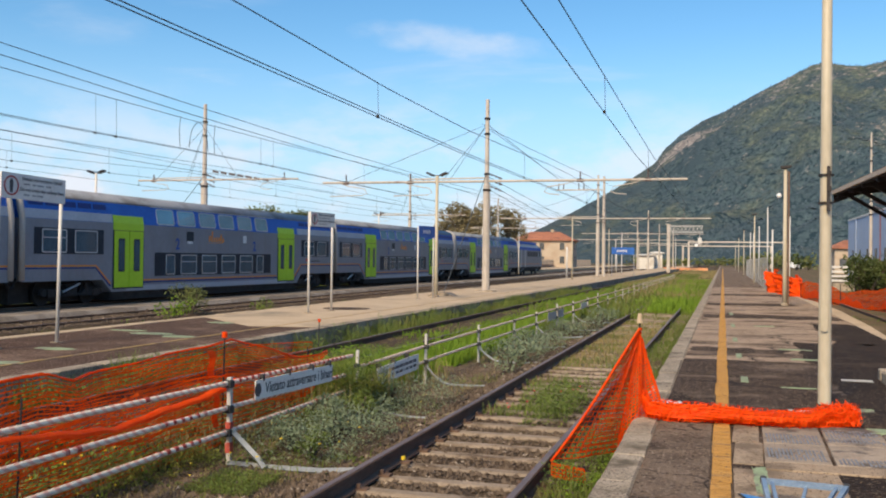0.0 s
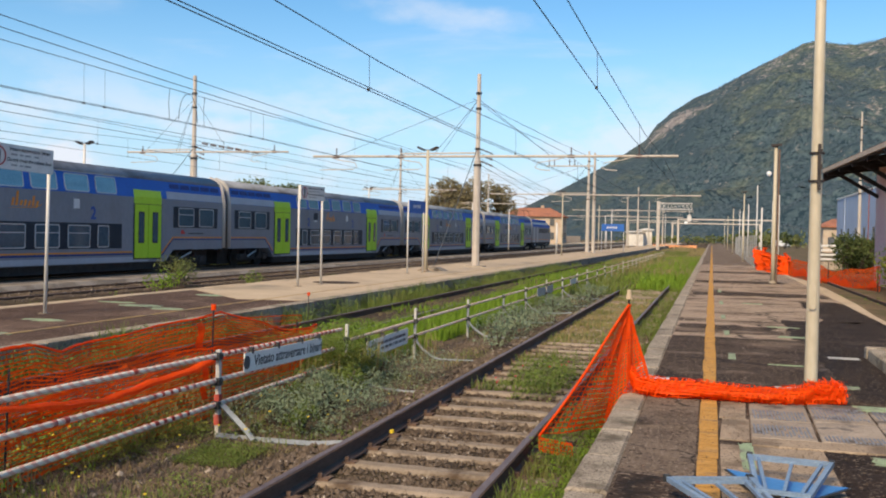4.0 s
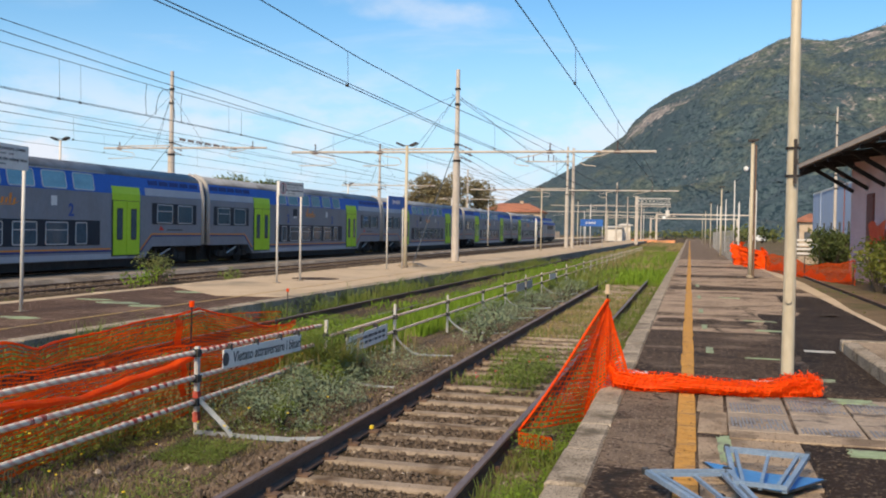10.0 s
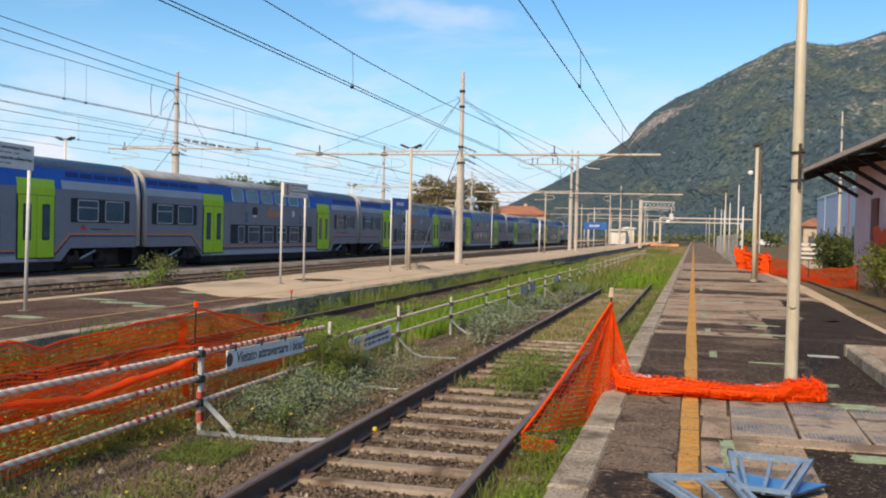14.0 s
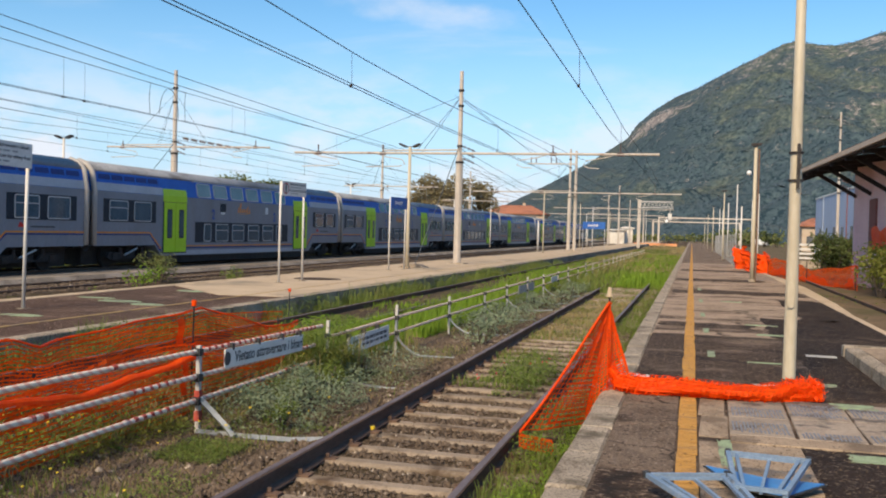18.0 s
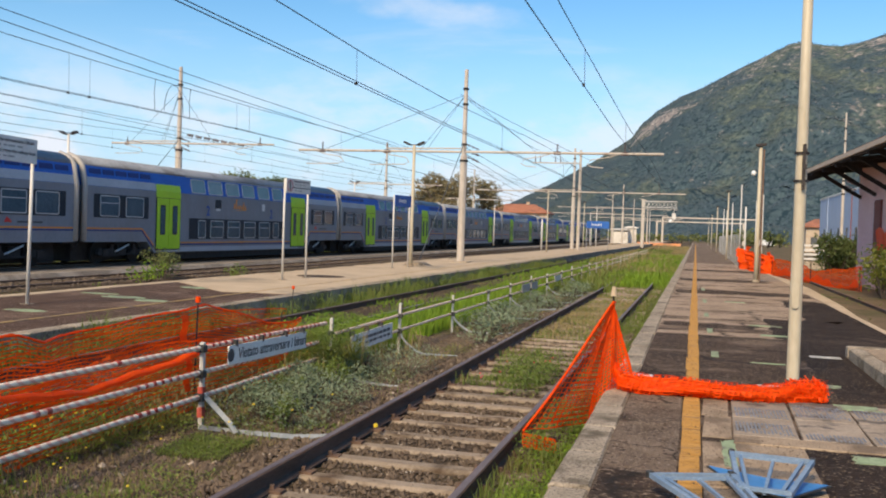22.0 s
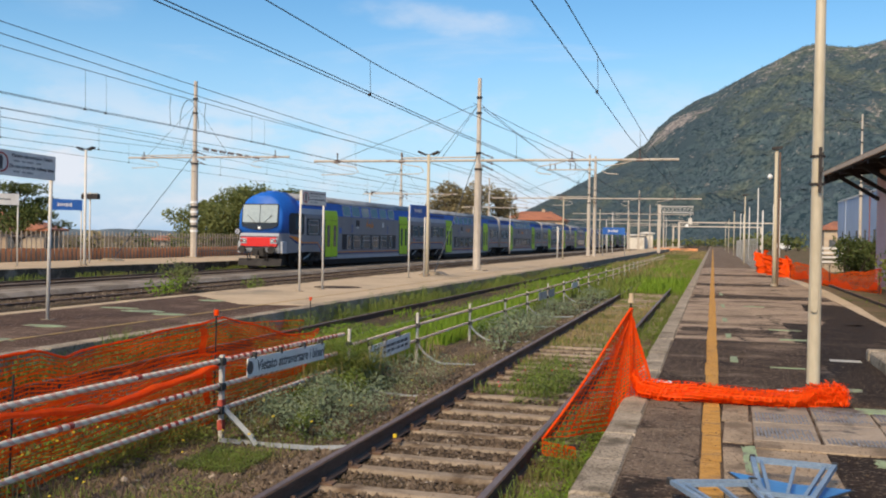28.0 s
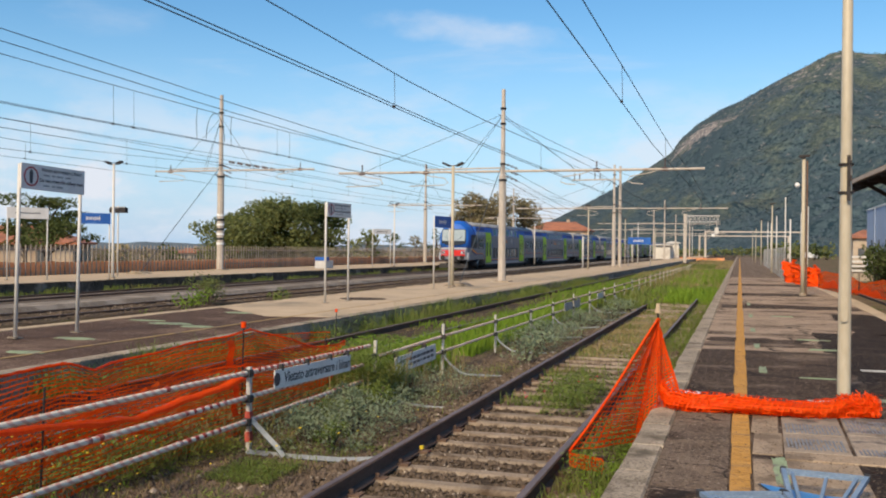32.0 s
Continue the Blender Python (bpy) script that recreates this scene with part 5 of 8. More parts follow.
build_mast(-12.5, 168.0, 10.4, 6.3, -24.0, -3.2, LAB, (-17.0, -6.9, -4.0))
build_mast(-13.4, 212.0, 9.5, 5.4, -22.0, -3.0, LAB, (-17.0, -6.9, -4.0))
build_mast(-11.6, 236.0, 9.5, 5.4, -20.0, -3.0, LAB, (-17.0, -6.9))
mB = build_mast(-33.5, 56.4, 11.8, 6.72, -38.6, -26.6, "tall overhead line mast with black and white chevrons at its base", (-37.4, -27.6), 0.24)
for k in range(7):
    part("chevron_band", Mesh().loft([[(px * 1.06, py * 1.06, pz) for px, py, pz in octagon(0.25, 1.7 + 0.32 * k + 0.0)], [(px * 1.06, py * 1.06, pz) for px, py, pz in octagon(0.25, 1.86 + 0.32 * k)]]), M["clamp"] if k % 2 else M["plate_white"], mB)
for k in range(7):
    bank_ins = Mesh()
    insulator(bank_ins, (0.6 + 0.62 * k, 0, 7.3 - 0.1 * k), (1.05 + 0.62 * k, 0, 7.2 - 0.1 * k), 0.095, 3)
    part("insulator", bank_ins, M["insulator"], mB)
build_mast(-33.5, 100.0, 11.0, 6.4, -38.0, -27.0, LAB, (-37.0, -27.6), 0.2)
build_mast(-33.5, 143.0, 11.0, 6.4, -38.0, -27.0, LAB, (-37.0, -27.6), 0.2)
build_mast(-15.0, 176.0, 9.0, 5.4, -26.0, -5.0, LAB, (-24.0, -18.0), 0.18)
build_mast(8.55, 62.0, 9.5, 5.0, 0, 0, "slim pale overhead mast beyond the shed", (), 0.1)
for (x, y, z), (gx, gy) in (((-11.22, 45.4, 5.9), (-11.5, 38.9)), ((-33.5, 56.4, 7.0), (-32.2, 45.6))):
    guy = thing("guy_wire", "steel guy wire from a mast down to the platform", "guy wire", pose(gx, gy, 0))
    part("cable", Mesh().tube([(x - gx, y - gy, z), (0, 0, 0.05)], 0.02, 6), M["wire"], guy)
    part("anchor_block", Mesh().prism([(-0.6, 0), (0.6, 0), (0.25, 0.16), (-0.25, 0.16)], -0.4, 0.4, "y"), M["concrete"], guy)


def catenary(name, x, messenger, contact, droppers, label, second=0.0, r=0.0095):
    """A messenger and a contact wire through heights (y, z), tied by droppers."""
    c = thing(name, label, "overhead wire")

    def height(pts, y):
        ya, za = [p[0] for p in pts], [p[1] for p in pts]
        return float(np.interp(y, ya, za))

    def run(pts):
        ys = [pts[0][0] + (pts[-1][0] - pts[0][0]) * k / 48 for k in range(49)]
        return [(x, y, height(pts, y)) for y in ys]

    if messenger:
        part("messenger_wire", Mesh().tube(run(messenger), r * 1.1, 6), M["wire"], c, smooth=True)
    part("contact_wire", Mesh().tube(run(contact), r, 6), M["wire"], c, smooth=True)
    if second:
        part("second_contact_wire", Mesh().tube([(px + second, py, pz + 0.02) for px, py, pz in run(contact)], r, 6), M["wire"], c)
    for y in droppers:
        px = x
        part("dropper", Mesh().tube([(px, y, height(messenger, y)), (px + 0.02, y, height(contact, y))], 0.006, 4), M["wire"], c)
        part("dropper_clip", Mesh().box(px - 0.025, px + 0.025, y - 0.04, y + 0.04, height(contact, y) - 0.02, height(contact, y) + 0.04), M["dark_iron"], c)
    return c


WL = "overhead contact line above the track"
catenary("overhead_line", -2.33, [(-20, 5.75), (0, 5.55), (15.6, 5.4), (32.7, 5.2), (45.4, 5.45), (66, 5.25), (88, 5.45), (110, 5.25), (135, 5.45), (300, 5.4)], [(-20, 5.0), (12.5, 4.7), (27.6, 4.52), (45.4, 4.75), (300, 4.75)], (19.3, 31.0, 52, 60, 68), WL)
catenary("overhead_line", -7.2, [(-20, 5.8), (5, 5.6), (15, 5.5), (22.6, 5.33), (29.5, 5.42), (43.5, 5.8), (45.4, 5.8), (66, 5.45), (93, 5.75), (135, 5.45), (300, 5.4)], [(-20, 4.85), (11.6, 4.7), (28, 4.62), (45.4, 4.72), (300, 4.75)], (19.2, 35.0, 52.0, 60.0, 68), WL, 0.1)
catenary("overhead_line", -17.95, [(-10, 6.7), (21.6, 6.42), (25.2, 6.37), (34.3, 6.37), (42.3, 6.44), (56, 6.6), (75, 6.3), (93, 6.5), (300, 6.2)], [(-10, 5.12), (21.6, 5.2), (25.2, 5.24), (30.2, 5.31), (35.8, 5.34), (45, 5.3), (60, 5.3), (300, 5.2)], (24.0, 25.0, 34.5, 35.6, 46, 55, 64), WL, 0.08)
loops = Mesh()
for y in (28.6, 30.9):
    loops.tube([(-17.95, y, 6.4), (-17.9, y - 0.15, 5.9), (-17.95, y, 5.29)], 0.01, 5)
loops.tube([(-17.95, 29.0 + 0.8 + 0.62 * math.cos(t), 5.4 + 0.95 * math.sin(t)) for t in (math.pi * k / 10 for k in range(11))], 0.012, 5)
lp = thing("jumper_cable", "looped jumper cable between overhead wires", "cable", pose(0, 0, 0))
part("loop", loops, M["wire"], lp)
catenary("overhead_line", -24.0, [(0, 5.9), (28.8, 5.89), (37.8, 5.99), (53.1, 6.15), (75, 5.9), (100, 6.1), (300, 6.0)], [(0, 4.8), (28.8, 4.86), (37.9, 5.02), (55, 4.95), (300, 4.95)], (27.5, 33.0, 40.0, 48.0, 56, 64, 72), WL)
catenary("overhead_line", -30.8, [(0, 6.6), (37.3, 6.2), (50, 6.6), (75, 6.2), (100, 6.5), (300, 6.3)], [(0, 5.5), (37.3, 5.45), (60, 5.4), (300, 5.3)], (35, 45, 55, 65, 75), WL)
for x, pts in ((-18.0, [(-10, 7.6), (21.6, 7.06), (25.3, 6.98), (30.2, 6.92), (35.8, 6.84), (43.8, 6.77), (60, 6.75), (93, 6.95), (300, 6.8)]), (-18.05, [(-10, 7.3), (21.6, 6.76), (25.3, 6.67), (30.2, 6.58), (36, 6.53), (44, 6.48), (60, 6.5), (93, 6.7), (300, 6.5)]), (-24.05, [(0, 5.5), (28.8, 5.59), (37.8, 5.62), (56, 5.7), (300, 5.6)]), (-33.0, [(10, 7.6), (56.4, 7.4), (100, 7.2), (300, 7.0)]), (-11.5, [(45.4, 8.3), (66, 7.6), (88, 8.0), (135, 7.8), (300, 7.6)])):
    f = thing("feeder_cable", "single feeder cable strung between masts", "cable")
    ys = [pts[0][0] + (pts[-1][0] - pts[0][0]) * k / 40 for k in range(41)]
    part("cable", Mesh().tube([(x, y, float(np.interp(y, [p[0] for p in pts], [p[1] for p in pts]))) for y in ys], 0.0118, 6), M["wire"], f, smooth=True)
for a, b in (((-11.2, 45.4, 5.7), (-15.5, 134, 5.9)), ((-11.2, 45.4, 5.4), (-17.5, 134, 5.6)), ((-11.2, 45.4, 5.1), (-18.5, 134, 5.4)), ((-11.2, 45.4, 8.1), (-3.0, 93, 6.6))):
    f = thing("span_wire", "thin span wire fixed to a mast", "wire")
    pa, pb = Vector(a), Vector(b)
    part("cable", Mesh().tube([pa.lerp(pb, k / 8) - Vector((0, 0, 0.6 * math.sin(math.pi * k / 8))) for k in range(9)], 0.013, 5), M["wire"], f)

# signal gantry far along the line, with lattice beam
gan = thing("signal_gantry", "grey steel lattice signal gantry over the tracks", "gantry", pose(-8.5, 158, 0))
lat = Mesh()
for z in (6.3, 7.3):
    for yy in (-0.4, 0.4):
        lat.tube([(0, yy, z), (5.4, yy, z)], 0.05, 5)
for k in range(9):
    lat.tube([(0.6 * k, -0.4, 6.3), (0.6 * (k + 1), -0.4, 7.3)], 0.035, 4)
    lat.tube([(0.6 * k, -0.4, 7.3), (0.6 * (k + 1), -0.4, 6.3)], 0.035, 4)
part("lattice_beam", lat, M["pole_grey"], gan)
part("column", Mesh().box(-0.25, 0.25, -0.3, 0.3, -0.3, 7.6), M["mast"], gan)
part("ladder_cage", Mesh().tube([(4.9, 0, 6.3), (4.9, 0, 4.2)], 0.05, 6).box(4.6, 5.2, -0.2, 0.2, 4.5, 5.4), M["pole_grey"], gan)
part("signal_head", Mesh().tube([(4.4, -0.3, 4.2), (4.4, -0.45, 4.2)], 0.27, 14), M["plate_white"], gan)
for xs_, z in (((-9.0, 16.0), 6.6), ((-12.0, 14.0), 6.1)):
    por = thing("portal_beam", "pale overhead portal spanning the far tracks", "portal", pose(0, 262 if z > 6.5 else 300, 0))
    part("beam", Mesh().box(xs_[0], xs_[1], -0.2, 0.2, z, z + 0.35), M["mast"], por)
    for px in (xs_[0] + 0.2, xs_[1] - 0.2):
        part("column", Mesh().loft([[(px + a, b, zz) for a, b in ((-0.25, -0.25), (0.25, -0.25), (0.25, 0.25), (-0.25, 0.25))] for zz in (-0.4, z)]), M["mast"], por)

# ---- platform lamps and posts ----
def lamp_post(x, y, h, kind, mat="pole_grey", r=0.075):
    p = thing("lamp_post", {"double": "grey platform lamp post with two floodlights", "single": "slim pale platform lamp post with a dark head", "plain": "slim bare metal post"}[kind], "lamp post", pose(x, y, 0), "platform lamp posts")
    part("shaft", Mesh().tube([(0, 0, -0.05), (0, 0, 1.3), (0, 0, h)], r, 12, True, r * 0.72), M[mat], p, smooth=True)
    part("base_collar", Mesh().tube([(0, 0, 0), (0, 0, 0.1)], r * 1.6, 12), M["concrete"], p)
    if kind == "double":
        part("cross_bar", Mesh().tube([(-0.3, 0, h + 0.02), (0, 0, h), (0.3, 0, h + 0.02)], 0.025, 6), M["dark_iron"], p)
        for s in (-1, 1):
            part("floodlight", Mesh().box(-0.15, 0.15, -0.14, 0.14, -0.035, 0.045, pose(s * 0.3, 0, h + 0.06, 0, -24 * s, 0), 0.02), M["dark_iron"], p)
    elif kind == "single":
        part("lamp_head", Mesh().prism([(-0.16, 0.0), (0.16, 0.05), (0.2, 0.12), (-0.2, 0.1)], -0.14, 0.14, "y"), M["dark_iron"], p, at=pose(0.02, 0, h))
    return p


lM = lamp_post(-11.42, 37.6, 5.05, "double", "pole_cream", 0.085)
lamp_post(-28.4, 38.1, 5.45, "double", "pole_grey")
lamp_post(-28.0, 75.3, 5.3, "double", "pole_grey")
lamp_post(-28.2, 112.0, 5.3, "double", "pole_grey")
lR = lamp_post(2.22, 37.4, 5.1, "single", "pole_cream", 0.085)
part("cable_duct", Mesh().box(0.09, 0.15, -0.03, 0.03, 0.0, 5.0), M["rail_rust"], lR)
part("camera_globe", Mesh().loft([[(-0.22 + 0.1 * math.sin(a) * math.cos(t), 0.1 * math.sin(a) * math.sin(t), 4.1 + 0.1 * math.cos(a)) for t in (2 * math.pi * k / 10 for k in range(10))] for a in (0.2, 0.8, 1.57, 2.3, 2.9)]), M["plate_white"], lR, smooth=True)
for x, y, h, k in ((2.25, 74.0, 5.1, "single"), (2.25, 111.0, 5.1, "single"), (2.25, 148.0, 5.1, "single"), (2.25, 185.0, 5.1, "single"), (2.9, 61.0, 3.6, "plain"), (3.2, 92.0, 4.9, "plain"), (3.6, 84.0, 6.2, "plain"), (2.9, 98.0, 4.4, "plain"), (4.2, 66.0, 4.6, "plain"), (3.4, 128, 5.4, "plain"), (6.8, 118, 6.2, "plain"), (-11.95, 78.0, 5.2, "single"), (-11.6, 114.5, 5.0, "plain"), (-12.6, 110.0, 5.2, "single"), (-12.2, 146.0, 5.2, "single"), (-14.25, 90.0, 2.8, "plain"), (-15.4, 143.0, 4.8, "plain"), (-13.3, 83.6, 2.8, "plain"), (-12.9, 121.0, 3.2, "plain"), (-8.2, 176, 6.0, "plain"), (-21.5, 102, 4.5, "plain")):
    lamp_post(x, y, h, k, "pole_grey" if k == "plain" else "pole_cream", 0.06)
# the stout cream post on the near platform, with its service hatch and bracket
post = thing("steel_post", "tall cream painted tubular steel post on the platform", "post", pose(1.13, 11.61, 0))
part("shaft", Mesh().tube([(0, 0, -0.1), (0, 0, 0.0), (0, 0, 3.0), (0, 0, 6.5)], 0.085, 24, True, 0.05), M["pole_cream"], post, smooth=True)
part("service_hatch", shift(Mesh().prism(rounded(0.075, 0.3, 0.035), 0, 0.012, "z"), Matrix.Translation((-0.015, -0.083, 0.98)) @ pose(0, 0, 0, 90)), M["pole_cream"], post)
for z in (2.3, 2.62):
    part("band_clamp", Mesh().tube([(0, 0, z - 0.012), (0, 0, z + 0.012)], 0.085, 20), M["dark_iron"], post)
part("bracket", Mesh().box(0.0, 0.036, -0.115, -0.075, 2.2, 2.72, ch=0.008).box(0.004, 0.05, -0.125, -0.08, 2.43, 2.49).box(0.004, 0.048, -0.125, -0.08, 2.62, 2.66), M["dark_iron"], post)

# ---- the barrier between the tracks ----
FX = -4.65


def text_mesh(body, size, mat):
    cu = bpy.data.curves.new("lettering", "FONT")
    cu.body, cu.size, cu.align_x, cu.align_y, cu.extrude = body, size, "CENTER", "CENTER", 0.001
    cu.offset, cu.shear = size * 0.016, 0.12
    tmp = bpy.data.objects.new("lettering", cu)
    scene.collection.objects.link(tmp)
    me = bpy.data.meshes.new_from_object(tmp.evaluated_get(bpy.context.evaluated_depsgraph_get()))
    bpy.data.objects.remove(tmp)
    me.materials.clear()
    me.materials.append(mat)
    return me


fence = thing("barrier_fence", "white tubular barrier with faded red bands between tracks", "fence", pose(FX, 0, 0))


def fence_rail(pts, r, bands):
    rail = part("rail", Mesh().tube(pts, r, 10), M["fence_white"], fence)
    a, b = Vector(pts[0]), Vector(pts[-1])
    d = (b - a)
    for y0, y1 in bands:
        n_b = max(1, int((y1 - y0) / 0.13))
        for k in range(n_b):
            c = a + d * ((y0 + k * 0.13 - a.y) / d.y)
            e = c + d.normalized() * rng.uniform(0.04, 0.06)
            part("red_band", Mesh().tube([c, e], r + 0.002, 10), M["fence_red"], rail)


for z0, z1, bands in ((0.415, 0.325, ((6.9, 7.15), (8.5, 11.4))), (0.15, 0.1, ((5.9, 6.2), (7.2, 8.1), (9.0, 9.9), (10.6, 11.2))), (-0.12, -0.11, ((7.1, 7.9), (10.4, 11.0)))):
    fence_rail([(0, 4.3, z0 + 0.01), (0, 8.3, z0 - (z0 - z1) * 0.55), (0, 11.55 if z0 > 0.3 else 11.3, z1)], 0.024, bands)
for z in (0.17, -0.08):
    fence_rail([(-0.02, 11.9, z - 0.02), (-0.02, 14.77, z), (-0.08, 27.5, z)], 0.022, ((12.2, 12.6), (13.0, 14.2)) if z > 0 else ((12.6, 14.4),))
for a in (27.5, 50, 75):
    fence_rail([(-0.08, a, 0.17), (-0.08, a + 25, 0.17)], 0.022, ())
    fence_rail([(-0.08, a, -0.08), (-0.08, a + 25, -0.08)], 0.022, ())
post_ys = [8.35, 11.75, 14.77, 18.28, 21.65, 24.4, 27.55, 30.7, 34.1, 37.0, 40.3] + [43.4 + 3.1 * k for k in range(18)]
for k, y in enumerate(post_ys):
    big = k == 0
    lean_p = 0.0 if big else rng.uniform(-2.5, 2.5)
    hw = 0.021 if big else 0.019
    pm = Mesh().box(-hw, hw, y - hw, y + hw, -0.5, 0.42 if big else (0.38 if k < 3 else rng.uniform(0.2, 0.34)), ch=0.005)
    pp = part("post", pm, M["post_white"], fence, at=Matrix.Translation((0, y, -0.4)) @ pose(0, 0, 0, lean_p, lean_p * 0.6) @ Matrix.Translation((0, -y, 0.4)))
    if big:
        part("red_sleeve", Mesh().box(-0.028, 0.028, y - 0.031, y + 0.031, -0.32, -0.22).box(-0.028, 0.028, y - 0.031, y + 0.031, -0.1, -0.02), M["fence_red"], pp)
    if k < 12:
        zs = (0.36, 0.11, -0.12) if big else (0.17, -0.08)
        for z in zs:
            part("clamp", Mesh().box(-0.04, 0.046, y - 0.075 if big else y - 0.045, y + 0.01, z - 0.036, z + 0.036, ch=0.01), M["clamp"], pp)
        bent = rng.uniform(-0.15, 0.15)
        g0 = -0.43
        bm_ = Mesh().tube([(0.02, y, -0.1), (0.35, y - 0.06, g0 + 0.08), (0.42, y - 0.07, g0)], 0.034, 4).tube([(0.0, y - 0.02, g0), (0.5, y - 0.1 + bent, g0 - 0.01), (1.05, y - 0.2 + bent, g0 + 0.02), (1.35, y - 0.1 + bent, g0 + 0.03)], 0.036, 4) if big else Mesh().tube([(0.02, y, -0.08), (0.05, y - 0.02, -0.18), (0.16, y - 0.05, -0.28), (0.34, y - 0.1, g0 + 0.05), (0.46, y - 0.12, g0 + 0.02), (0.66, y - 0.1 + bent * 0.5, g0 + 0.015), (0.95, y - 0.06 + bent, g0 + 0.01), (1.2, y - 0.02 + bent, g0 + 0.03)], 0.02, 7)
        part("brace", bm_, M["brace"], pp, "bent galvanised foot brace")
# the two notice boards tied to the barrier
FACE = Matrix(((0, 0, 1, 0), (1, 0, 0, 0), (0, 1, 0, 0), (0, 0, 0, 1)))
for yc, zc, w, h, slope, words in ((9.78, 0.215, 2.0, 0.2, -1.2, "Vietato attraversare i binari"), (13.3, -0.03, 1.85, 0.24, 1.0, "")):
    m = Matrix.Translation((FX + 0.045, yc, zc)) @ pose(0, 0, 0, slope) @ FACE
    board = thing("notice_board", "long white notice board strapped to the barrier", "sign", m, "barrier boards")
    part("panel", Mesh().prism(rounded(w, h, 0.015, 2), 0, 0.012, "z"), M["sign_white"], board)
    if words:
        part("lettering", text_mesh(words, 0.16, M["sign_text"]), None, board, at=Matrix.Translation((0.1, 0, 0.0135)))
        part("pictogram", Mesh().tube([(-0.95, 0, 0.012), (-0.95, 0, 0.016)], 0.07, 16), M["sign_text"], board)
    else:
        xx = -0.72
        while xx < 0.7:
            ww = rng.uniform(0.05, 0.16)
            part("print_bar", Mesh().box(xx, xx + ww, 0.015, 0.06, 0.012, 0.015), M["sign_text"], board)
            part("print_bar", Mesh().box(xx + 0.02, xx + ww, -0.06, -0.02, 0.012, 0.015), M["sign_text"], board)
            xx += ww + 0.035
    for s in (-0.82, -0.2, 0.42, 0.93):
        if abs(s) * 2 < w:
            part("strap", Mesh().box(s - 0.025, s + 0.025, h / 2 - 0.025, h / 2 + 0.05, -0.05, 0.016, ch=0.008), M["clamp"], board)

for y0, y1, zc, h, key, label in ((26.2, 28.9, 0.0, 0.24, "post_white", "weathered pale board tied to the barrier"), (32.6, 34.4, 0.02, 0.2, "sign_white", "small white notice tied to the barrier")):
    bd = thing("notice_board", label, "sign", Matrix.Translation((FX - 0.03, (y0 + y1) / 2, zc)) @ FACE, "barrier boards")
    part("panel", Mesh().prism(rounded(y1 - y0, h, 0.02, 2), 0, 0.012, "z"), M[key], bd)
    for q in (-0.4, 0.4):
        part("strap", Mesh().box(q * (y1 - y0) - 0.02, q * (y1 - y0) + 0.02, h / 2 - 0.03, h / 2 + 0.05, -0.03, 0.016, ch=0.006), M["clamp"], bd)

# ---- orange nets ----
def net_mesh(surf, nu, nv, w, jitter=0.0, seed=1, holes=0.0, upright=1.0, twist=0.0):
    """Strands along both directions of a surface (u, v in 0..1)."""
    r = random.Random(seed)
    P = [[Vector(surf(i / nu, j / nv)) + Vector((r.uniform(-jitter, jitter), r.uniform(-jitter, jitter), r.uniform(-jitter, jitter))) for j in range(nv + 1)] for i in range(nu + 1)]
    m = Mesh()
    for i in range(nu + 1):
        for j in range(nv + 1):
            for di, dj in ((1, 0), (0, 1)):
                if i + di > nu or j + dj > nv or r.random() < holes:
                    continue
                a, b = P[i][j], P[i + di][j + dj]
                o = P[min(nu, i + dj)][min(nv, j + di)] - P[max(0, i - dj)][max(0, j - di)]
                if o.length < 1e-6:
                    continue
                o = o.normalized() * (w / 2 * (1.9 if (j in (0, nv) and di) else (1.0 if di else upright)))
                if twist:
                    o = Matrix.Rotation(r.uniform(-twist, twist), 3, (b - a).normalized()) @ o
                m.add([a - o, b - o, b + o, a + o], [(0, 1, 2, 3)])
    return m


def sheet_mesh(surf, nu, nv):
    return Mesh().add([surf(i / nu, j / nv) for i in range(nu + 1) for j in range(nv + 1)], [(i * (nv + 1) + j, (i + 1) * (nv + 1) + j, (i + 1) * (nv + 1) + j + 1, i * (nv + 1) + j + 1) for i in range(nu) for j in range(nv)])


NET_TOP = [(4.2, 0.62), (6.33, 0.66), (6.73, 0.55), (7.25, 0.56), (8.22, 0.6), (9.18, 0.65), (9.61, 0.67), (10.67, 0.43), (11.15, 0.32), (12.3, 0.3)]


def left_net(u, v):
    y = 4.2 + 8.1 * u
    zt = float(np.interp(y, [p[0] for p in NET_TOP], [p[1] for p in NET_TOP]))
    zb = -0.12 + 0.08 * math.sin(y * 2.1) - 0.25 * max(0.0, 6.3 - y)
    fold = 0.05 * math.sin(9 * v + 2.0 * y) + 0.04 * math.sin(y * 5.0)
    return (-5.3 + fold + 0.1 * math.sin(y * 1.3), y, zb + (zt - zb) * v)


def low_net(u, v):
    y = 4.2 + 7.2 * u
    zt = 0.2 + 0.022 * (y - 4.2) + 0.05 * math.sin(y * 1.7) - 0.1 * max(0.0, y - 9.6)
    return (-5.22 + 0.05 * math.sin(11 * v + y * 2.4), y, -0.42 + (zt + 0.42) * v)


BAND_Y, BAND_Z = (4.2, 6.1, 6.5, 7.1, 7.72, 8.35, 8.88, 9.3), (0.36, 0.21, 0.15, 0.1, 0.12, 0.16, 0.21, 0.26)


def band_net(u, v):
    y = 4.2 + 5.05 * u
    zc = float(np.interp(y, BAND_Y, BAND_Z))
    return (-5.1 + 0.015 * math.sin(y * 3) + 0.055 * math.cos(3.4 * v), y, zc - 0.03 + 0.006 * math.sin(13 * y) + (0.05 + 0.01 * math.sin(5 * y)) * math.sin(3.4 * v))


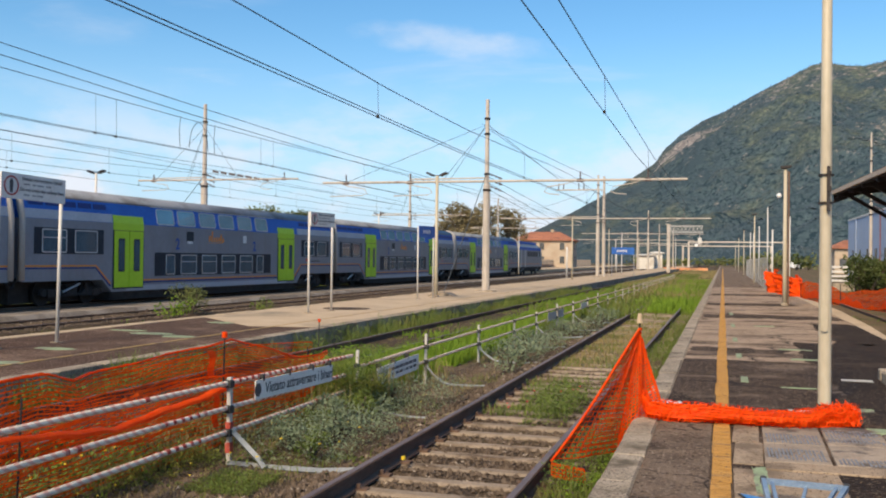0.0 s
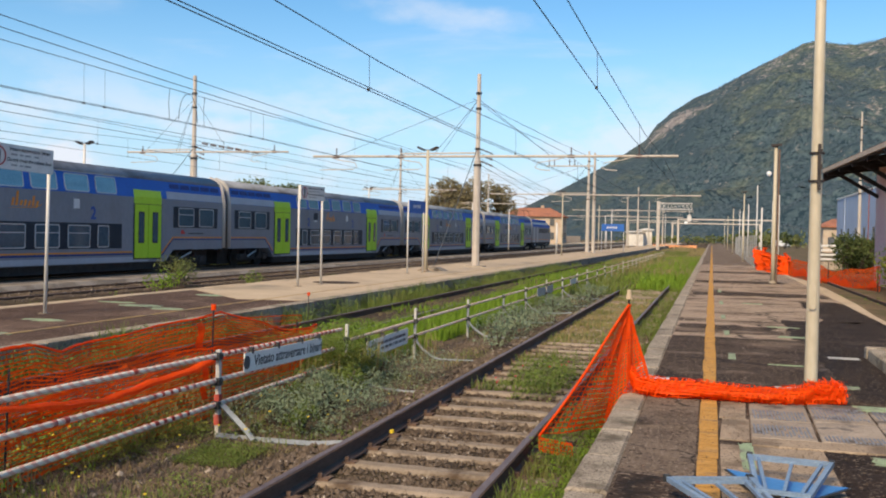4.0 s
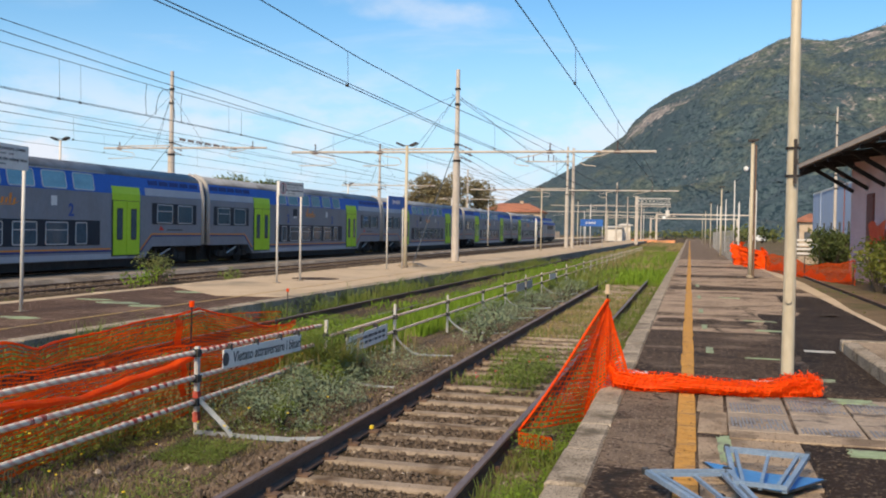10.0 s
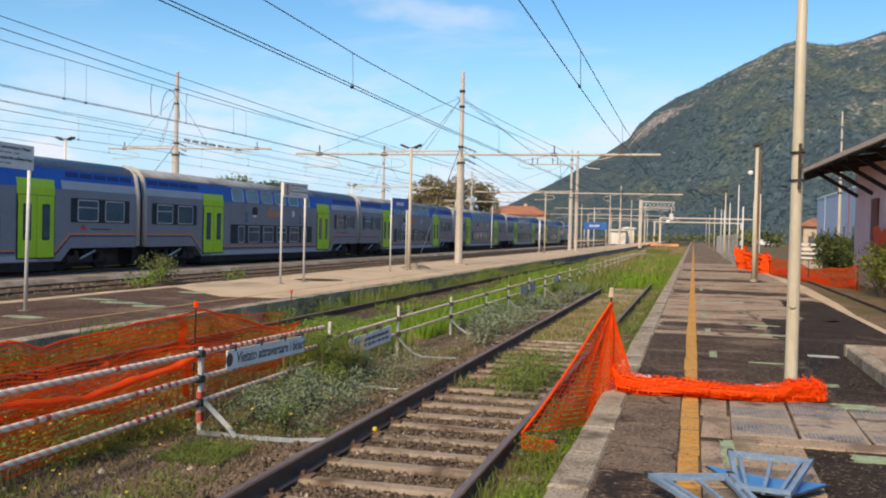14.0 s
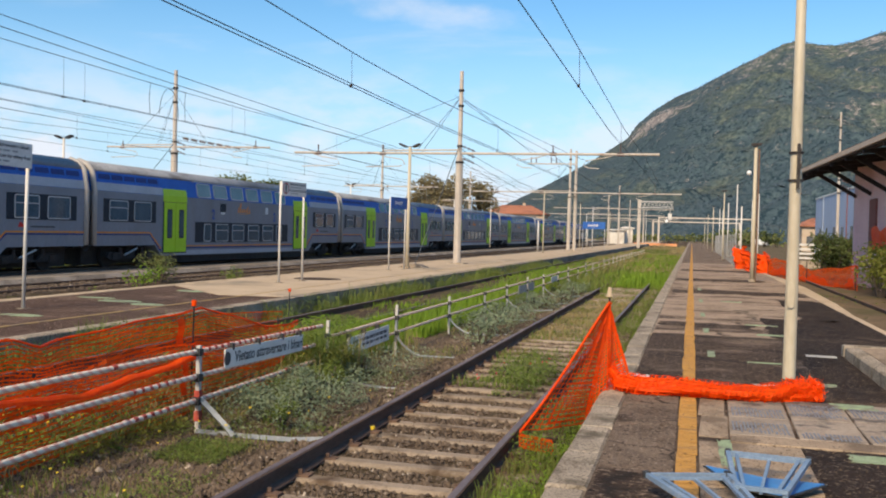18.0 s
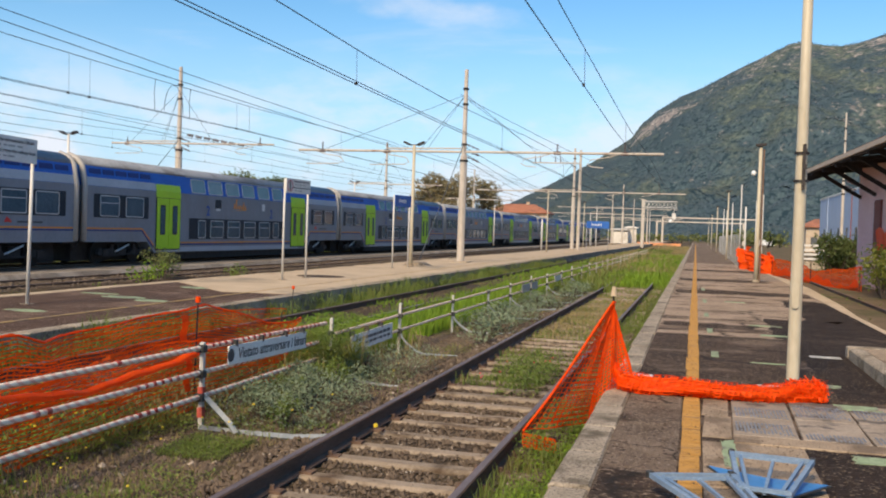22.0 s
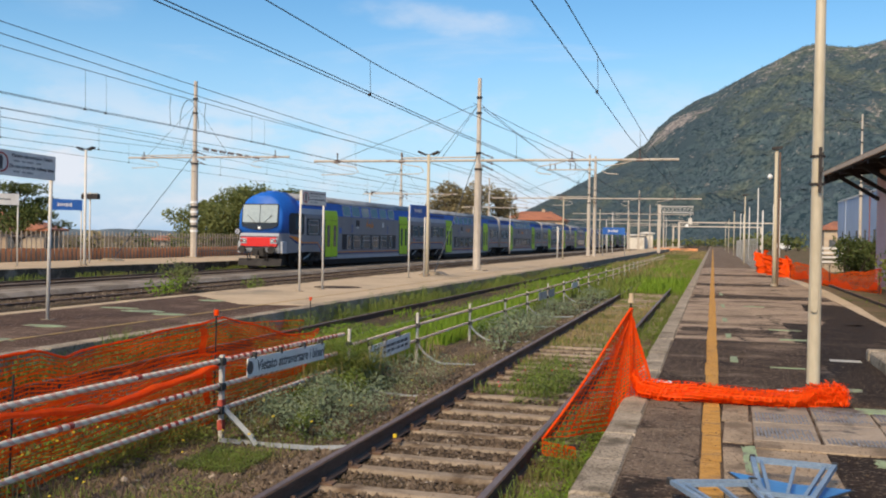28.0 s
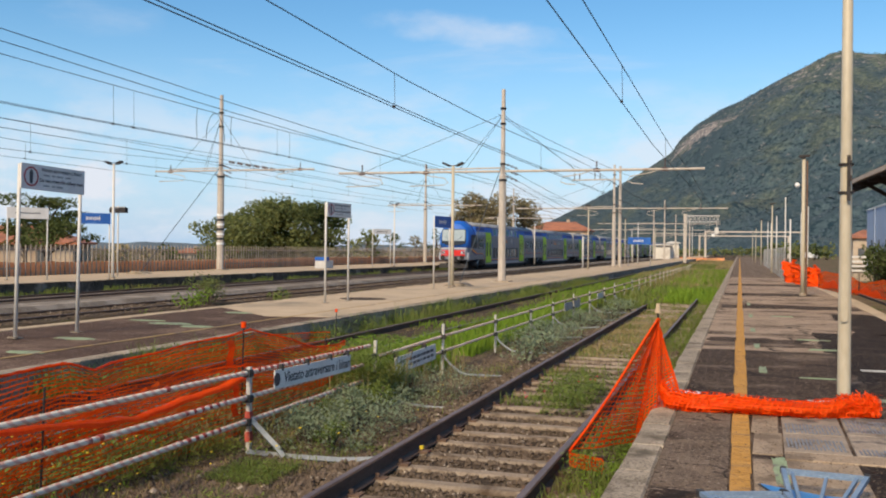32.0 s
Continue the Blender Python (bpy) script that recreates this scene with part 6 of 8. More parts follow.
def back_net(u, v):
    y = 6.0 + 6.6 * u
    zt = 0.28 + 0.2 * math.sin(u * 2.6)
    return (-5.75 + 0.06 * math.sin(8 * v + y * 2.0), y, -0.38 + (zt + 0.38) * v)


ln = thing("safety_net", "sagging orange plastic safety net on iron pickets", "safety net", pose(0, 0, 0))
part("net_panel", net_mesh(left_net, 118, 20, 0.015, 0.004, 2, 0.01, 0.55, 0.35), M["net_old"], ln)
part("net_panel", net_mesh(low_net, 104, 15, 0.015, 0.005, 3, 0.03, 0.55, 0.35), M["net_old"], ln)
part("net_panel", net_mesh(back_net, 96, 11, 0.009, 0.006, 5, 0.03), M["net_old"], ln)
part("folded_band", sheet_mesh(band_net, 60, 6), M["net"], ln)
part("top_cord", Mesh().tube([left_net(k / 60, 1.0) for k in range(61)], 0.011, 5), M["net"], ln)
part("torn_flap", sheet_mesh(lambda u, v: (-5.26 + 0.02 * math.sin(6 * u), 8.95 + 0.14 * v + 0.05 * u, 0.6 - 0.3 * u), 8, 3), M["net"], ln)
part("torn_flap", sheet_mesh(lambda u, v: (-5.2 + 0.02 * math.sin(7 * u), 8.98 + 0.12 * v, 0.12 - 0.34 * u), 8, 3), M["net"], ln)
for x, y, zt, zb in ((-5.28, 9.3, 0.74, -0.6), (-8.0, 18.0, 0.3, -0.45), (-5.2, 6.05, 0.5, -0.6), (-5.6, 12.2, 0.35, -0.5)):
    pk = thing("iron_picket", "thin rusty iron picket with a red cap", "picket", pose(x, y, GROUND), "net pickets")
    part("rod", Mesh().tube([(0.02, -0.02, -0.1), (0, 0.05, zt - GROUND)], 0.009, 6), M["dark_iron"], pk)
    if y > 9 and y < 19 and x != -5.6:
        part("cap", Mesh().tube([(0, 0.05, zt - GROUND - 0.03), (0, 0.05, zt - GROUND + 0.035)], 0.028, 10), M["net"], pk, "red plastic cap")

# the net hung from the post at the platform edge
PX, PY = -0.83, 10.13
hp = thing("iron_picket", "iron picket with a pale cap holding the net", "picket", pose(PX, PY, 0), "net pickets")
part("rod", Mesh().tube([(0, 0.0, -0.5), (0, 0, 1.0)], 0.011, 6), M["dark_iron"], hp)
part("cap", Mesh().tube([(0, 0, 0.96), (0, 0, 1.0), (0, 0, 1.06)], 0.035, 10, True, 0.02), M["pale_concrete"], hp)


def hung(u, v):
    """From the tip down: v runs from the track-side edge to the post."""
    tip = Vector((PX, PY, 0.9))
    lowl, lowm = Vector((-1.47, 8.45, -0.2)), Vector((-1.0, 9.6, -0.3))
    base = lowl.lerp(lowm, v)
    p = tip.lerp(base, u)
    p.x += 0.05 * math.sin(v * 9 + u * 3) * u * (1 - v)
    p.y += 0.05 * math.sin(v * 13) * u * (1 - v)
    return p


def hung_in(u, v):
    tip = Vector((PX, PY, 0.9))
    base = Vector((-1.0, 9.6, -0.3)).lerp(Vector((-0.62, 10.15, 0.03)), v)
    p = tip.lerp(base, u)
    p.x += 0.04 * math.sin(v * 11 + u * 4) * u * v
    return p


tri = thing("hanging_net", "bright orange net draped from a picket down to the track", "safety net", pose(0, 0, 0))
part("net_panel", net_mesh(hung, 27, 13, 0.0145, 0.001, 8, 0.0, 1.0, 0.1), M["net"], tri)
part("net_panel", net_mesh(hung_in, 30, 11, 0.019, 0.002, 9, 0.0, 1.0, 0.1), M["net"], tri)
part("net_panel", net_mesh(lambda u, v: Vector(hung(u, 0.35 + 0.65 * v)) + Vector((0.02, 0.05 + 0.02 * math.sin(9 * v), 0.0)), 25, 9, 0.015, 0.003, 18, 0.0, 1.0, 0.2), M["net"], tri)
part("net_hem", Mesh().tube([hung(k / 20, 0) for k in range(21)], 0.014, 5), M["net"], tri)
part("net_end", net_mesh(lambda u, v: (-1.46 + 0.32 * u, 8.46 - 0.16 * u - 0.03 * v, -0.33 + 0.11 * v), 9, 3, 0.016, 0.0, 4), M["net"], tri)
ROLL = [(-0.83, 10.13, 0.38), (-0.8, 10.1, 0.2), (-0.7, 9.98, 0.1), (-0.45, 9.82, 0.085), (-0.1, 9.82, 0.09), (0.25, 9.78, 0.085), (0.55, 9.78, 0.075), (0.8, 9.86, 0.075), (0.98, 9.98, 0.1), (1.18, 10.08, 0.095), (1.27, 10.12, 0.085)]


def roll_surf(u, v, grow=1.0):
    k = u * (len(ROLL) - 1)
    i = min(int(k), len(ROLL) - 2)
    c = Vector(ROLL[i]).lerp(Vector(ROLL[i + 1]), k - i)
    a = 2 * math.pi * v
    r = grow * (0.1 + 0.016 * math.sin(9 * u + 3 * a) + 0.012 * math.sin(13 * u - 2 * a) + 0.012 * math.sin(7 * u + 2) + 0.006 * math.sin(41 * u + 5 * a))
    if u < 0.2:
        r *= 0.4 + 3 * u
    return (c.x + 0.35 * r * math.cos(a) * math.sin(5 * u), c.y + r * 1.25 * math.cos(a), max(0.012, c.z + r * 0.95 * math.sin(a)))


roll = thing("rolled_net", "bundle of bright orange net lying across the platform", "safety net", pose(0, 0, 0))
part("net_core", Mesh().loft([[roll_surf(u / 60, v / 12, 0.8) for v in range(12)] for u in range(61)]), M["net_old"], roll)
part("outer_net", net_mesh(lambda u, v: roll_surf(u + 0.012 * math.sin(6.28 * v), v, 1.06), 58, 20, 0.0125, 0.007, 6, 0.06, 1.0, 0.5), M["net"], roll)
frr = Mesh()
for k in range(260):
    u = rng.random() if k < 60 else 0.8 + 0.2 * rng.random()
    p = Vector(roll_surf(u, rng.uniform(0.0, 0.55), 1.0))
    q = p + Vector((rng.uniform(-0.07, 0.07), rng.uniform(-0.04, 0.04), rng.uniform(0.0, 0.05)))
    s = Vector((0.003, 0, 0.002))
    frr.add([p - s, p + s, q + s, q - s], [(0, 1, 2, 3)])
tagged(part("loose_strand", frr, M["net"], roll), kind="stuff")
part("tape_tangle", Mesh().tube([(-0.5 + 0.08 * math.cos(t), 10.62 + 0.16 * math.sin(t) + 0.004 * t, 0.05 + 0.01 * math.sin(3 * t)) for t in (0.45 * k for k in range(40))], 0.011, 5), M["plate_white"], roll, "tangle of white tape")

# nets and mesh fence on the far right of the platform
fr = thing("barrier_net", "bright orange net wrapped round posts at the platform end", "safety net", pose(0, 0, 0))
part("net_roll", sheet_mesh(lambda u, v: (2.3 + 1.2 * u + 0.16 * math.sin(19 * u + 4 * v) + 0.1 * math.sin(41 * u) + 0.06 * math.sin(83 * u + 9 * v) + 0.05 * math.sin(26 * v + 5 * u), 55.0 - 8.0 * u + 0.3 * math.sin(25 * u + 5 * v), -0.05 + (1.12 - 0.3 * u * u + 0.1 * math.sin(9 * u) + 0.07 * math.sin(31 * u)) * v + 0.05 * math.sin(37 * u + 6 * v) + 0.025 * math.sin(97 * u + 21 * v)), 110, 16), M["net"], fr)
part("net_panel", net_mesh(lambda u, v: (3.5 + 2.2 * u, 47.0 - 11.0 * u + 0.2 * math.sin(14 * u), -0.25 + (0.82 + 0.14 * math.sin(8 * u)) * v + 0.05 * math.sin(20 * u)), 90, 12, 0.04, 0.02, 12), M["net_old"], fr)
part("net_fold", sheet_mesh(lambda u, v: (3.6 + 2.0 * u, 46.3 - 10.0 * u, -0.05 + 0.1 * math.sin(7 * u) + (0.2 + 0.14 * math.sin(13 * u) + 0.06 * math.sin(47 * u)) * v), 80, 4), M["net"], fr)
part("net_hung", sheet_mesh(lambda u, v: (6.32 + 0.03 * math.sin(9 * u + 5 * v), 37.3 - 2.9 * u, 1.25 + (0.85 + 0.1 * math.sin(8 * u)) * v), 16, 8), M["net"], fr)
for x, y in ((2.35, 55), (3.5, 47), (4.6, 41.5), (5.65, 36.2)):
    part("stake", Mesh().tube([(x, y, -0.4), (x, y, 0.75)], 0.02, 6), M["dark_iron"], fr)
mf = thing("mesh_fence", "grey wire mesh fence along the platform back", "fence", pose(0, 0, 0))
part("mesh", net_mesh(lambda u, v: (2.45 + 0.3 * u, 57 + 63 * u, 0.05 + 1.75 * v), 126, 12, 0.016, 0.0, 1), M["mesh_grey"], mf)
for k in range(22):
    part("fence_post", Mesh().tube([(2.45 + 0.3 * k / 21, 57 + 3 * k, 0), (2.45 + 0.3 * k / 21, 57 + 3 * k, 1.9)], 0.03, 6), M["mesh_grey"], mf)

# ---- signs on posts ----
def post_sign(x, y, w, h, z1, turn, kind, lean=0.0):
    m = pose(x, y, 0, 0, 0, turn) @ pose(0, 0, 0, 0, lean)
    s = thing("station_sign" if kind == "blue" else "warning_sign", {"blue": "blue station name sign on grey posts", "warn": "white track warning sign on two grey posts", "small": "small grey notice on two posts"}[kind], "sign", m, "platform signs")
    posts = (-w / 2 + 0.03, w / 2 - 0.03)
    for px in posts:
        part("post", Mesh().tube([(px, 0.04, -0.02), (px, 0.04, z1 - 0.02)], 0.032, 8), M["pole_grey"], s, smooth=True)
        part("foot_plate", Mesh().box(px - 0.09, px + 0.09, -0.05, 0.13, 0, 0.02), M["concrete"], s)
    panel = part("panel", shift(Mesh().prism(rounded(w, h, 0.02, 2), 0, 0.025, "z"), Matrix.Translation((0, 0, z1 - h / 2)) @ pose(0, 0, 0, 90)), M["sign_blue"] if kind == "blue" else M["sign_white"], s)
    fm = Matrix.Translation((0, -0.0275, z1 - h / 2)) @ pose(0, 0, 0, 90)
    if kind == "warn":
        part("red_ring", shift(ring_frame(h * 0.78, h * 0.78, h * 0.38, 0.03, 0.003, Matrix.Identity(4)), fm @ Matrix.Translation((-w / 2 + h * 0.52, 0, 0))), M["sign_red"], panel)
        part("pictogram", slab([(-0.03, -0.12), (0.03, -0.12), (0.045, 0.06), (0.02, 0.12), (-0.02, 0.12), (-0.045, 0.06)], 0.003, fm @ Matrix.Translation((-w / 2 + h * 0.52, 0, 0))), M["sign_text"], panel)
        for k, (tx, sz) in enumerate((("Vietato attraversare i binari", 0.072), ("", 0.05), ("Do not cross the railway lines", 0.072), ("", 0.05))):
            zz = h * (0.32 - 0.21 * k)
            if tx:
                part("lettering", text_mesh(tx, sz * w / 1.25, M["sign_text"]), None, panel, at=fm @ Matrix.Translation((h * 0.42, zz, 0.002)))
            else:
                for j, (ox, ww) in enumerate(((-0.24, 0.1), (-0.13, 0.06), (-0.03, 0.11), (0.1, 0.09))[: 4 if k == 1 else 3]):
                    part("print_bar", slab(rect(ww * w * 0.9, 0.026), 0.002, fm @ Matrix.Translation((h * 0.42 + ox * w, zz, 0))), M["mesh_grey"], panel)
    elif kind == "blue":
        for k in range(7):
            part("name_bar", slab(rect(w * 0.045, h * (0.34 if k in (0, 4, 6) else 0.24)), 0.002, fm @ Matrix.Translation((w * (0.065 * k - 0.24), 0, 0))), M["plate_white"], panel)
    else:
        part("print_line", slab(rect(0.6 * w, 0.04), 0.002, fm), M["sign_text"], panel)
    return s


post_sign(-11.68, 13.87, 1.56, 0.44, 2.99, 88.0, "warn", 1.2)
post_sign(-11.3, 25.63, 1.45, 0.42, 2.92, 85.0, "warn")
post_sign(-11.4, 36.2, 1.5, 0.46, 2.9, 82.0, "blue")
post_sign(-9.9, 99.0, 2.3, 0.72, 2.95, 8.0, "blue")
post_sign(-28.95, 37.45, 1.45, 0.5, 3.1, 50.0, "blue")
post_sign(-30.4, 34.75, 1.75, 0.5, 3.25, 55.0, "small")
post_sign(-29.0, 75.0, 2.0, 0.45, 3.2, 60.0, "small")
bin_ = thing("platform_cabinet", "small grey and blue equipment cabinet on the far platform", "cabinet", pose(-30.4, 66.4, 0))
part("body", Mesh().box(-0.4, 0.4, -0.8, 0.8, 0, 0.6, ch=0.05), M["pole_grey"], bin_)
part("lid", Mesh().box(-0.42, 0.42, -0.82, 0.0, 0.6, 0.85, ch=0.05), M["sign_blue"], bin_)
spk = thing("loudspeaker_post", "slim grey post with two small boxes on an arm", "post", pose(-30.05, 40.7, 0))
part("shaft", Mesh().tube([(0, 0, -0.02), (0, 0, 3.6)], 0.04, 10), M["pole_grey"], spk, smooth=True)
part("arm", Mesh().box(-0.45, 0.45, -0.03, 0.03, 3.5, 3.55), M["mesh_grey"], spk)
for q in (-0.3, 0.05, 0.36):
    part("speaker_box", Mesh().box(q - 0.14, q + 0.14, -0.12, 0.12, 3.24, 3.5, ch=0.03), M["dark_iron"], spk)

# ---- heap of blue-grey steel frames on the platform ----
def bar(mesh, a, b, w=0.022):
    a, b = Vector(a), Vector(b)
    d = (b - a).normalized()
    s = d.cross(Vector((0, 0, 1))).normalized() * w
    t = s.cross(d).normalized() * w
    vs = [p + i * s + j * t for p in (a, b) for i, j in ((-1, -1), (1, -1), (1, 1), (-1, 1))]
    mesh.add(vs, [(0, 1, 2, 3)[::-1], (4, 5, 6, 7)] + [(i, (i + 1) % 4, 4 + (i + 1) % 4, 4 + i) for i in range(4)])


def trestle(at, label, plate=()):
    """A folded trestle: two splayed double legs, rails, a strut and at times a blue plate (world x, y at z 0.07)."""
    f = thing("steel_trestle", label, "trestle", at, "heap of trestles")
    for s in (-1, 1):
        leg, inner = Mesh(), Mesh()
        bar(leg, (s * 0.135, 0, 0.0), (s * 0.26, 0.92, 0.02), 0.015)
        bar(inner, (s * 0.095, 0.04, 0.005), (s * 0.2, 0.86, 0.02), 0.011)
        part("leg", leg, M["frame_steel"], f)
        part("inner_leg", inner, M["frame_steel"], f)
        part("foot_cap", Mesh().box(s * 0.26 - 0.02, s * 0.26 + 0.02, 0.905, 0.95, 0.0, 0.042, ch=0.006), M["clamp"], f)
    for y, w, q in ((0.0, 0.15, 0.013), (0.83, 0.235, 0.009), (0.92, 0.275, 0.011)):
        r_ = Mesh()
        bar(r_, (-w, y, 0.02), (w, y, 0.02), q)
        part("cross_rail", r_, M["frame_steel"], f)
    mid = Mesh()
    bar(mid, (0, 0, 0.0), (0.015, 0.86, 0.012), 0.01)
    part("strut", mid, M["frame_steel"], f)
    if plate:
        inv = at.inverted()
        c_ = Vector((sum(p[0] for p in plate) / len(plate), sum(p[1] for p in plate) / len(plate), 0))
        for key, grow, z0, z1, nm in (("clamp", 1.02, 0.055, 0.064, "plate_rim"), ("frame_blue", 0.965, 0.06, 0.069, "blue_plate")):
            o = [c_ + (Vector((px, py, 0)) - c_) * grow for px, py in plate]
            part(nm, shift(Mesh().prism([(q.x, q.y) for q in o], z0, z1, "z"), inv), M[key], f)
    return f


trestle(pose(0.43, 5.81, 0.125, 0, 0, -6.6), "grey steel trestle with a blue plate on the heap", ((0.12, 6.64), (0.3, 6.12), (0.59, 6.0), (0.87, 6.4), (0.5, 6.44)))
trestle(pose(0.33, 5.165, 0.12, 0, 0, 20), "grey steel trestle lying on the platform", ((-0.12, 5.62), (0.1, 5.1), (0.5, 5.3), (0.3, 5.62)))
trestle(pose(0.1, 4.75, 0.05, 0, 2, -22), "grey steel trestle under the heap")
trestle(pose(0.15, 4.7, 0.02, 0, 0, 40), "grey steel trestle at the bottom of the heap")

# ---- raised kerbed block beside the platform ----
blk = thing("raised_platform", "low raised concrete platform block with pale kerb", "platform", pose(0, 0, 0), kind="structure")
part("core", Mesh().box(2.28, 5.2, 4.0, 14.1, -0.1, 0.15), M["slab_tan"], blk)
yk = 4.0
while yk < 14.0:
    part("kerb_stone", Mesh().box(2.08, 2.276, yk, min(yk + 0.98, 14.12), -0.1, 0.165 + rng.uniform(-0.006, 0.006), ch=0.02), M["concrete"], blk)
    yk += 1.0
xk = 2.08
while xk < 5.0:
    part("kerb_stone", Mesh().box(xk, xk + 0.98, 14.105, 14.3, -0.1, 0.165 + rng.uniform(-0.006, 0.006), ch=0.02), M["concrete"], blk)
    xk += 1.0

# ---- buildings beside and beyond the station ----
shed = thing("goods_shed", "faded pink goods shed with a dark overhanging roof", "building", pose(6.4, 42.0, 0, 0, 0, 2.6))
# local: y runs back towards the camera as negative, x away from the tracks
part("wall", Mesh().box(0, 9, -18, 0, -0.5, 4.9), M["pink"], shed)
roof_o = [(-1.95, 4.42), (4.5, 6.9), (10.9, 4.42), (10.9, 4.56), (4.5, 7.06), (-1.95, 4.56)]
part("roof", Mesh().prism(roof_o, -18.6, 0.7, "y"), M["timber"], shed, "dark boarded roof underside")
part("roof_tiles", Mesh().prism([(-2.0, 4.56), (4.5, 7.07), (11.0, 4.56), (11.0, 4.64), (4.5, 7.16), (-2.0, 4.64)], -18.7, 0.8, "y"), M["tile"], shed)
part("fascia", Mesh().box(-2.02, -1.955, -18.7, 0.8, 4.47, 4.62), M["roof_brown"], shed, "pale eaves board with sunlight put into its colour")
part("end_board", Mesh().prism([(-1.95, 4.1), (-0.2, 4.75), (-0.2, 5.1), (-1.95, 4.42)], 0.6, 0.68, "y"), M["timber"], shed)
for k in range(7):
    y = -0.4 - 2.6 * k
    br_ = Mesh()
    bar(br_, (0.0, y, 3.45), (-1.55, y, 4.38), 0.07)
    part("roof_strut", br_, M["timber"], shed)
    b2 = Mesh()
    bar(b2, (0.0, y, 4.6), (-1.95, y, 4.36), 0.07)
    part("rafter", b2, M["timber"], shed)
for y in (-3.6, -9.0, -14.4):
    w_ = part("shutter", Mesh().box(-0.05, 0.05, y - 0.55, y + 0.55, 1.25, 3.25), M["shutter"], shed)
    for k in range(10):
        part("slat", Mesh().box(-0.07, -0.045, y - 0.5, y + 0.5, 1.3 + 0.195 * k, 1.43 + 0.195 * k), M["shutter"], w_)
blue = thing("warehouse", "pale blue clad warehouse with small dark windows", "building", pose(10.7, 60, 0))
part("wall", Mesh().box(0, 14, 0, 31, -0.5, 5.3), M["blue_wall"], blue)
part("parapet", Mesh().box(-0.06, 14.06, -0.06, 31.06, 5.3, 5.45), M["pole_grey"], blue)
for k in range(7):
    part("window", Mesh().box(-0.04, 0.05, 2.0 + 4.2 * k, 2.7 + 4.2 * k, 1.7, 2.7), M["dark_window"], blue)
    part("downpipe", Mesh().tube([(-0.06, 4.4 + 4.2 * k, 0), (-0.06, 4.4 + 4.2 * k, 5.3)], 0.035, 6), M["shutter" if k == 2 else "blue_wall"], blue) if k in (2, 5) else None
part("red_base", Mesh().box(-0.05, 0.02, 0, 31, 1.2, 1.7), M["shutter"], blue)


def house(x, y, turn, w, d, h, rise, wall, label, chimney=True, cover="tile"):
    z0 = 0.0
    if h < 2.5:
        z0, h = h - 2.9, 2.9
    hs = thing("house", label, "house", pose(x, y, z0, 0, 0, turn))
    part("wall", Mesh().box(-w / 2, w / 2, -d / 2, d / 2, -0.6, h), M[wall], hs)
    o = 0.5
    rf = Mesh().add([(-w / 2 - o, -d / 2 - o, h), (w / 2 + o, -d / 2 - o, h), (w / 2 + o, d / 2 + o, h), (-w / 2 - o, d / 2 + o, h), (-w / 4, 0, h + rise), (w / 4, 0, h + rise), (-w / 2 - o, -d / 2 - o, h - 0.15), (w / 2 + o, -d / 2 - o, h - 0.15), (w / 2 + o, d / 2 + o, h - 0.15), (-w / 2 - o, d / 2 + o, h - 0.15)],
                   [(0, 1, 5, 4), (1, 2, 5), (2, 3, 4, 5), (3, 0, 4), (6, 7, 1, 0), (7, 8, 2, 1), (8, 9, 3, 2), (9, 6, 0, 3), (9, 8, 7, 6)])
    roof = part("roof", rf, M[cover], hs, "red clay tile roof" if cover == "tile" else "flat pale roof")
    if chimney:
        part("chimney", Mesh().box(w * 0.1, w * 0.1 + 0.7, -0.4, 0.3, h + rise * 0.4, h + rise + 0.5), M[wall], roof)
    for fl in range(max(1, int(h // 2.9)) if cover == "tile" else 0):
        for k in range(3):
            for face in (-1, 1):
                wx = -w / 2 + w * (k + 0.5) / 3
                wn_ = part("window", Mesh().box(wx - 0.5, wx + 0.5, face * d / 2 - 0.05, face * d / 2 + 0.05, 0.9 + 2.9 * fl, 2.3 + 2.9 * fl), M["house_window"], hs)
                part("sill", Mesh().box(wx - 0.6, wx + 0.6, face * d / 2 - 0.12, face * d / 2 + 0.12, 0.78 + 2.9 * fl, 0.88 + 2.9 * fl), M["concrete"], wn_)
            part("window", Mesh().box(w / 2 - 0.05, w / 2 + 0.05, -d / 2 + d * (k + 0.5) / 3 - 0.45, -d / 2 + d * (k + 0.5) / 3 + 0.45, 0.9 + 2.9 * fl, 2.3 + 2.9 * fl), M["house_window"], hs)
    return hs


house(-37.6, 206, 4, 13, 12, 5.8, 1.9, "cream", "two-storey cream house with a red tile roof")
house(-17.2, 224, 5, 3.6, 6, 2.95, 0.2, "white_wall", "small white trackside building with a low roof", False, "white_wall")
house(-14.9, 228, 5, 2.4, 5, 3.5, 0.3, "white_wall", "small white trackside building with a low roof", False, "white_wall")
house(-55, 60, 30, 12, 9, 1.75, 1.3, "cream", "low house with a red tile roof behind the fence")
house(-70, 128, 10, 5, 4.5, 0.5, 1.1, "cream", "distant house with a red roof on the plain")
house(20.6, 165, 0, 7.4, 9, 4.0, 1.3, "cream", "cream house with a red tile roof below the mountain")
house(-150, 260, 20, 8, 6, -0.1, 1.0, "cream", "distant house on the plain")
house(-120, 190, 40, 6, 5, 0.1, 0.9, "cream", "distant house on the plain")
wallb = thing("boundary_wall", "low pale concrete boundary wall with rails", "wall", pose(8.75, 63, 0))
part("panel", Mesh().box(-2.5, 0.8, 0, 0.2, -0.3, 0.35), M["concrete"], wallb)
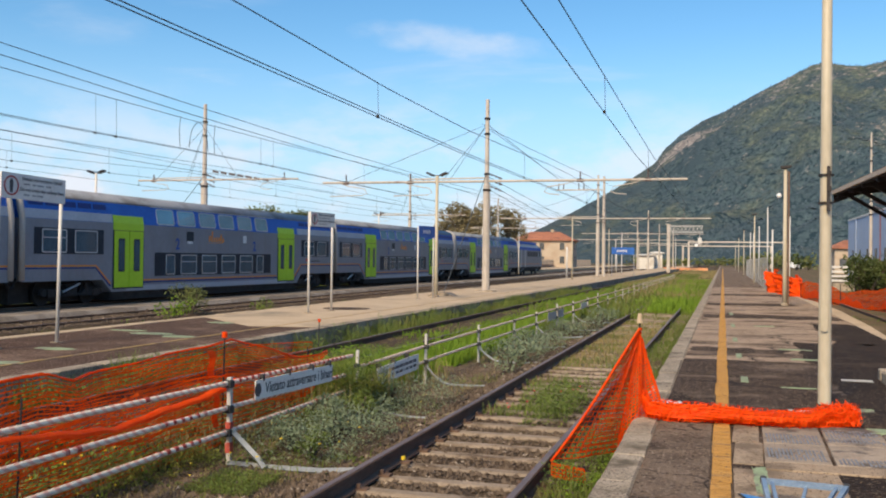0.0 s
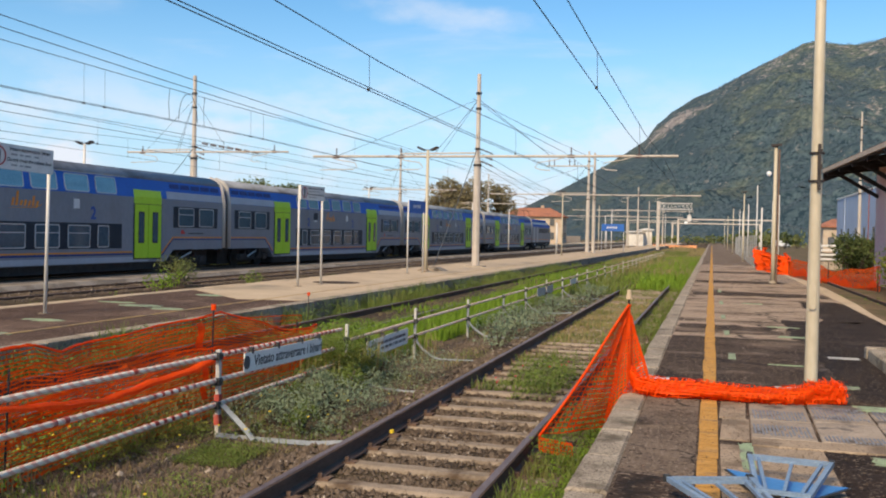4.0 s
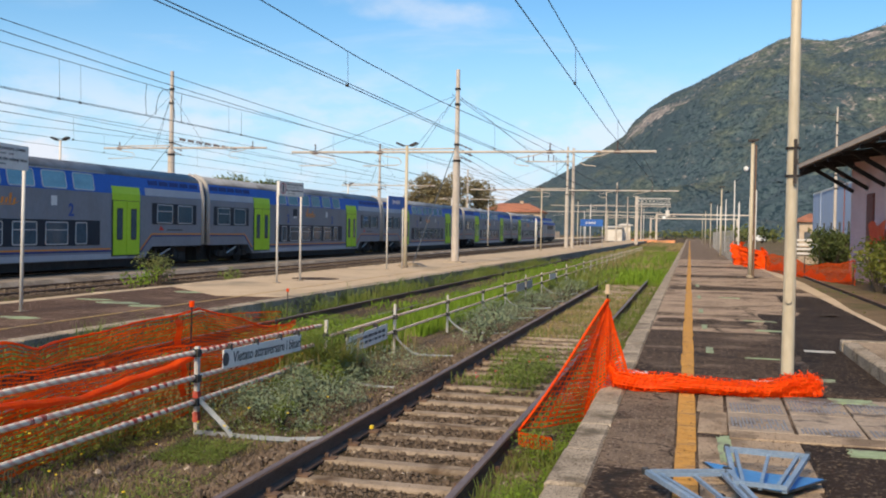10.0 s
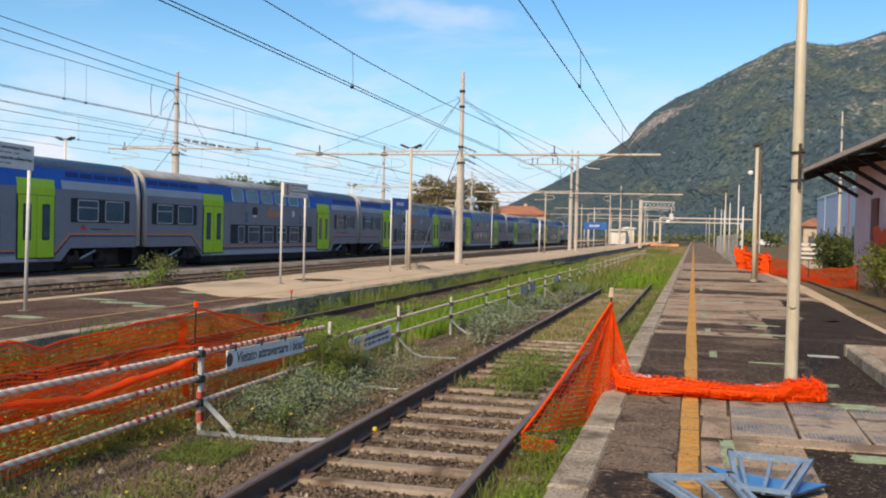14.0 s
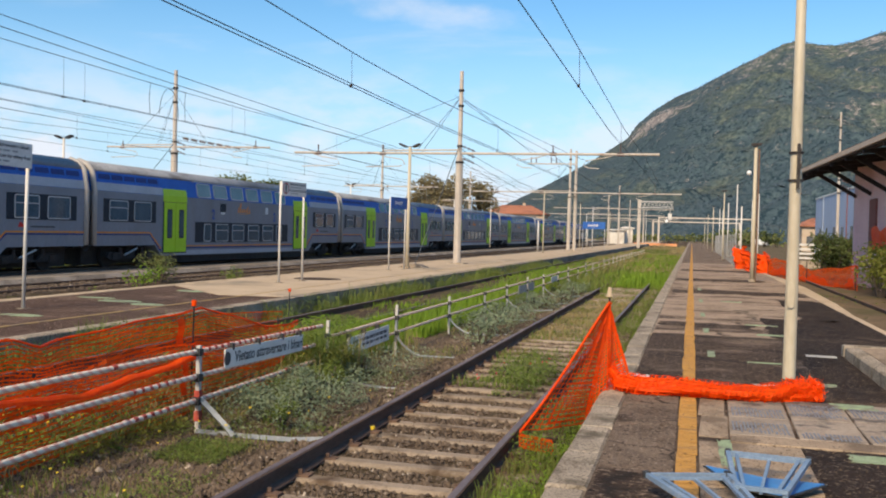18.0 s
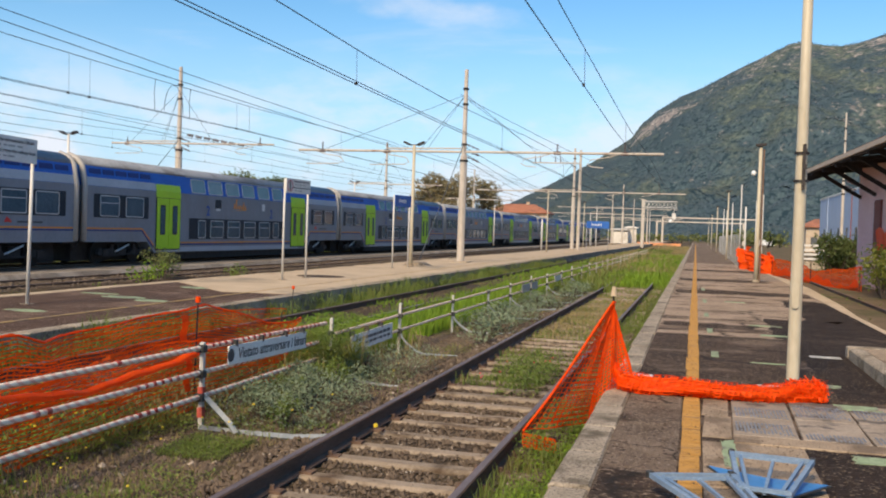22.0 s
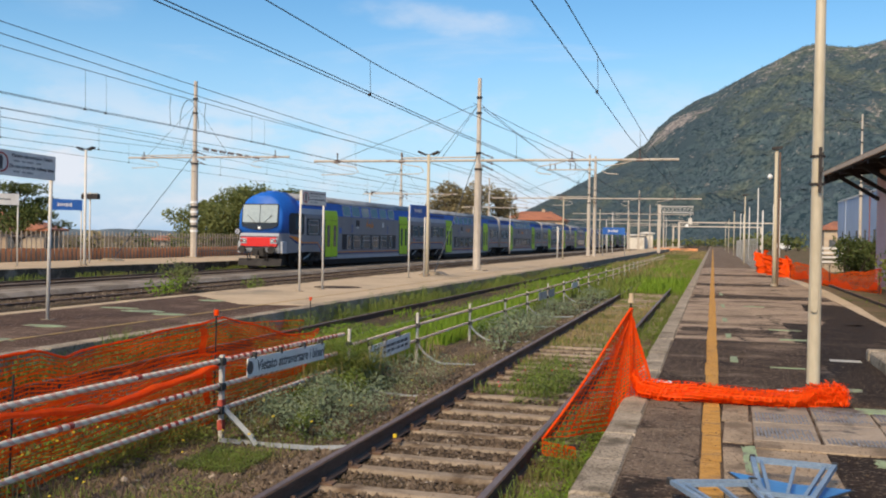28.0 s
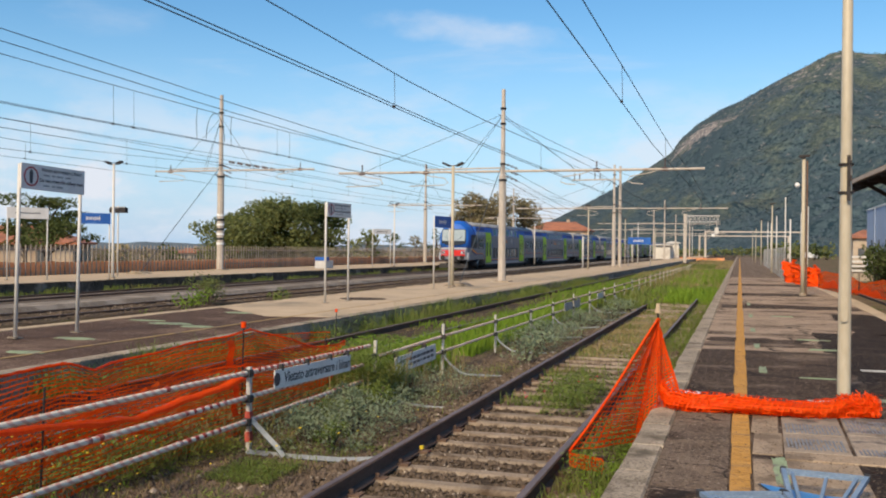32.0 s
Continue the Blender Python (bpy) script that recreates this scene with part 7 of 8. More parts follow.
for k in range(4):
    part("rail", Mesh().box(-2.5, 0.8, 0.02, 0.12, 0.45 + 0.28 * k, 0.58 + 0.28 * k), M["pole_grey"], wallb)
for k in range(1):
    vn = thing("parked_van", "white van parked beyond the platform", "van", pose(19.4, 285, -0.3, 0, 0, 20))
    part("body", Mesh().prism([(-2.4, 0.35), (2.4, 0.35), (2.45, 1.05), (1.7, 1.2), (1.2, 1.95), (-2.35, 2.0), (-2.45, 1.2)], -0.95, 0.95, "y"), M["plate_white"], vn)
    part("side_window", Mesh().box(0.3, 1.2, -0.97, 0.97, 1.25, 1.75), M["dark_window"], vn)
    for wx in (-1.5, 1.5):
        for s in (-0.9, 0.9):
            part("wheel", Mesh().tube([(wx, s - 0.1, 0.35), (wx, s + 0.1, 0.35)], 0.34, 14), M["clamp"], vn)

# ---- fence behind the far platform ----
ff = thing("boundary_fence", "grey slatted boundary fence with a rusty orange lower band", "fence", pose(-34.7, 0, 0))
part("lower_band", sheet_mesh(lambda u, v: (-0.032 + 0.01 * math.sin(40 * u), 10 + 200 * u, -0.3 + (1.0 + 0.03 * math.sin(23 * u) + 0.02 * math.sin(331 * u) + 0.015 * math.sin(811 * u)) * v), 400, 2), M["orange_wall"], ff)
slat_me = Mesh().box(-0.02, 0.02, -0.024, 0.024, -0.4, 1.62).data("slat", M["slat_grey"])
y = 24.0
while y < 130:
    part("slat", slat_me, None, ff, at=pose(0, y, rng.uniform(-0.05, 0.03), 0, 0, rng.uniform(-6, 6)))
    y += 0.37
rest = Mesh()
while y < 260:
    rest.box(-0.035, 0.035, y - 0.055, y + 0.055, -0.4, 1.62)
    y += 0.52
tagged(part("slat_row", rest, M["slat_grey"], ff), kind="stuff")
for z in (0.35, 1.3):
    part("fence_rail", Mesh().box(-0.06, -0.036, 10, 260, z, z + 0.06), M["slat_grey"], ff)
on = thing("end_net", "strip of orange net closing the tracks far ahead", "safety net", pose(-6, 205, 0))
part("net_panel", sheet_mesh(lambda u, v: (9 * u - 6, 0.4 * math.sin(9 * u), -0.4 + 0.6 * v), 20, 2), M["orange_wall"], on)

# ---- trees and shrubs ----
def leaves(rng_, clumps, per, size, flat=1.0):
    """Small folded leaves scattered on the outside of clumps (x, y, z, radius)."""
    m = Mesh()
    for cx, cy, cz, rr in clumps:
        for _ in range(int(per * rr * rr)):
            d = Vector((rng_.gauss(0, 1), rng_.gauss(0, 1), rng_.gauss(0, 1))).normalized() * rr * rng_.uniform(0.55, 1.08)
            c = Vector((cx + d.x, cy + d.y, cz + d.z * flat))
            a = Vector((rng_.gauss(0, 1), rng_.gauss(0, 1), rng_.gauss(0, 0.7))).normalized() * size * rng_.uniform(0.6, 1.3)
            b = a.cross(Vector((rng_.gauss(0, 1), rng_.gauss(0, 1), rng_.gauss(0, 1)))).normalized() * size * 0.45
            m.add([c - a, c + b, c + a, c - b], [(0, 1, 2), (0, 2, 3)])
    return m


def tree(x, y, h, spread, key, label, seed, crown_from=0.25, per=26, size=0.3, flat=0.75, layers=9, z0=-0.4):
    r = random.Random(seed)
    t = thing("tree", label, "tree", pose(x, y, z0), "trees")
    part("trunk", Mesh().tube([(0, 0, -0.3), (0.1, 0.05, h * 0.3), (0.0, 0.15, h * 0.75)], h * 0.035, 8, True, h * 0.012), M["bark"], t)
    clumps = []
    for k in range(layers):
        a = r.uniform(0, 2 * math.pi)
        q = r.uniform(0.15, 1.0) * spread * 0.75
        z = h * r.uniform(crown_from, 0.88)
        q *= 1.0 - 0.5 * max(0, (z / h - 0.6) / 0.4)
        c = (q * math.cos(a), q * math.sin(a), z, spread * r.uniform(0.22, 0.42))
        clumps.append(c)
        part("limb", Mesh().tube([(0.03, 0.05, max(0.1, z * 0.55)), (c[0] * 0.5, c[1] * 0.5, z * 0.85), (c[0], c[1], z)], h * 0.014, 6, True, h * 0.004), M["bark"], t)
    clumps.append((0, 0, h * 0.85, spread * 0.3))
    part("crown", leaves(r, clumps, per, size, flat), M[key], t)
    return t


G1 = "broad dark green tree behind the boundary fence"
for k, (x, y, h, s) in enumerate(((-45.6, 87, 6.9, 6.2), (-41.2, 88, 6.6, 4.6), (-50.0, 86, 5.6, 3.9), (-35.3, 87, 4.2, 2.2))):
    tree(x, y, h, s, "leaf_olive", G1, 20 + k, 0.2, 85, 0.2, 0.55, (44, 30, 22, 12)[k])
tree(-39.0, 46.0, 5.3, 3.3, "leaf_dark", "open-crowned dark pine behind the fence", 31, 0.4, 170, 0.12, 0.3, 22)
tree(-41.4, 47.0, 4.6, 1.9, "leaf_dark", "open-crowned dark pine behind the fence", 32, 0.4, 190, 0.12, 0.35, 13)
for k, (x, y, h, s) in enumerate(((-41, 148, 11.2, 4.6), (-37.5, 150, 11.8, 4.8), (-34.5, 154, 10.5, 4.0), (-44, 152, 9.0, 3.6))):
    tree(x, y, h, s, "leaf_brown", "thin brownish tree beyond the train", 40 + k, 0.2, 110, 0.26, 0.9, 26)
for k in range(9):
    tree(-47 + 2.2 * k, 118 + 2.5 * k, rng.uniform(3.6, 5.4), rng.uniform(1.8, 2.6), "leaf_dark" if k % 2 else "leaf_brown", "small tree behind the boundary fence", 50 + k, 0.15, 40, 0.25, 0.8, 7)


def shrub(x, y, z, rx, h, key, label, seed, per=420, size=0.06, n=7):
    r = random.Random(seed)
    s = thing("shrub", label, "shrub", pose(x, y, z), "shrubs")
    cl, st = [], Mesh()
    for k in range(n):
        a, q = r.uniform(0, 6.28), r.uniform(0, rx)
        c = (q * math.cos(a), q * math.sin(a), h * r.uniform(0.35, 0.85), max(rx, h) * r.uniform(0.2, 0.34))
        cl.append(c)
        st.tube([(0, 0, -0.1), (c[0] * 0.6, c[1] * 0.6, c[2] * 0.6), c[:3]], 0.012 * max(1, h), 5)
    part("stem", st, M["bark"], s)
    part("foliage", leaves(r, cl, per, size, 1.0), M[key], s)
    return s


shrub(-16.7, 27.4, -0.4, 0.75, 1.2, "leaf_olive", "feathery green bush growing beside the rail", 61, 620, 0.05, 13)
shrub(-15.6, 24.6, -0.4, 0.6, 0.75, "grass_bright", "low bright green bush beside the rail", 62, 900, 0.05, 9)
shrub(-15.9, 30.6, -0.4, 0.6, 0.4, "weed_green", "low weed clump beside the rail", 63, 800, 0.05, 9)
shrub(-14.8, 21.3, -0.4, 0.35, 0.35, "weed_green", "low weed clump beside the rail", 64, 500, 0.05, 5)
for k, (x, y) in enumerate(((7.0, 56.0), (7.6, 56.6), (8.3, 57.2), (9.0, 58), (9.8, 58.5))):
    shrub(x, y, -0.3, 0.95, 2.25, "leaf_dark", "dark green clipped hedge beside the warehouse", 70 + k, 190, 0.11, 14)
for k, (x, y) in enumerate(((6.0, 34.0), (6.5, 31.8), (5.8, 32.2), (6.9, 34.6), (6.3, 30.2))):
    shrub(x, y, -0.3, 0.8, 1.75, "leaf_yellow", "yellow-green shrub in front of the shed", 80 + k, 260, 0.09, 9)
for k in range(16):
    shrub(5.5 + 3.2 * k, 190 + 9 * (k % 5), -0.4, 2.6, 3.9, "leaf_olive" if k % 3 else "leaf_dark", "dark green tree clump at the mountain's foot", 90 + k, 16, 0.5, 8)
for k in range(14):
    shrub(-26 + 2.7 * k, 300 + 6 * (k % 3), -0.4, 2.6, 3.2, "leaf_olive", "dark green tree clump beyond the tracks", 120 + k, 14, 0.55, 8)

for k in range(22):
    shrub(-40 - 9 * (k % 7) - rng.uniform(0, 6), 60 + 5.5 * k, -1.2, 2.0, rng.uniform(1.8, 3.0), "leaf_dark" if k % 3 else "leaf_brown", "low bush on the plain behind the fence", 150 + k, 16, 0.4, 8)

wr = random.Random(77)
for k in range(16):
    wy = 8.75 + 0.26 * k
    shrub(-4.22 + wr.uniform(-0.22, 0.38) - 0.02 * k, wy, -0.44, 0.2, wr.uniform(0.3, 0.44), "weed" if k % 4 else "weed_green", "bushy grey-green weed under the barrier", 200 + k, 5200, 0.02, 10)
for k in range(9):
    shrub(-4.3 + wr.uniform(-0.1, 0.7), 16.5 + 1.7 * k, -0.44, 0.3, wr.uniform(0.32, 0.5), "weed", "bushy grey-green weed under the barrier", 230 + k, 1600, 0.035, 9)

# ---- ground cover ----
nr = np.random.RandomState(5)


def stuff(name, verts, faces, mat, label, category):
    me = bpy.data.meshes.new(name)
    me.from_pydata(verts.tolist(), [], faces.tolist())
    me.materials.append(mat)
    return tagged(new(name, me), label, category, "", "stuff")


def patchy(x, y, scale, seed):
    """Smooth noise in 0..1 for clumping."""
    v = np.zeros_like(x)
    r = np.random.RandomState(seed)
    for k in range(5):
        a, f, p = r.uniform(0, 6.28), scale * (1.0 + 0.8 * k), r.uniform(0, 6.28)
        v += np.sin((x * np.cos(a) + y * np.sin(a)) * f + p) / (1 + 0.4 * k)
    return 0.5 + v / 5.0


def blades(name, mat, label, n, x0, x1, y0, y1, z, h0, h1, w=0.008, clump=2.0, cut=0.45, seed=1, near=1.0, lean=0.45):
    x, y = nr.uniform(x0, x1, n), y0 + (y1 - y0) * nr.uniform(0, 1, n) ** near
    d = patchy(x, y, clump, seed)
    keep = d > cut + nr.uniform(-0.12, 0.12, n)
    x, y, d = x[keep], y[keep], d[keep]
    n = len(x)
    h = (h0 + (h1 - h0) * nr.uniform(0, 1, n) ** 1.6) * (0.55 + 0.9 * np.clip(d - cut, 0, 0.5))
    a, b = nr.uniform(0, 6.28, n), nr.uniform(0, 6.28, n)
    l = h * lean * nr.uniform(0.2, 1.0, n)
    ww = w * nr.uniform(0.6, 1.4, n)
    v = np.zeros((n, 5, 3))
    sx, sy = np.cos(b) * ww, np.sin(b) * ww
    for k, (hh, ll, s) in enumerate(((0, 0, -1), (0, 0, 1), (0.6, 0.3, -0.8), (0.6, 0.3, 0.8), (1, 1, 0))):
        v[:, k, 0], v[:, k, 1], v[:, k, 2] = x + l * ll * np.cos(a) + sx * s, y + l * ll * np.sin(a) + sy * s, z + h * hh * (1 if hh < 1 else 0.92)
    base = np.arange(n)[:, None] * 5
    faces = [list(f) for f in np.concatenate([base + np.array([[0, 1, 3, 2]])]).tolist()] + (base + np.array([[2, 3, 4]])).tolist()
    me = bpy.data.meshes.new(name)
    me.from_pydata(v.reshape(-1, 3).tolist(), [], faces)
    me.materials.append(mat)
    return tagged(new(name, me), label, "grass", "", "stuff")


def weeds(name, mat, label, n, x0, x1, y0, y1, z, h, size, clump, cut, seed, near=1.0):
    """Broad little leaves in clumps, kept below a wavy height."""
    x, y = nr.uniform(x0, x1, n), y0 + (y1 - y0) * nr.uniform(0, 1, n) ** near
    d = patchy(x, y, clump, seed)
    keep = d > cut + nr.uniform(-0.08, 0.08, n)
    x, y, d = x[keep], y[keep], d[keep]
    n = len(x)
    zz = z + h * nr.uniform(0, 1, n) ** 0.7 * np.clip((d - cut) * 4 + 0.15, 0.1, 1.0)
    s = size * nr.uniform(0.6, 1.4, n)
    a, e = nr.uniform(0, 6.28, n), nr.uniform(-0.3, 0.9, n)
    ux, uy, uz = np.cos(a) * np.cos(e) * s, np.sin(a) * np.cos(e) * s, np.sin(e) * s
    px, py = -np.sin(a) * s * 0.4, np.cos(a) * s * 0.4
    v = np.zeros((n, 4, 3))
    for k, (p, q) in enumerate(((0, 0), (0.5, -1), (1, 0), (0.5, 1))):
        v[:, k, 0], v[:, k, 1], v[:, k, 2] = x + ux * p * 2 + px * q, y + uy * p * 2 + py * q, zz + uz * p * 2 - (0.15 * s if p == 1 else 0)
    return stuff(name, v.reshape(-1, 3), np.arange(n * 4).reshape(n, 4), mat, label, "weeds")


Z = GROUND
# between the first and second track
blades("grass_between_tracks", M["grass"], "uneven green grass between the tracks", 20000, -6.2, -3.25, 5.0, 34, Z, 0.04, 0.2, 0.0045, 2.2, 0.56, 11, 1.4)
blades("dry_grass_between_tracks", M["grass_dry"], "dry straw-coloured grass between the tracks", 7000, -6.3, -3.2, 4.5, 30, Z, 0.04, 0.18, 0.004, 1.6, 0.5, 12, 1.4)
weeds("weeds_by_barrier", M["weed"], "grey-green leafy weeds under the barrier", 9000, -4.6, -3.5, 8.3, 13.0, Z, 0.42, 0.022, 1.3, 0.36, 13)
weeds("weeds_tall", M["weed_green"], "taller green weeds along the barrier", 4800, -4.95, -4.35, 11.0, 12.3, Z, 0.74, 0.022, 1.9, 0.0, 14)
weeds("weeds_tall", M["grass_bright"], "fresh green weeds behind the barrier", 16000, -6.1, -4.85, 11.7, 15.2, Z, 0.6, 0.024, 1.2, 0.1, 19)
blades("seed_stalks", M["grass_dry"], "dry seed stalks among the weeds", 500, -5.3, -4.3, 10.6, 15.0, Z, 0.5, 1.0, 0.004, 1.5, 0.35, 44, 1.0, 0.25)
weeds("weeds_tall", M["leaf_yellow"], "yellow-green bushy weeds against the barrier", 4000, -4.75, -4.3, 11.2, 12.1, Z, 0.5, 0.02, 2.0, 0.1, 49)
blades("straw_by_net", M["grass_dry"], "dry straw and twigs on the stony earth", 5200, -6.2, -3.5, 4.4, 9.6, Z, 0.02, 0.11, 0.0035, 3.0, 0.38, 50, 1.0, 1.6)
weeds("weeds_net_side", M["grass_bright"], "green weeds at the foot of the net", 6500, -6.3, -4.9, 4.4, 9.0, Z, 0.34, 0.02, 2.6, 0.46, 51)
weeds("weeds_low", M["weed_green"], "low green weeds on the ballast shoulder", 7000, -5.0, -3.3, 5.0, 9.0, Z, 0.14, 0.018, 2.6, 0.56, 15)
weeds("weed_mat", M["weed_green"], "flat mat of small green weeds on the stones", 5000, -4.5, -3.85, 7.2, 8.0, Z + 0.02, 0.06, 0.012, 2.0, 0.1, 46)
weeds("weeds_net_foot", M["leaf_yellow"], "yellowish bushy weeds at the foot of the net", 5000, -5.2, -4.8, 6.8, 9.2, Z, 0.3, 0.016, 2.4, 0.3, 47)
weeds("weeds_by_barrier", M["weed"], "grey-green leafy weeds under the barrier", 14000, -4.9, -3.4, 16, 34, Z, 0.4, 0.035, 0.9, 0.45, 16)
weeds("weeds_behind_net", M["weed_green"], "yellow-green weeds behind the orange net", 12000, -6.4, -5.2, 5.0, 13.5, Z, 0.5, 0.028, 1.5, 0.4, 17)
blades("grass_behind_net", M["grass_dry"], "yellowish grass behind the orange net", 9000, -6.5, -5.1, 4.8, 14, Z, 0.15, 0.45, 0.006, 1.9, 0.4, 18)
# along the second track and the island platform's wall
blades("grass_by_island", M["grass"], "green weeds along the island platform wall", 14000, -8.75, -8.1, 10, 62, RAIL - 0.2, 0.15, 0.8, 0.008, 1.6, 0.42, 21, 1.3)
weeds("weeds_by_island", M["weed_green"], "leafy weeds along the island platform wall", 15000, -8.75, -8.05, 10, 50, RAIL - 0.2, 0.5, 0.03, 1.0, 0.42, 22, 1.2)
blades("grass_second_track", M["grass_bright"], "fresh green grass over the second track", 34000, -6.4, -4.85, 13, 62, RAIL - 0.22, 0.2, 0.7, 0.01, 1.1, 0.36, 23, 1.2)
blades("grass_second_track", M["grass_bright"], "fresh green grass over the second track", 8000, -7.9, -6.5, 22, 110, RAIL - 0.2, 0.12, 0.4, 0.016, 0.8, 0.46, 24, 1.2)
blades("dry_grass_second_track", M["grass_dry"], "dry grass between the old rails", 7000, -7.9, -6.5, 12, 50, RAIL - 0.2, 0.06, 0.2, 0.008, 1.1, 0.42, 25, 1.2)
# the first track
blades("grass_platform_edge", M["grass"], "long grass against the platform edge", 14000, -1.5, -0.9, 5, 48, RAIL - 0.2, 0.08, 0.36, 0.0055, 2.0, 0.42, 31, 1.7)
weeds("weeds_platform_edge", M["grass_bright"], "fresh green weeds against the platform edge", 9000, -1.4, -0.9, 5.5, 9.0, RAIL - 0.2, 0.3, 0.014, 2.2, 0.36, 45)
weeds("weeds_platform_edge", M["weed_green"], "leafy weeds against the platform edge", 13000, -1.5, -0.92, 5, 30, RAIL - 0.2, 0.3, 0.017, 1.6, 0.42, 32, 1.6)
blades("grass_in_track", M["grass"], "grass growing between the sleepers", 12000, -3.0, -1.65, 12.0, 40, RAIL - 0.2, 0.06, 0.26, 0.007, 2.0, 0.5, 33, 1.1)
weeds("flowering_weeds_in_track", M["weed_green"], "low yellow-green weeds between the rails", 6000, -2.75, -1.8, 11.4, 14.2, RAIL - 0.2, 0.26, 0.024, 1.8, 0.4, 34)
blades("straw_in_track", M["grass_dry"], "pale straw over the sleepers", 10000, -3.0, -1.6, 17, 32, RAIL - 0.18, 0.04, 0.16, 0.007, 1.5, 0.36, 35)
blades("grass_track_far", M["grass_bright"], "thick bright green grass over the old track", 15000, -3.6, -0.9, 37, 92, RAIL - 0.22, 0.3, 0.75, 0.02, 0.5, 0.3, 36, 1.1)
blades("grass_track_far", M["grass"], "thick green grass between the old tracks", 14000, -6.6, -2.8, 33, 130, Z, 0.25, 0.7, 0.024, 0.45, 0.32, 37, 1.1)
blades("dry_grass_far", M["grass_dry"], "dry grass far along the tracks", 9000, -7.5, -0.9, 70, 200, Z, 0.25, 0.7, 0.03, 0.25, 0.4, 38, 1.1)
blades("dry_grass_far", M["grass_dry"], "dry grass mixed into the green along the tracks", 6500, -6.8, -0.95, 44, 100, Z, 0.3, 0.8, 0.016, 0.5, 0.34, 48, 1.1)
# beyond the third track and right of the platform
blades("grass_third_track", M["grass"], "sparse grass on the ballast", 5000, -16.2, -13.4, 14, 60, Z + 0.04, 0.06, 0.25, 0.009, 1.0, 0.5, 41)
blades("grass_far_wall", M["grass"], "weeds along the foot of the far platform", 5000, -27.25, -26.6, 20, 90, Z, 0.12, 0.5, 0.014, 1.2, 0.42, 52, 1.2)
blades("grass_right", M["grass_dry"], "dry weeds on the earth beside the platform", 9000, 3.4, 7.5, 14, 60, Z + 0.1, 0.1, 0.35, 0.012, 0.9, 0.4, 42)
weeds("weeds_right", M["weed_green"], "green weeds beside the platform", 5000, 3.4, 6.5, 16, 45, Z + 0.1, 0.3, 0.05, 0.7, 0.5, 43)
setting("earth_verge", Mesh().box(3.3, 40, -12, 250, -0.5, -0.12), M["soil"], "bare earth verge with dry weeds", "verge")
setting("old_rail", Mesh().prism([(4.6 + x, z - 0.02) for x, z in RAIL_SHAPE], 14, 46, "y"), M["rail_rust"], "half-buried rusty rail in the earth", "rail")

# flowers
fl = Mesh()
for k in range(150):
    x, y = (rng.uniform(-6.4, -5.3), rng.uniform(5.2, 9.5)) if k > 50 else (rng.uniform(-5.8, -3.4), rng.uniform(5.2, 13.0))
    zc = Z + rng.uniform(0.12, 0.4)
    s = rng.uniform(0.007, 0.014)
    fl.tube([(x, y, zc), (x, y, zc + s * 0.8)], s, 7)
fl.tube([(-2.94, 8.66, RAIL - 0.08), (-2.94, 8.66, RAIL - 0.05)], 0.022, 8)
tagged(part("yellow_flowers", fl, M["flower_yellow"]), "scattered small yellow flowers", "flowers", "", "stuff")
fr_ = Mesh()
for k in range(12):
    x, y = rng.uniform(-2.7, -1.9), rng.uniform(11.6, 14.0)
    zc = RAIL + rng.uniform(-0.06, 0.08)
    fr_.tube([(x, y, zc), (x, y, zc + 0.014)], 0.011, 6)
tagged(part("red_flowers", fr_, M["flower_red"]), "small red flowers between the rails", "flowers", "", "stuff")


# loose ballast stones
def stones(name, n, x0, x1, y0, y1, z, s0, s1, near, label, seed=3):
    r = np.random.RandomState(seed)
    x, y = r.uniform(x0, x1, n), y0 + (y1 - y0) * r.uniform(0, 1, n) ** near
    s = s0 + (s1 - s0) * r.uniform(0, 1, n) ** 2
    dirs = np.array([(1, 0, 0), (0, 1, 0), (-1, 0, 0), (0, -1, 0), (0.2, 0.1, 0.8), (0, 0, -0.6)])
    v = np.zeros((n, 6, 3))
    a = r.uniform(0, 6.28, n)
    for k, d in enumerate(dirs):
        q = s * r.uniform(0.7, 1.25, n)
        v[:, k, 0] = x + (d[0] * np.cos(a) - d[1] * np.sin(a)) * q
        v[:, k, 1] = y + (d[0] * np.sin(a) + d[1] * np.cos(a)) * q
        v[:, k, 2] = z + d[2] * q + r.uniform(-0.4, 0.4, n) * s
    f = np.array([(0, 1, 4), (1, 2, 4), (2, 3, 4), (3, 0, 4), (1, 0, 5), (2, 1, 5), (3, 2, 5), (0, 3, 5)])
    faces = (np.arange(n)[:, None, None] * 6 + f[None]).reshape(-1, 3)
    return stuff(name, v.reshape(-1, 3), faces, M["stone"], label, "ballast")


stones("ballast_in_track", 12000, -3.0, -1.65, 5.0, 26, RAIL - 0.178, 0.013, 0.033, 1.5, "grey-brown ballast stones between the rails", 3)
stones("ballast_shoulder", 13000, -4.6, -3.12, 5.0, 26, RAIL - 0.205, 0.018, 0.045, 1.5, "grey-brown ballast stones beside the rail", 4)
stones("ballast_cover", 4200, -3.6, -3.14, 5.0, 24, RAIL - 0.15, 0.016, 0.042, 1.4, "grey-brown ballast stones heaped over the sleeper ends", 10)
stones("ballast_cover", 3000, -1.52, -1.15, 5.0, 20, RAIL - 0.16, 0.016, 0.04, 1.4, "grey-brown ballast stones heaped over the sleeper ends", 11)
stones("stones_in_earth", 11000, -6.3, -3.6, 4.4, 13, Z + 0.012, 0.012, 0.042, 1.2, "pale broken stones lying in the dark earth", 8)
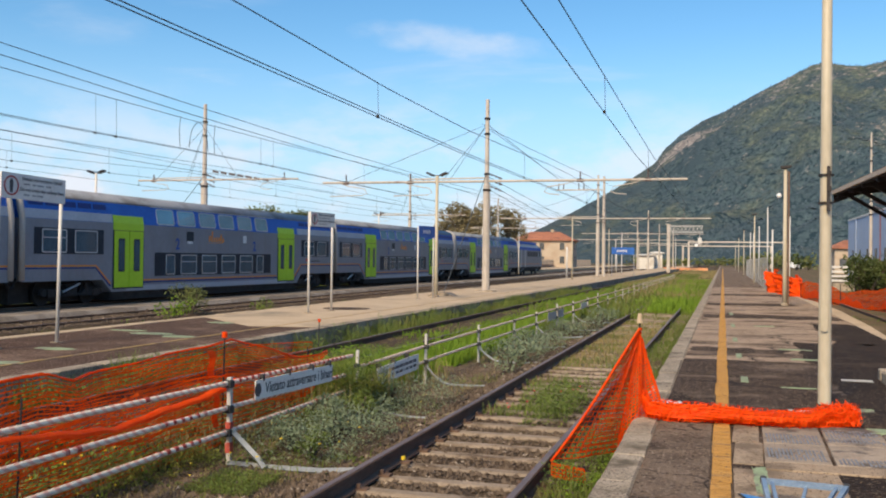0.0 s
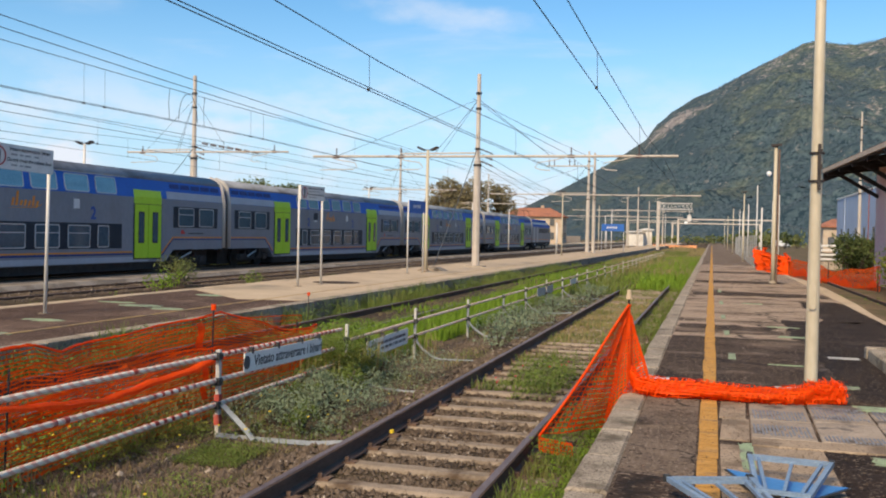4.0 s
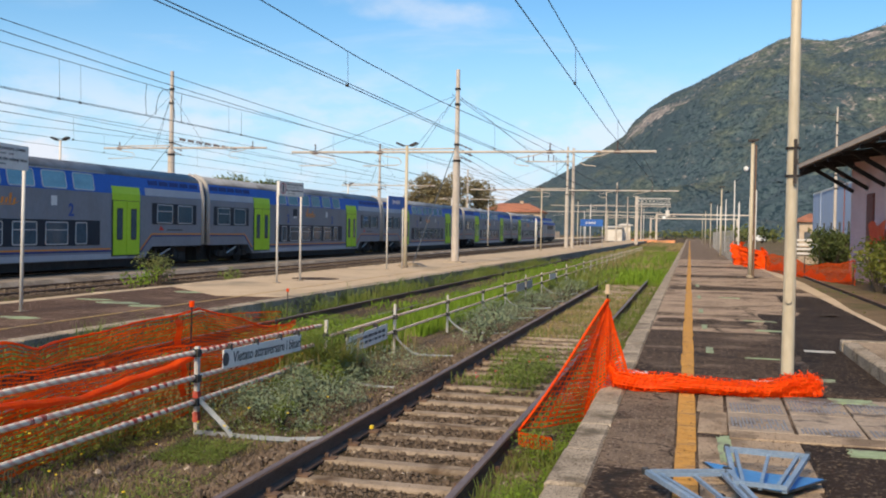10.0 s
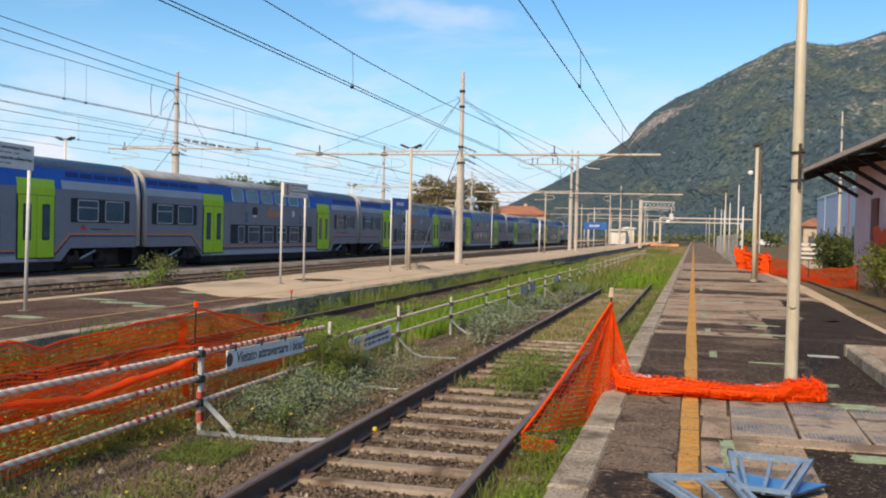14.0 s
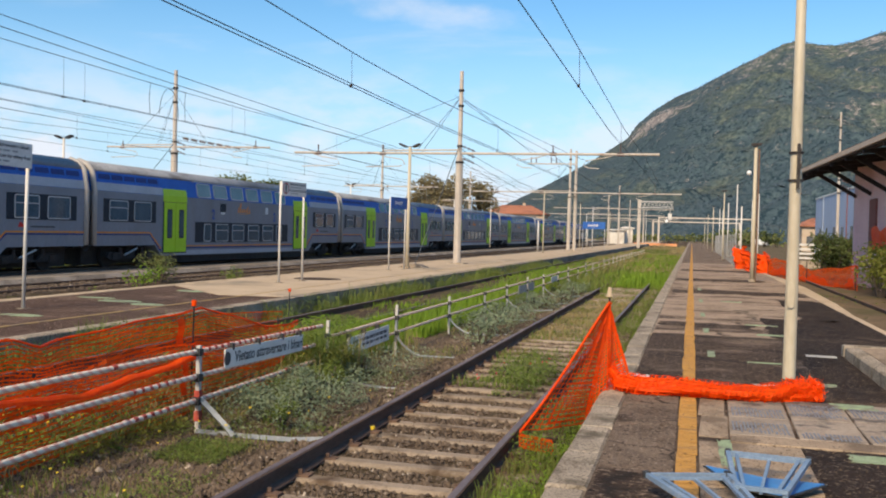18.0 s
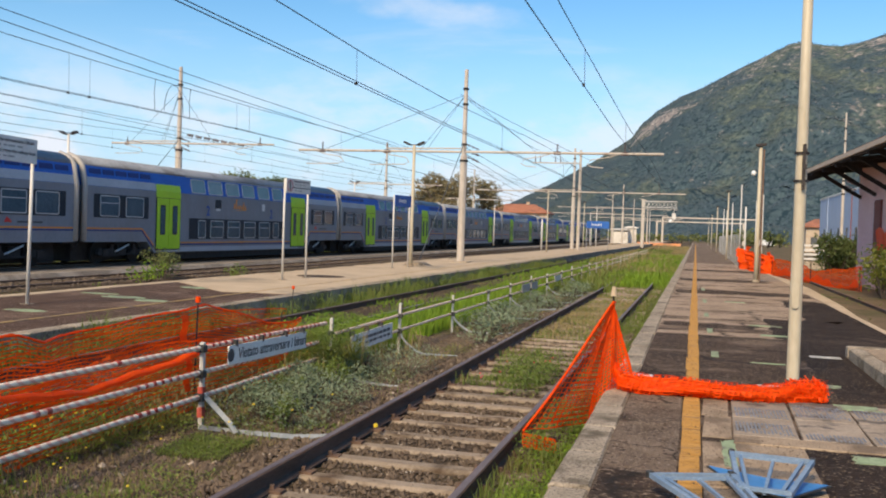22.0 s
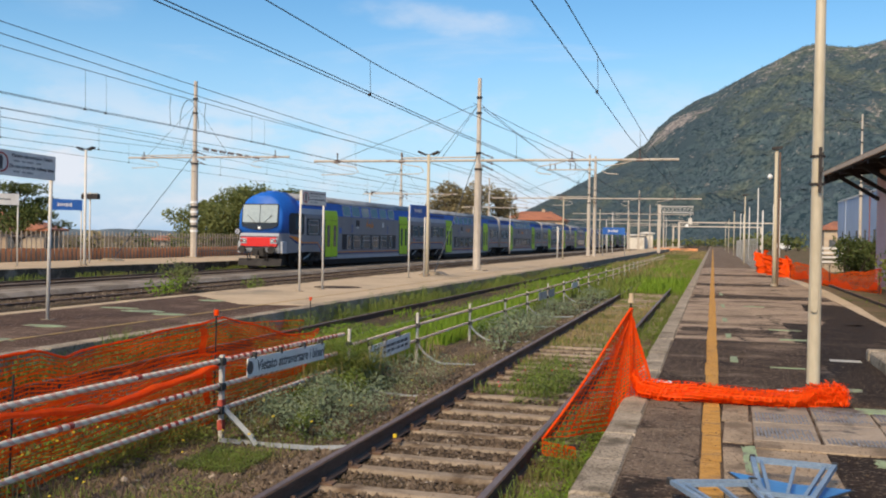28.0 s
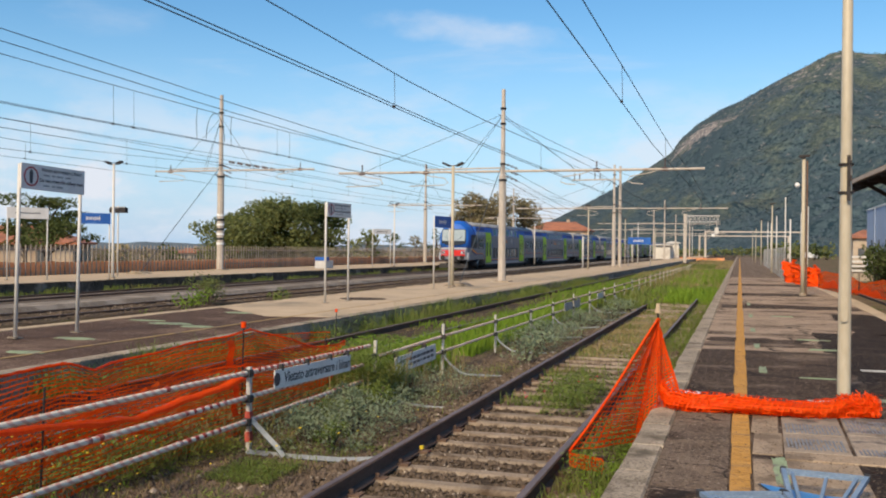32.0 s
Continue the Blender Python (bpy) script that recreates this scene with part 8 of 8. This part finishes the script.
stones("ballast_edge", 4000, -1.55, -0.9, 5.0, 20, RAIL - 0.21, 0.018, 0.042, 1.5, "ballast stones beside the platform edge", 5)
stones("ballast_third_track", 7000, -19.3, -16.6, 14, 60, RAIL - 0.07, 0.03, 0.065, 1.3, "red-brown ballast stones between the far rails", 6)
stones("ballast_by_island", 7000, -16.4, -13.35, 13, 60, GROUND + 0.02, 0.03, 0.075, 1.3, "red-brown ballast stones beside the far track", 9)
stones("ballast_second_track", 6000, -8.7, -6.0, 10, 40, RAIL - 0.2, 0.02, 0.05, 1.3, "ballast stones on the second track", 7)

stones("platform_grit", 2600, -0.58, 2.0, 4.6, 16, 0.011, 0.003, 0.011, 1.3, "loose grit and small stones on the platform", 12)

# ---- pieces of the setting ----
holders = {o.name: o for o in bpy.data.objects if o.name.startswith("track_")}
for name, cx in TRACKS.items():
    step, y_first, y_last = {"track_1": (0.588, 3.56 - 0.588 * 20, 50), "track_2": (0.6, -6.0, 60), "track_3": (0.6, -6.0, 70), "track_4": (0.6, -6.0, 80)}[name]
    shapes = []
    for k in range(3):
        m = Mesh().prism([(-0.12, -0.3), (0.12, -0.3), (0.095, -0.17), (0.066, -0.152), (-0.066, -0.152), (-0.095, -0.17)], -1.15, 1.15, "x")
        m.v = [(x, y + 0.006 * math.sin(9 * x + k), z) for x, y, z in m.v]
        shapes.append(m.data("sleeper", M["sleeper"]))
    y = y_first
    while y < y_last:
        part("sleeper", shapes[rng.randrange(3)], None, holders[name], at=pose(rng.uniform(-0.02, 0.02), y + rng.uniform(-0.02, 0.02), rng.uniform(-0.012, 0.012) - (0.0 if name == "track_1" else 0.035), 0, 0, rng.uniform(-0.8, 0.8)))
        y += step
# fastenings on the near track
clip = Mesh().box(-0.06, 0.06, -0.05, 0.05, -0.16, -0.135).tube([(-0.03, 0, -0.14), (-0.03, 0, -0.1)], 0.02, 6)
cd = clip.data("rail_clip", M["rail_rust"])
for side in (-0.7535, 0.7535):
    for s in (-0.1, 0.1):
        for k in range(22):
            part("rail_clip", cd, None, holders["track_1"], at=pose(side + s, 3.56 + 0.588 * k, 0))
edge = thing("platform_coping", "pale concrete coping stones along the platform edge", "coping", kind="structure")
lens = [Mesh().box(-0.135, 0.135, 0.006, 0.994, -0.5, 0.006, ch=0.018).data("coping_stone", M["concrete"]), Mesh().box(-0.135, 0.13, 0.006, 0.994, -0.5, 0.004, ch=0.025).data("coping_stone", M["concrete"])]
for k in range(-11, 60):
    part("coping_stone", lens[k % 2], None, edge, at=pose(-0.736 + rng.uniform(-0.006, 0.006), 2 + k, rng.uniform(-0.006, 0.006), 0, 0, rng.uniform(-0.25, 0.25)))
part("coping_run", Mesh().box(-0.87, -0.602, 62, 300, -0.5, 0.006), M["concrete"], edge)
iedge = thing("platform_coping", "pale kerb stones along the island platform", "coping", kind="structure")
kl = Mesh().box(-0.14, 0.14, 0.006, 0.994, -0.5, 0.0, ch=0.015).data("kerb_stone", M["concrete"])
kp = Mesh().box(-0.14, 0.14, 0.006, 0.994, -0.5, 0.012, ch=0.015).data("kerb_stone", M["pale_concrete"])
for k in range(56):
    part("kerb_stone", kl, None, iedge, at=pose(-8.89 + rng.uniform(-0.006, 0.006), 7 + k, rng.uniform(-0.006, 0.006)))
    part("kerb_stone", kp, None, iedge, at=pose(-13.15 + rng.uniform(-0.006, 0.006), 7 + k, rng.uniform(-0.006, 0.01)))
part("kerb_run", Mesh().box(-9.03, -8.75, 63, 330, -0.5, 0.0), M["concrete"], iedge)
part("kerb_run", Mesh().box(-13.29, -13.01, 63, 330, -0.5, 0.0), M["concrete"], iedge)
fedge = thing("platform_coping", "dark weathered edge blocks of the far platform", "coping", kind="structure")
kf = Mesh().box(-0.15, 0.15, 0.01, 1.99, -0.6, 0.03, ch=0.02).data("edge_block", M["stained_wall"])
for k in range(50):
    part("edge_block", kf, None, fedge, at=pose(-27.42, 16 + 2 * k, rng.uniform(-0.01, 0.01)))

# paving slabs on the near platform
pave = thing("paving", "worn concrete paving slabs with dark joints", "paving", kind="structure")
setting("joint_bed", Mesh().box(-0.596, 2.07, 2.6, 10.24, -0.03, 0.0012), M["asphalt"], "dark dirt filled joints under the paving", "joint")


def slab_piece(x0, x1, y0, y1, top, key, skew=0.0, joint=0.007):
    """A slab with cut edges; skew shifts its far end sideways."""
    m = Mesh().box(x0 + joint, x1 - joint, y0 + joint, y1 - joint, -0.04, top + rng.uniform(-0.0015, 0.0015), ch=0.005)
    m.v = [(x + skew * (y - y0) / (y1 - y0), y + 0.004 * math.sin(9 * x + y), z) for x, y, z in m.v]
    return part("slab", m, M[key], pave)


for y0, y1 in ((2.6, 4.9), (4.9, 6.62), (6.62, 8.22), (8.22, 10.2)):
    slab_piece(-0.596, -0.078, y0, y1, 0.0065, "asphalt_old", 0.0, 0.004)
for y0, y1 in ((7.9, 8.87), (8.87, 9.9)):
    slab_piece(0.088, 0.335, y0, y1, 0.009, "slab_tan", 0.03)
for y0, y1, x1 in ((2.6, 4.6, 0.86), (4.6, 6.3, 0.83), (6.3, 7.72, 0.865)):
    slab_piece(0.088, x1, y0, y1, 0.0095, "slab_tan")
for a, b, c, d, sk, ribbed in ((0.335, 0.862, 8.05, 8.86, 0.02, (0.1, 0.72)), (0.355, 0.885, 8.86, 9.92, 0.02, (0.0, 0.45)), (0.875, 1.41, 8.05, 8.95, 0.02, (0.0, 0.3)), (0.895, 1.43, 8.95, 9.92, 0.02, (0.1, 0.8)), (1.42, 2.055, 8.05, 9.0, 0.0, (0.0, 0.35)), (1.44, 2.055, 9.0, 9.92, 0.0, (0.2, 0.75))):
    sl = slab_piece(a, b, c, d, 0.016, "slab_grey", sk, 0.009)
    ribs = Mesh()
    for k in range(15):
        xx_ = a + 0.05 + (b - a - 0.1) * k / 14
        ya, yb = c + 0.04 + (d - c - 0.08) * ribbed[0], c + 0.04 + (d - c - 0.08) * ribbed[1]
        nj = max(3, int((yb - ya) / 0.055))
        for q in range(nj):
            if rng.random() < 0.82:
                ribs.box(xx_ - 0.008, xx_ + 0.008, ya + (yb - ya) * q / nj, ya + (yb - ya) * (q + 0.62) / nj, 0.014, 0.0225)
    tagged(part("tread_ribs", ribs, M["slab_blue"], sl), kind="stuff")
part("kerb_strip", Mesh().box(0.34, 2.06, 7.74, 8.035, -0.04, 0.0175, ch=0.008), M["slab_tan"], pave)


motions()
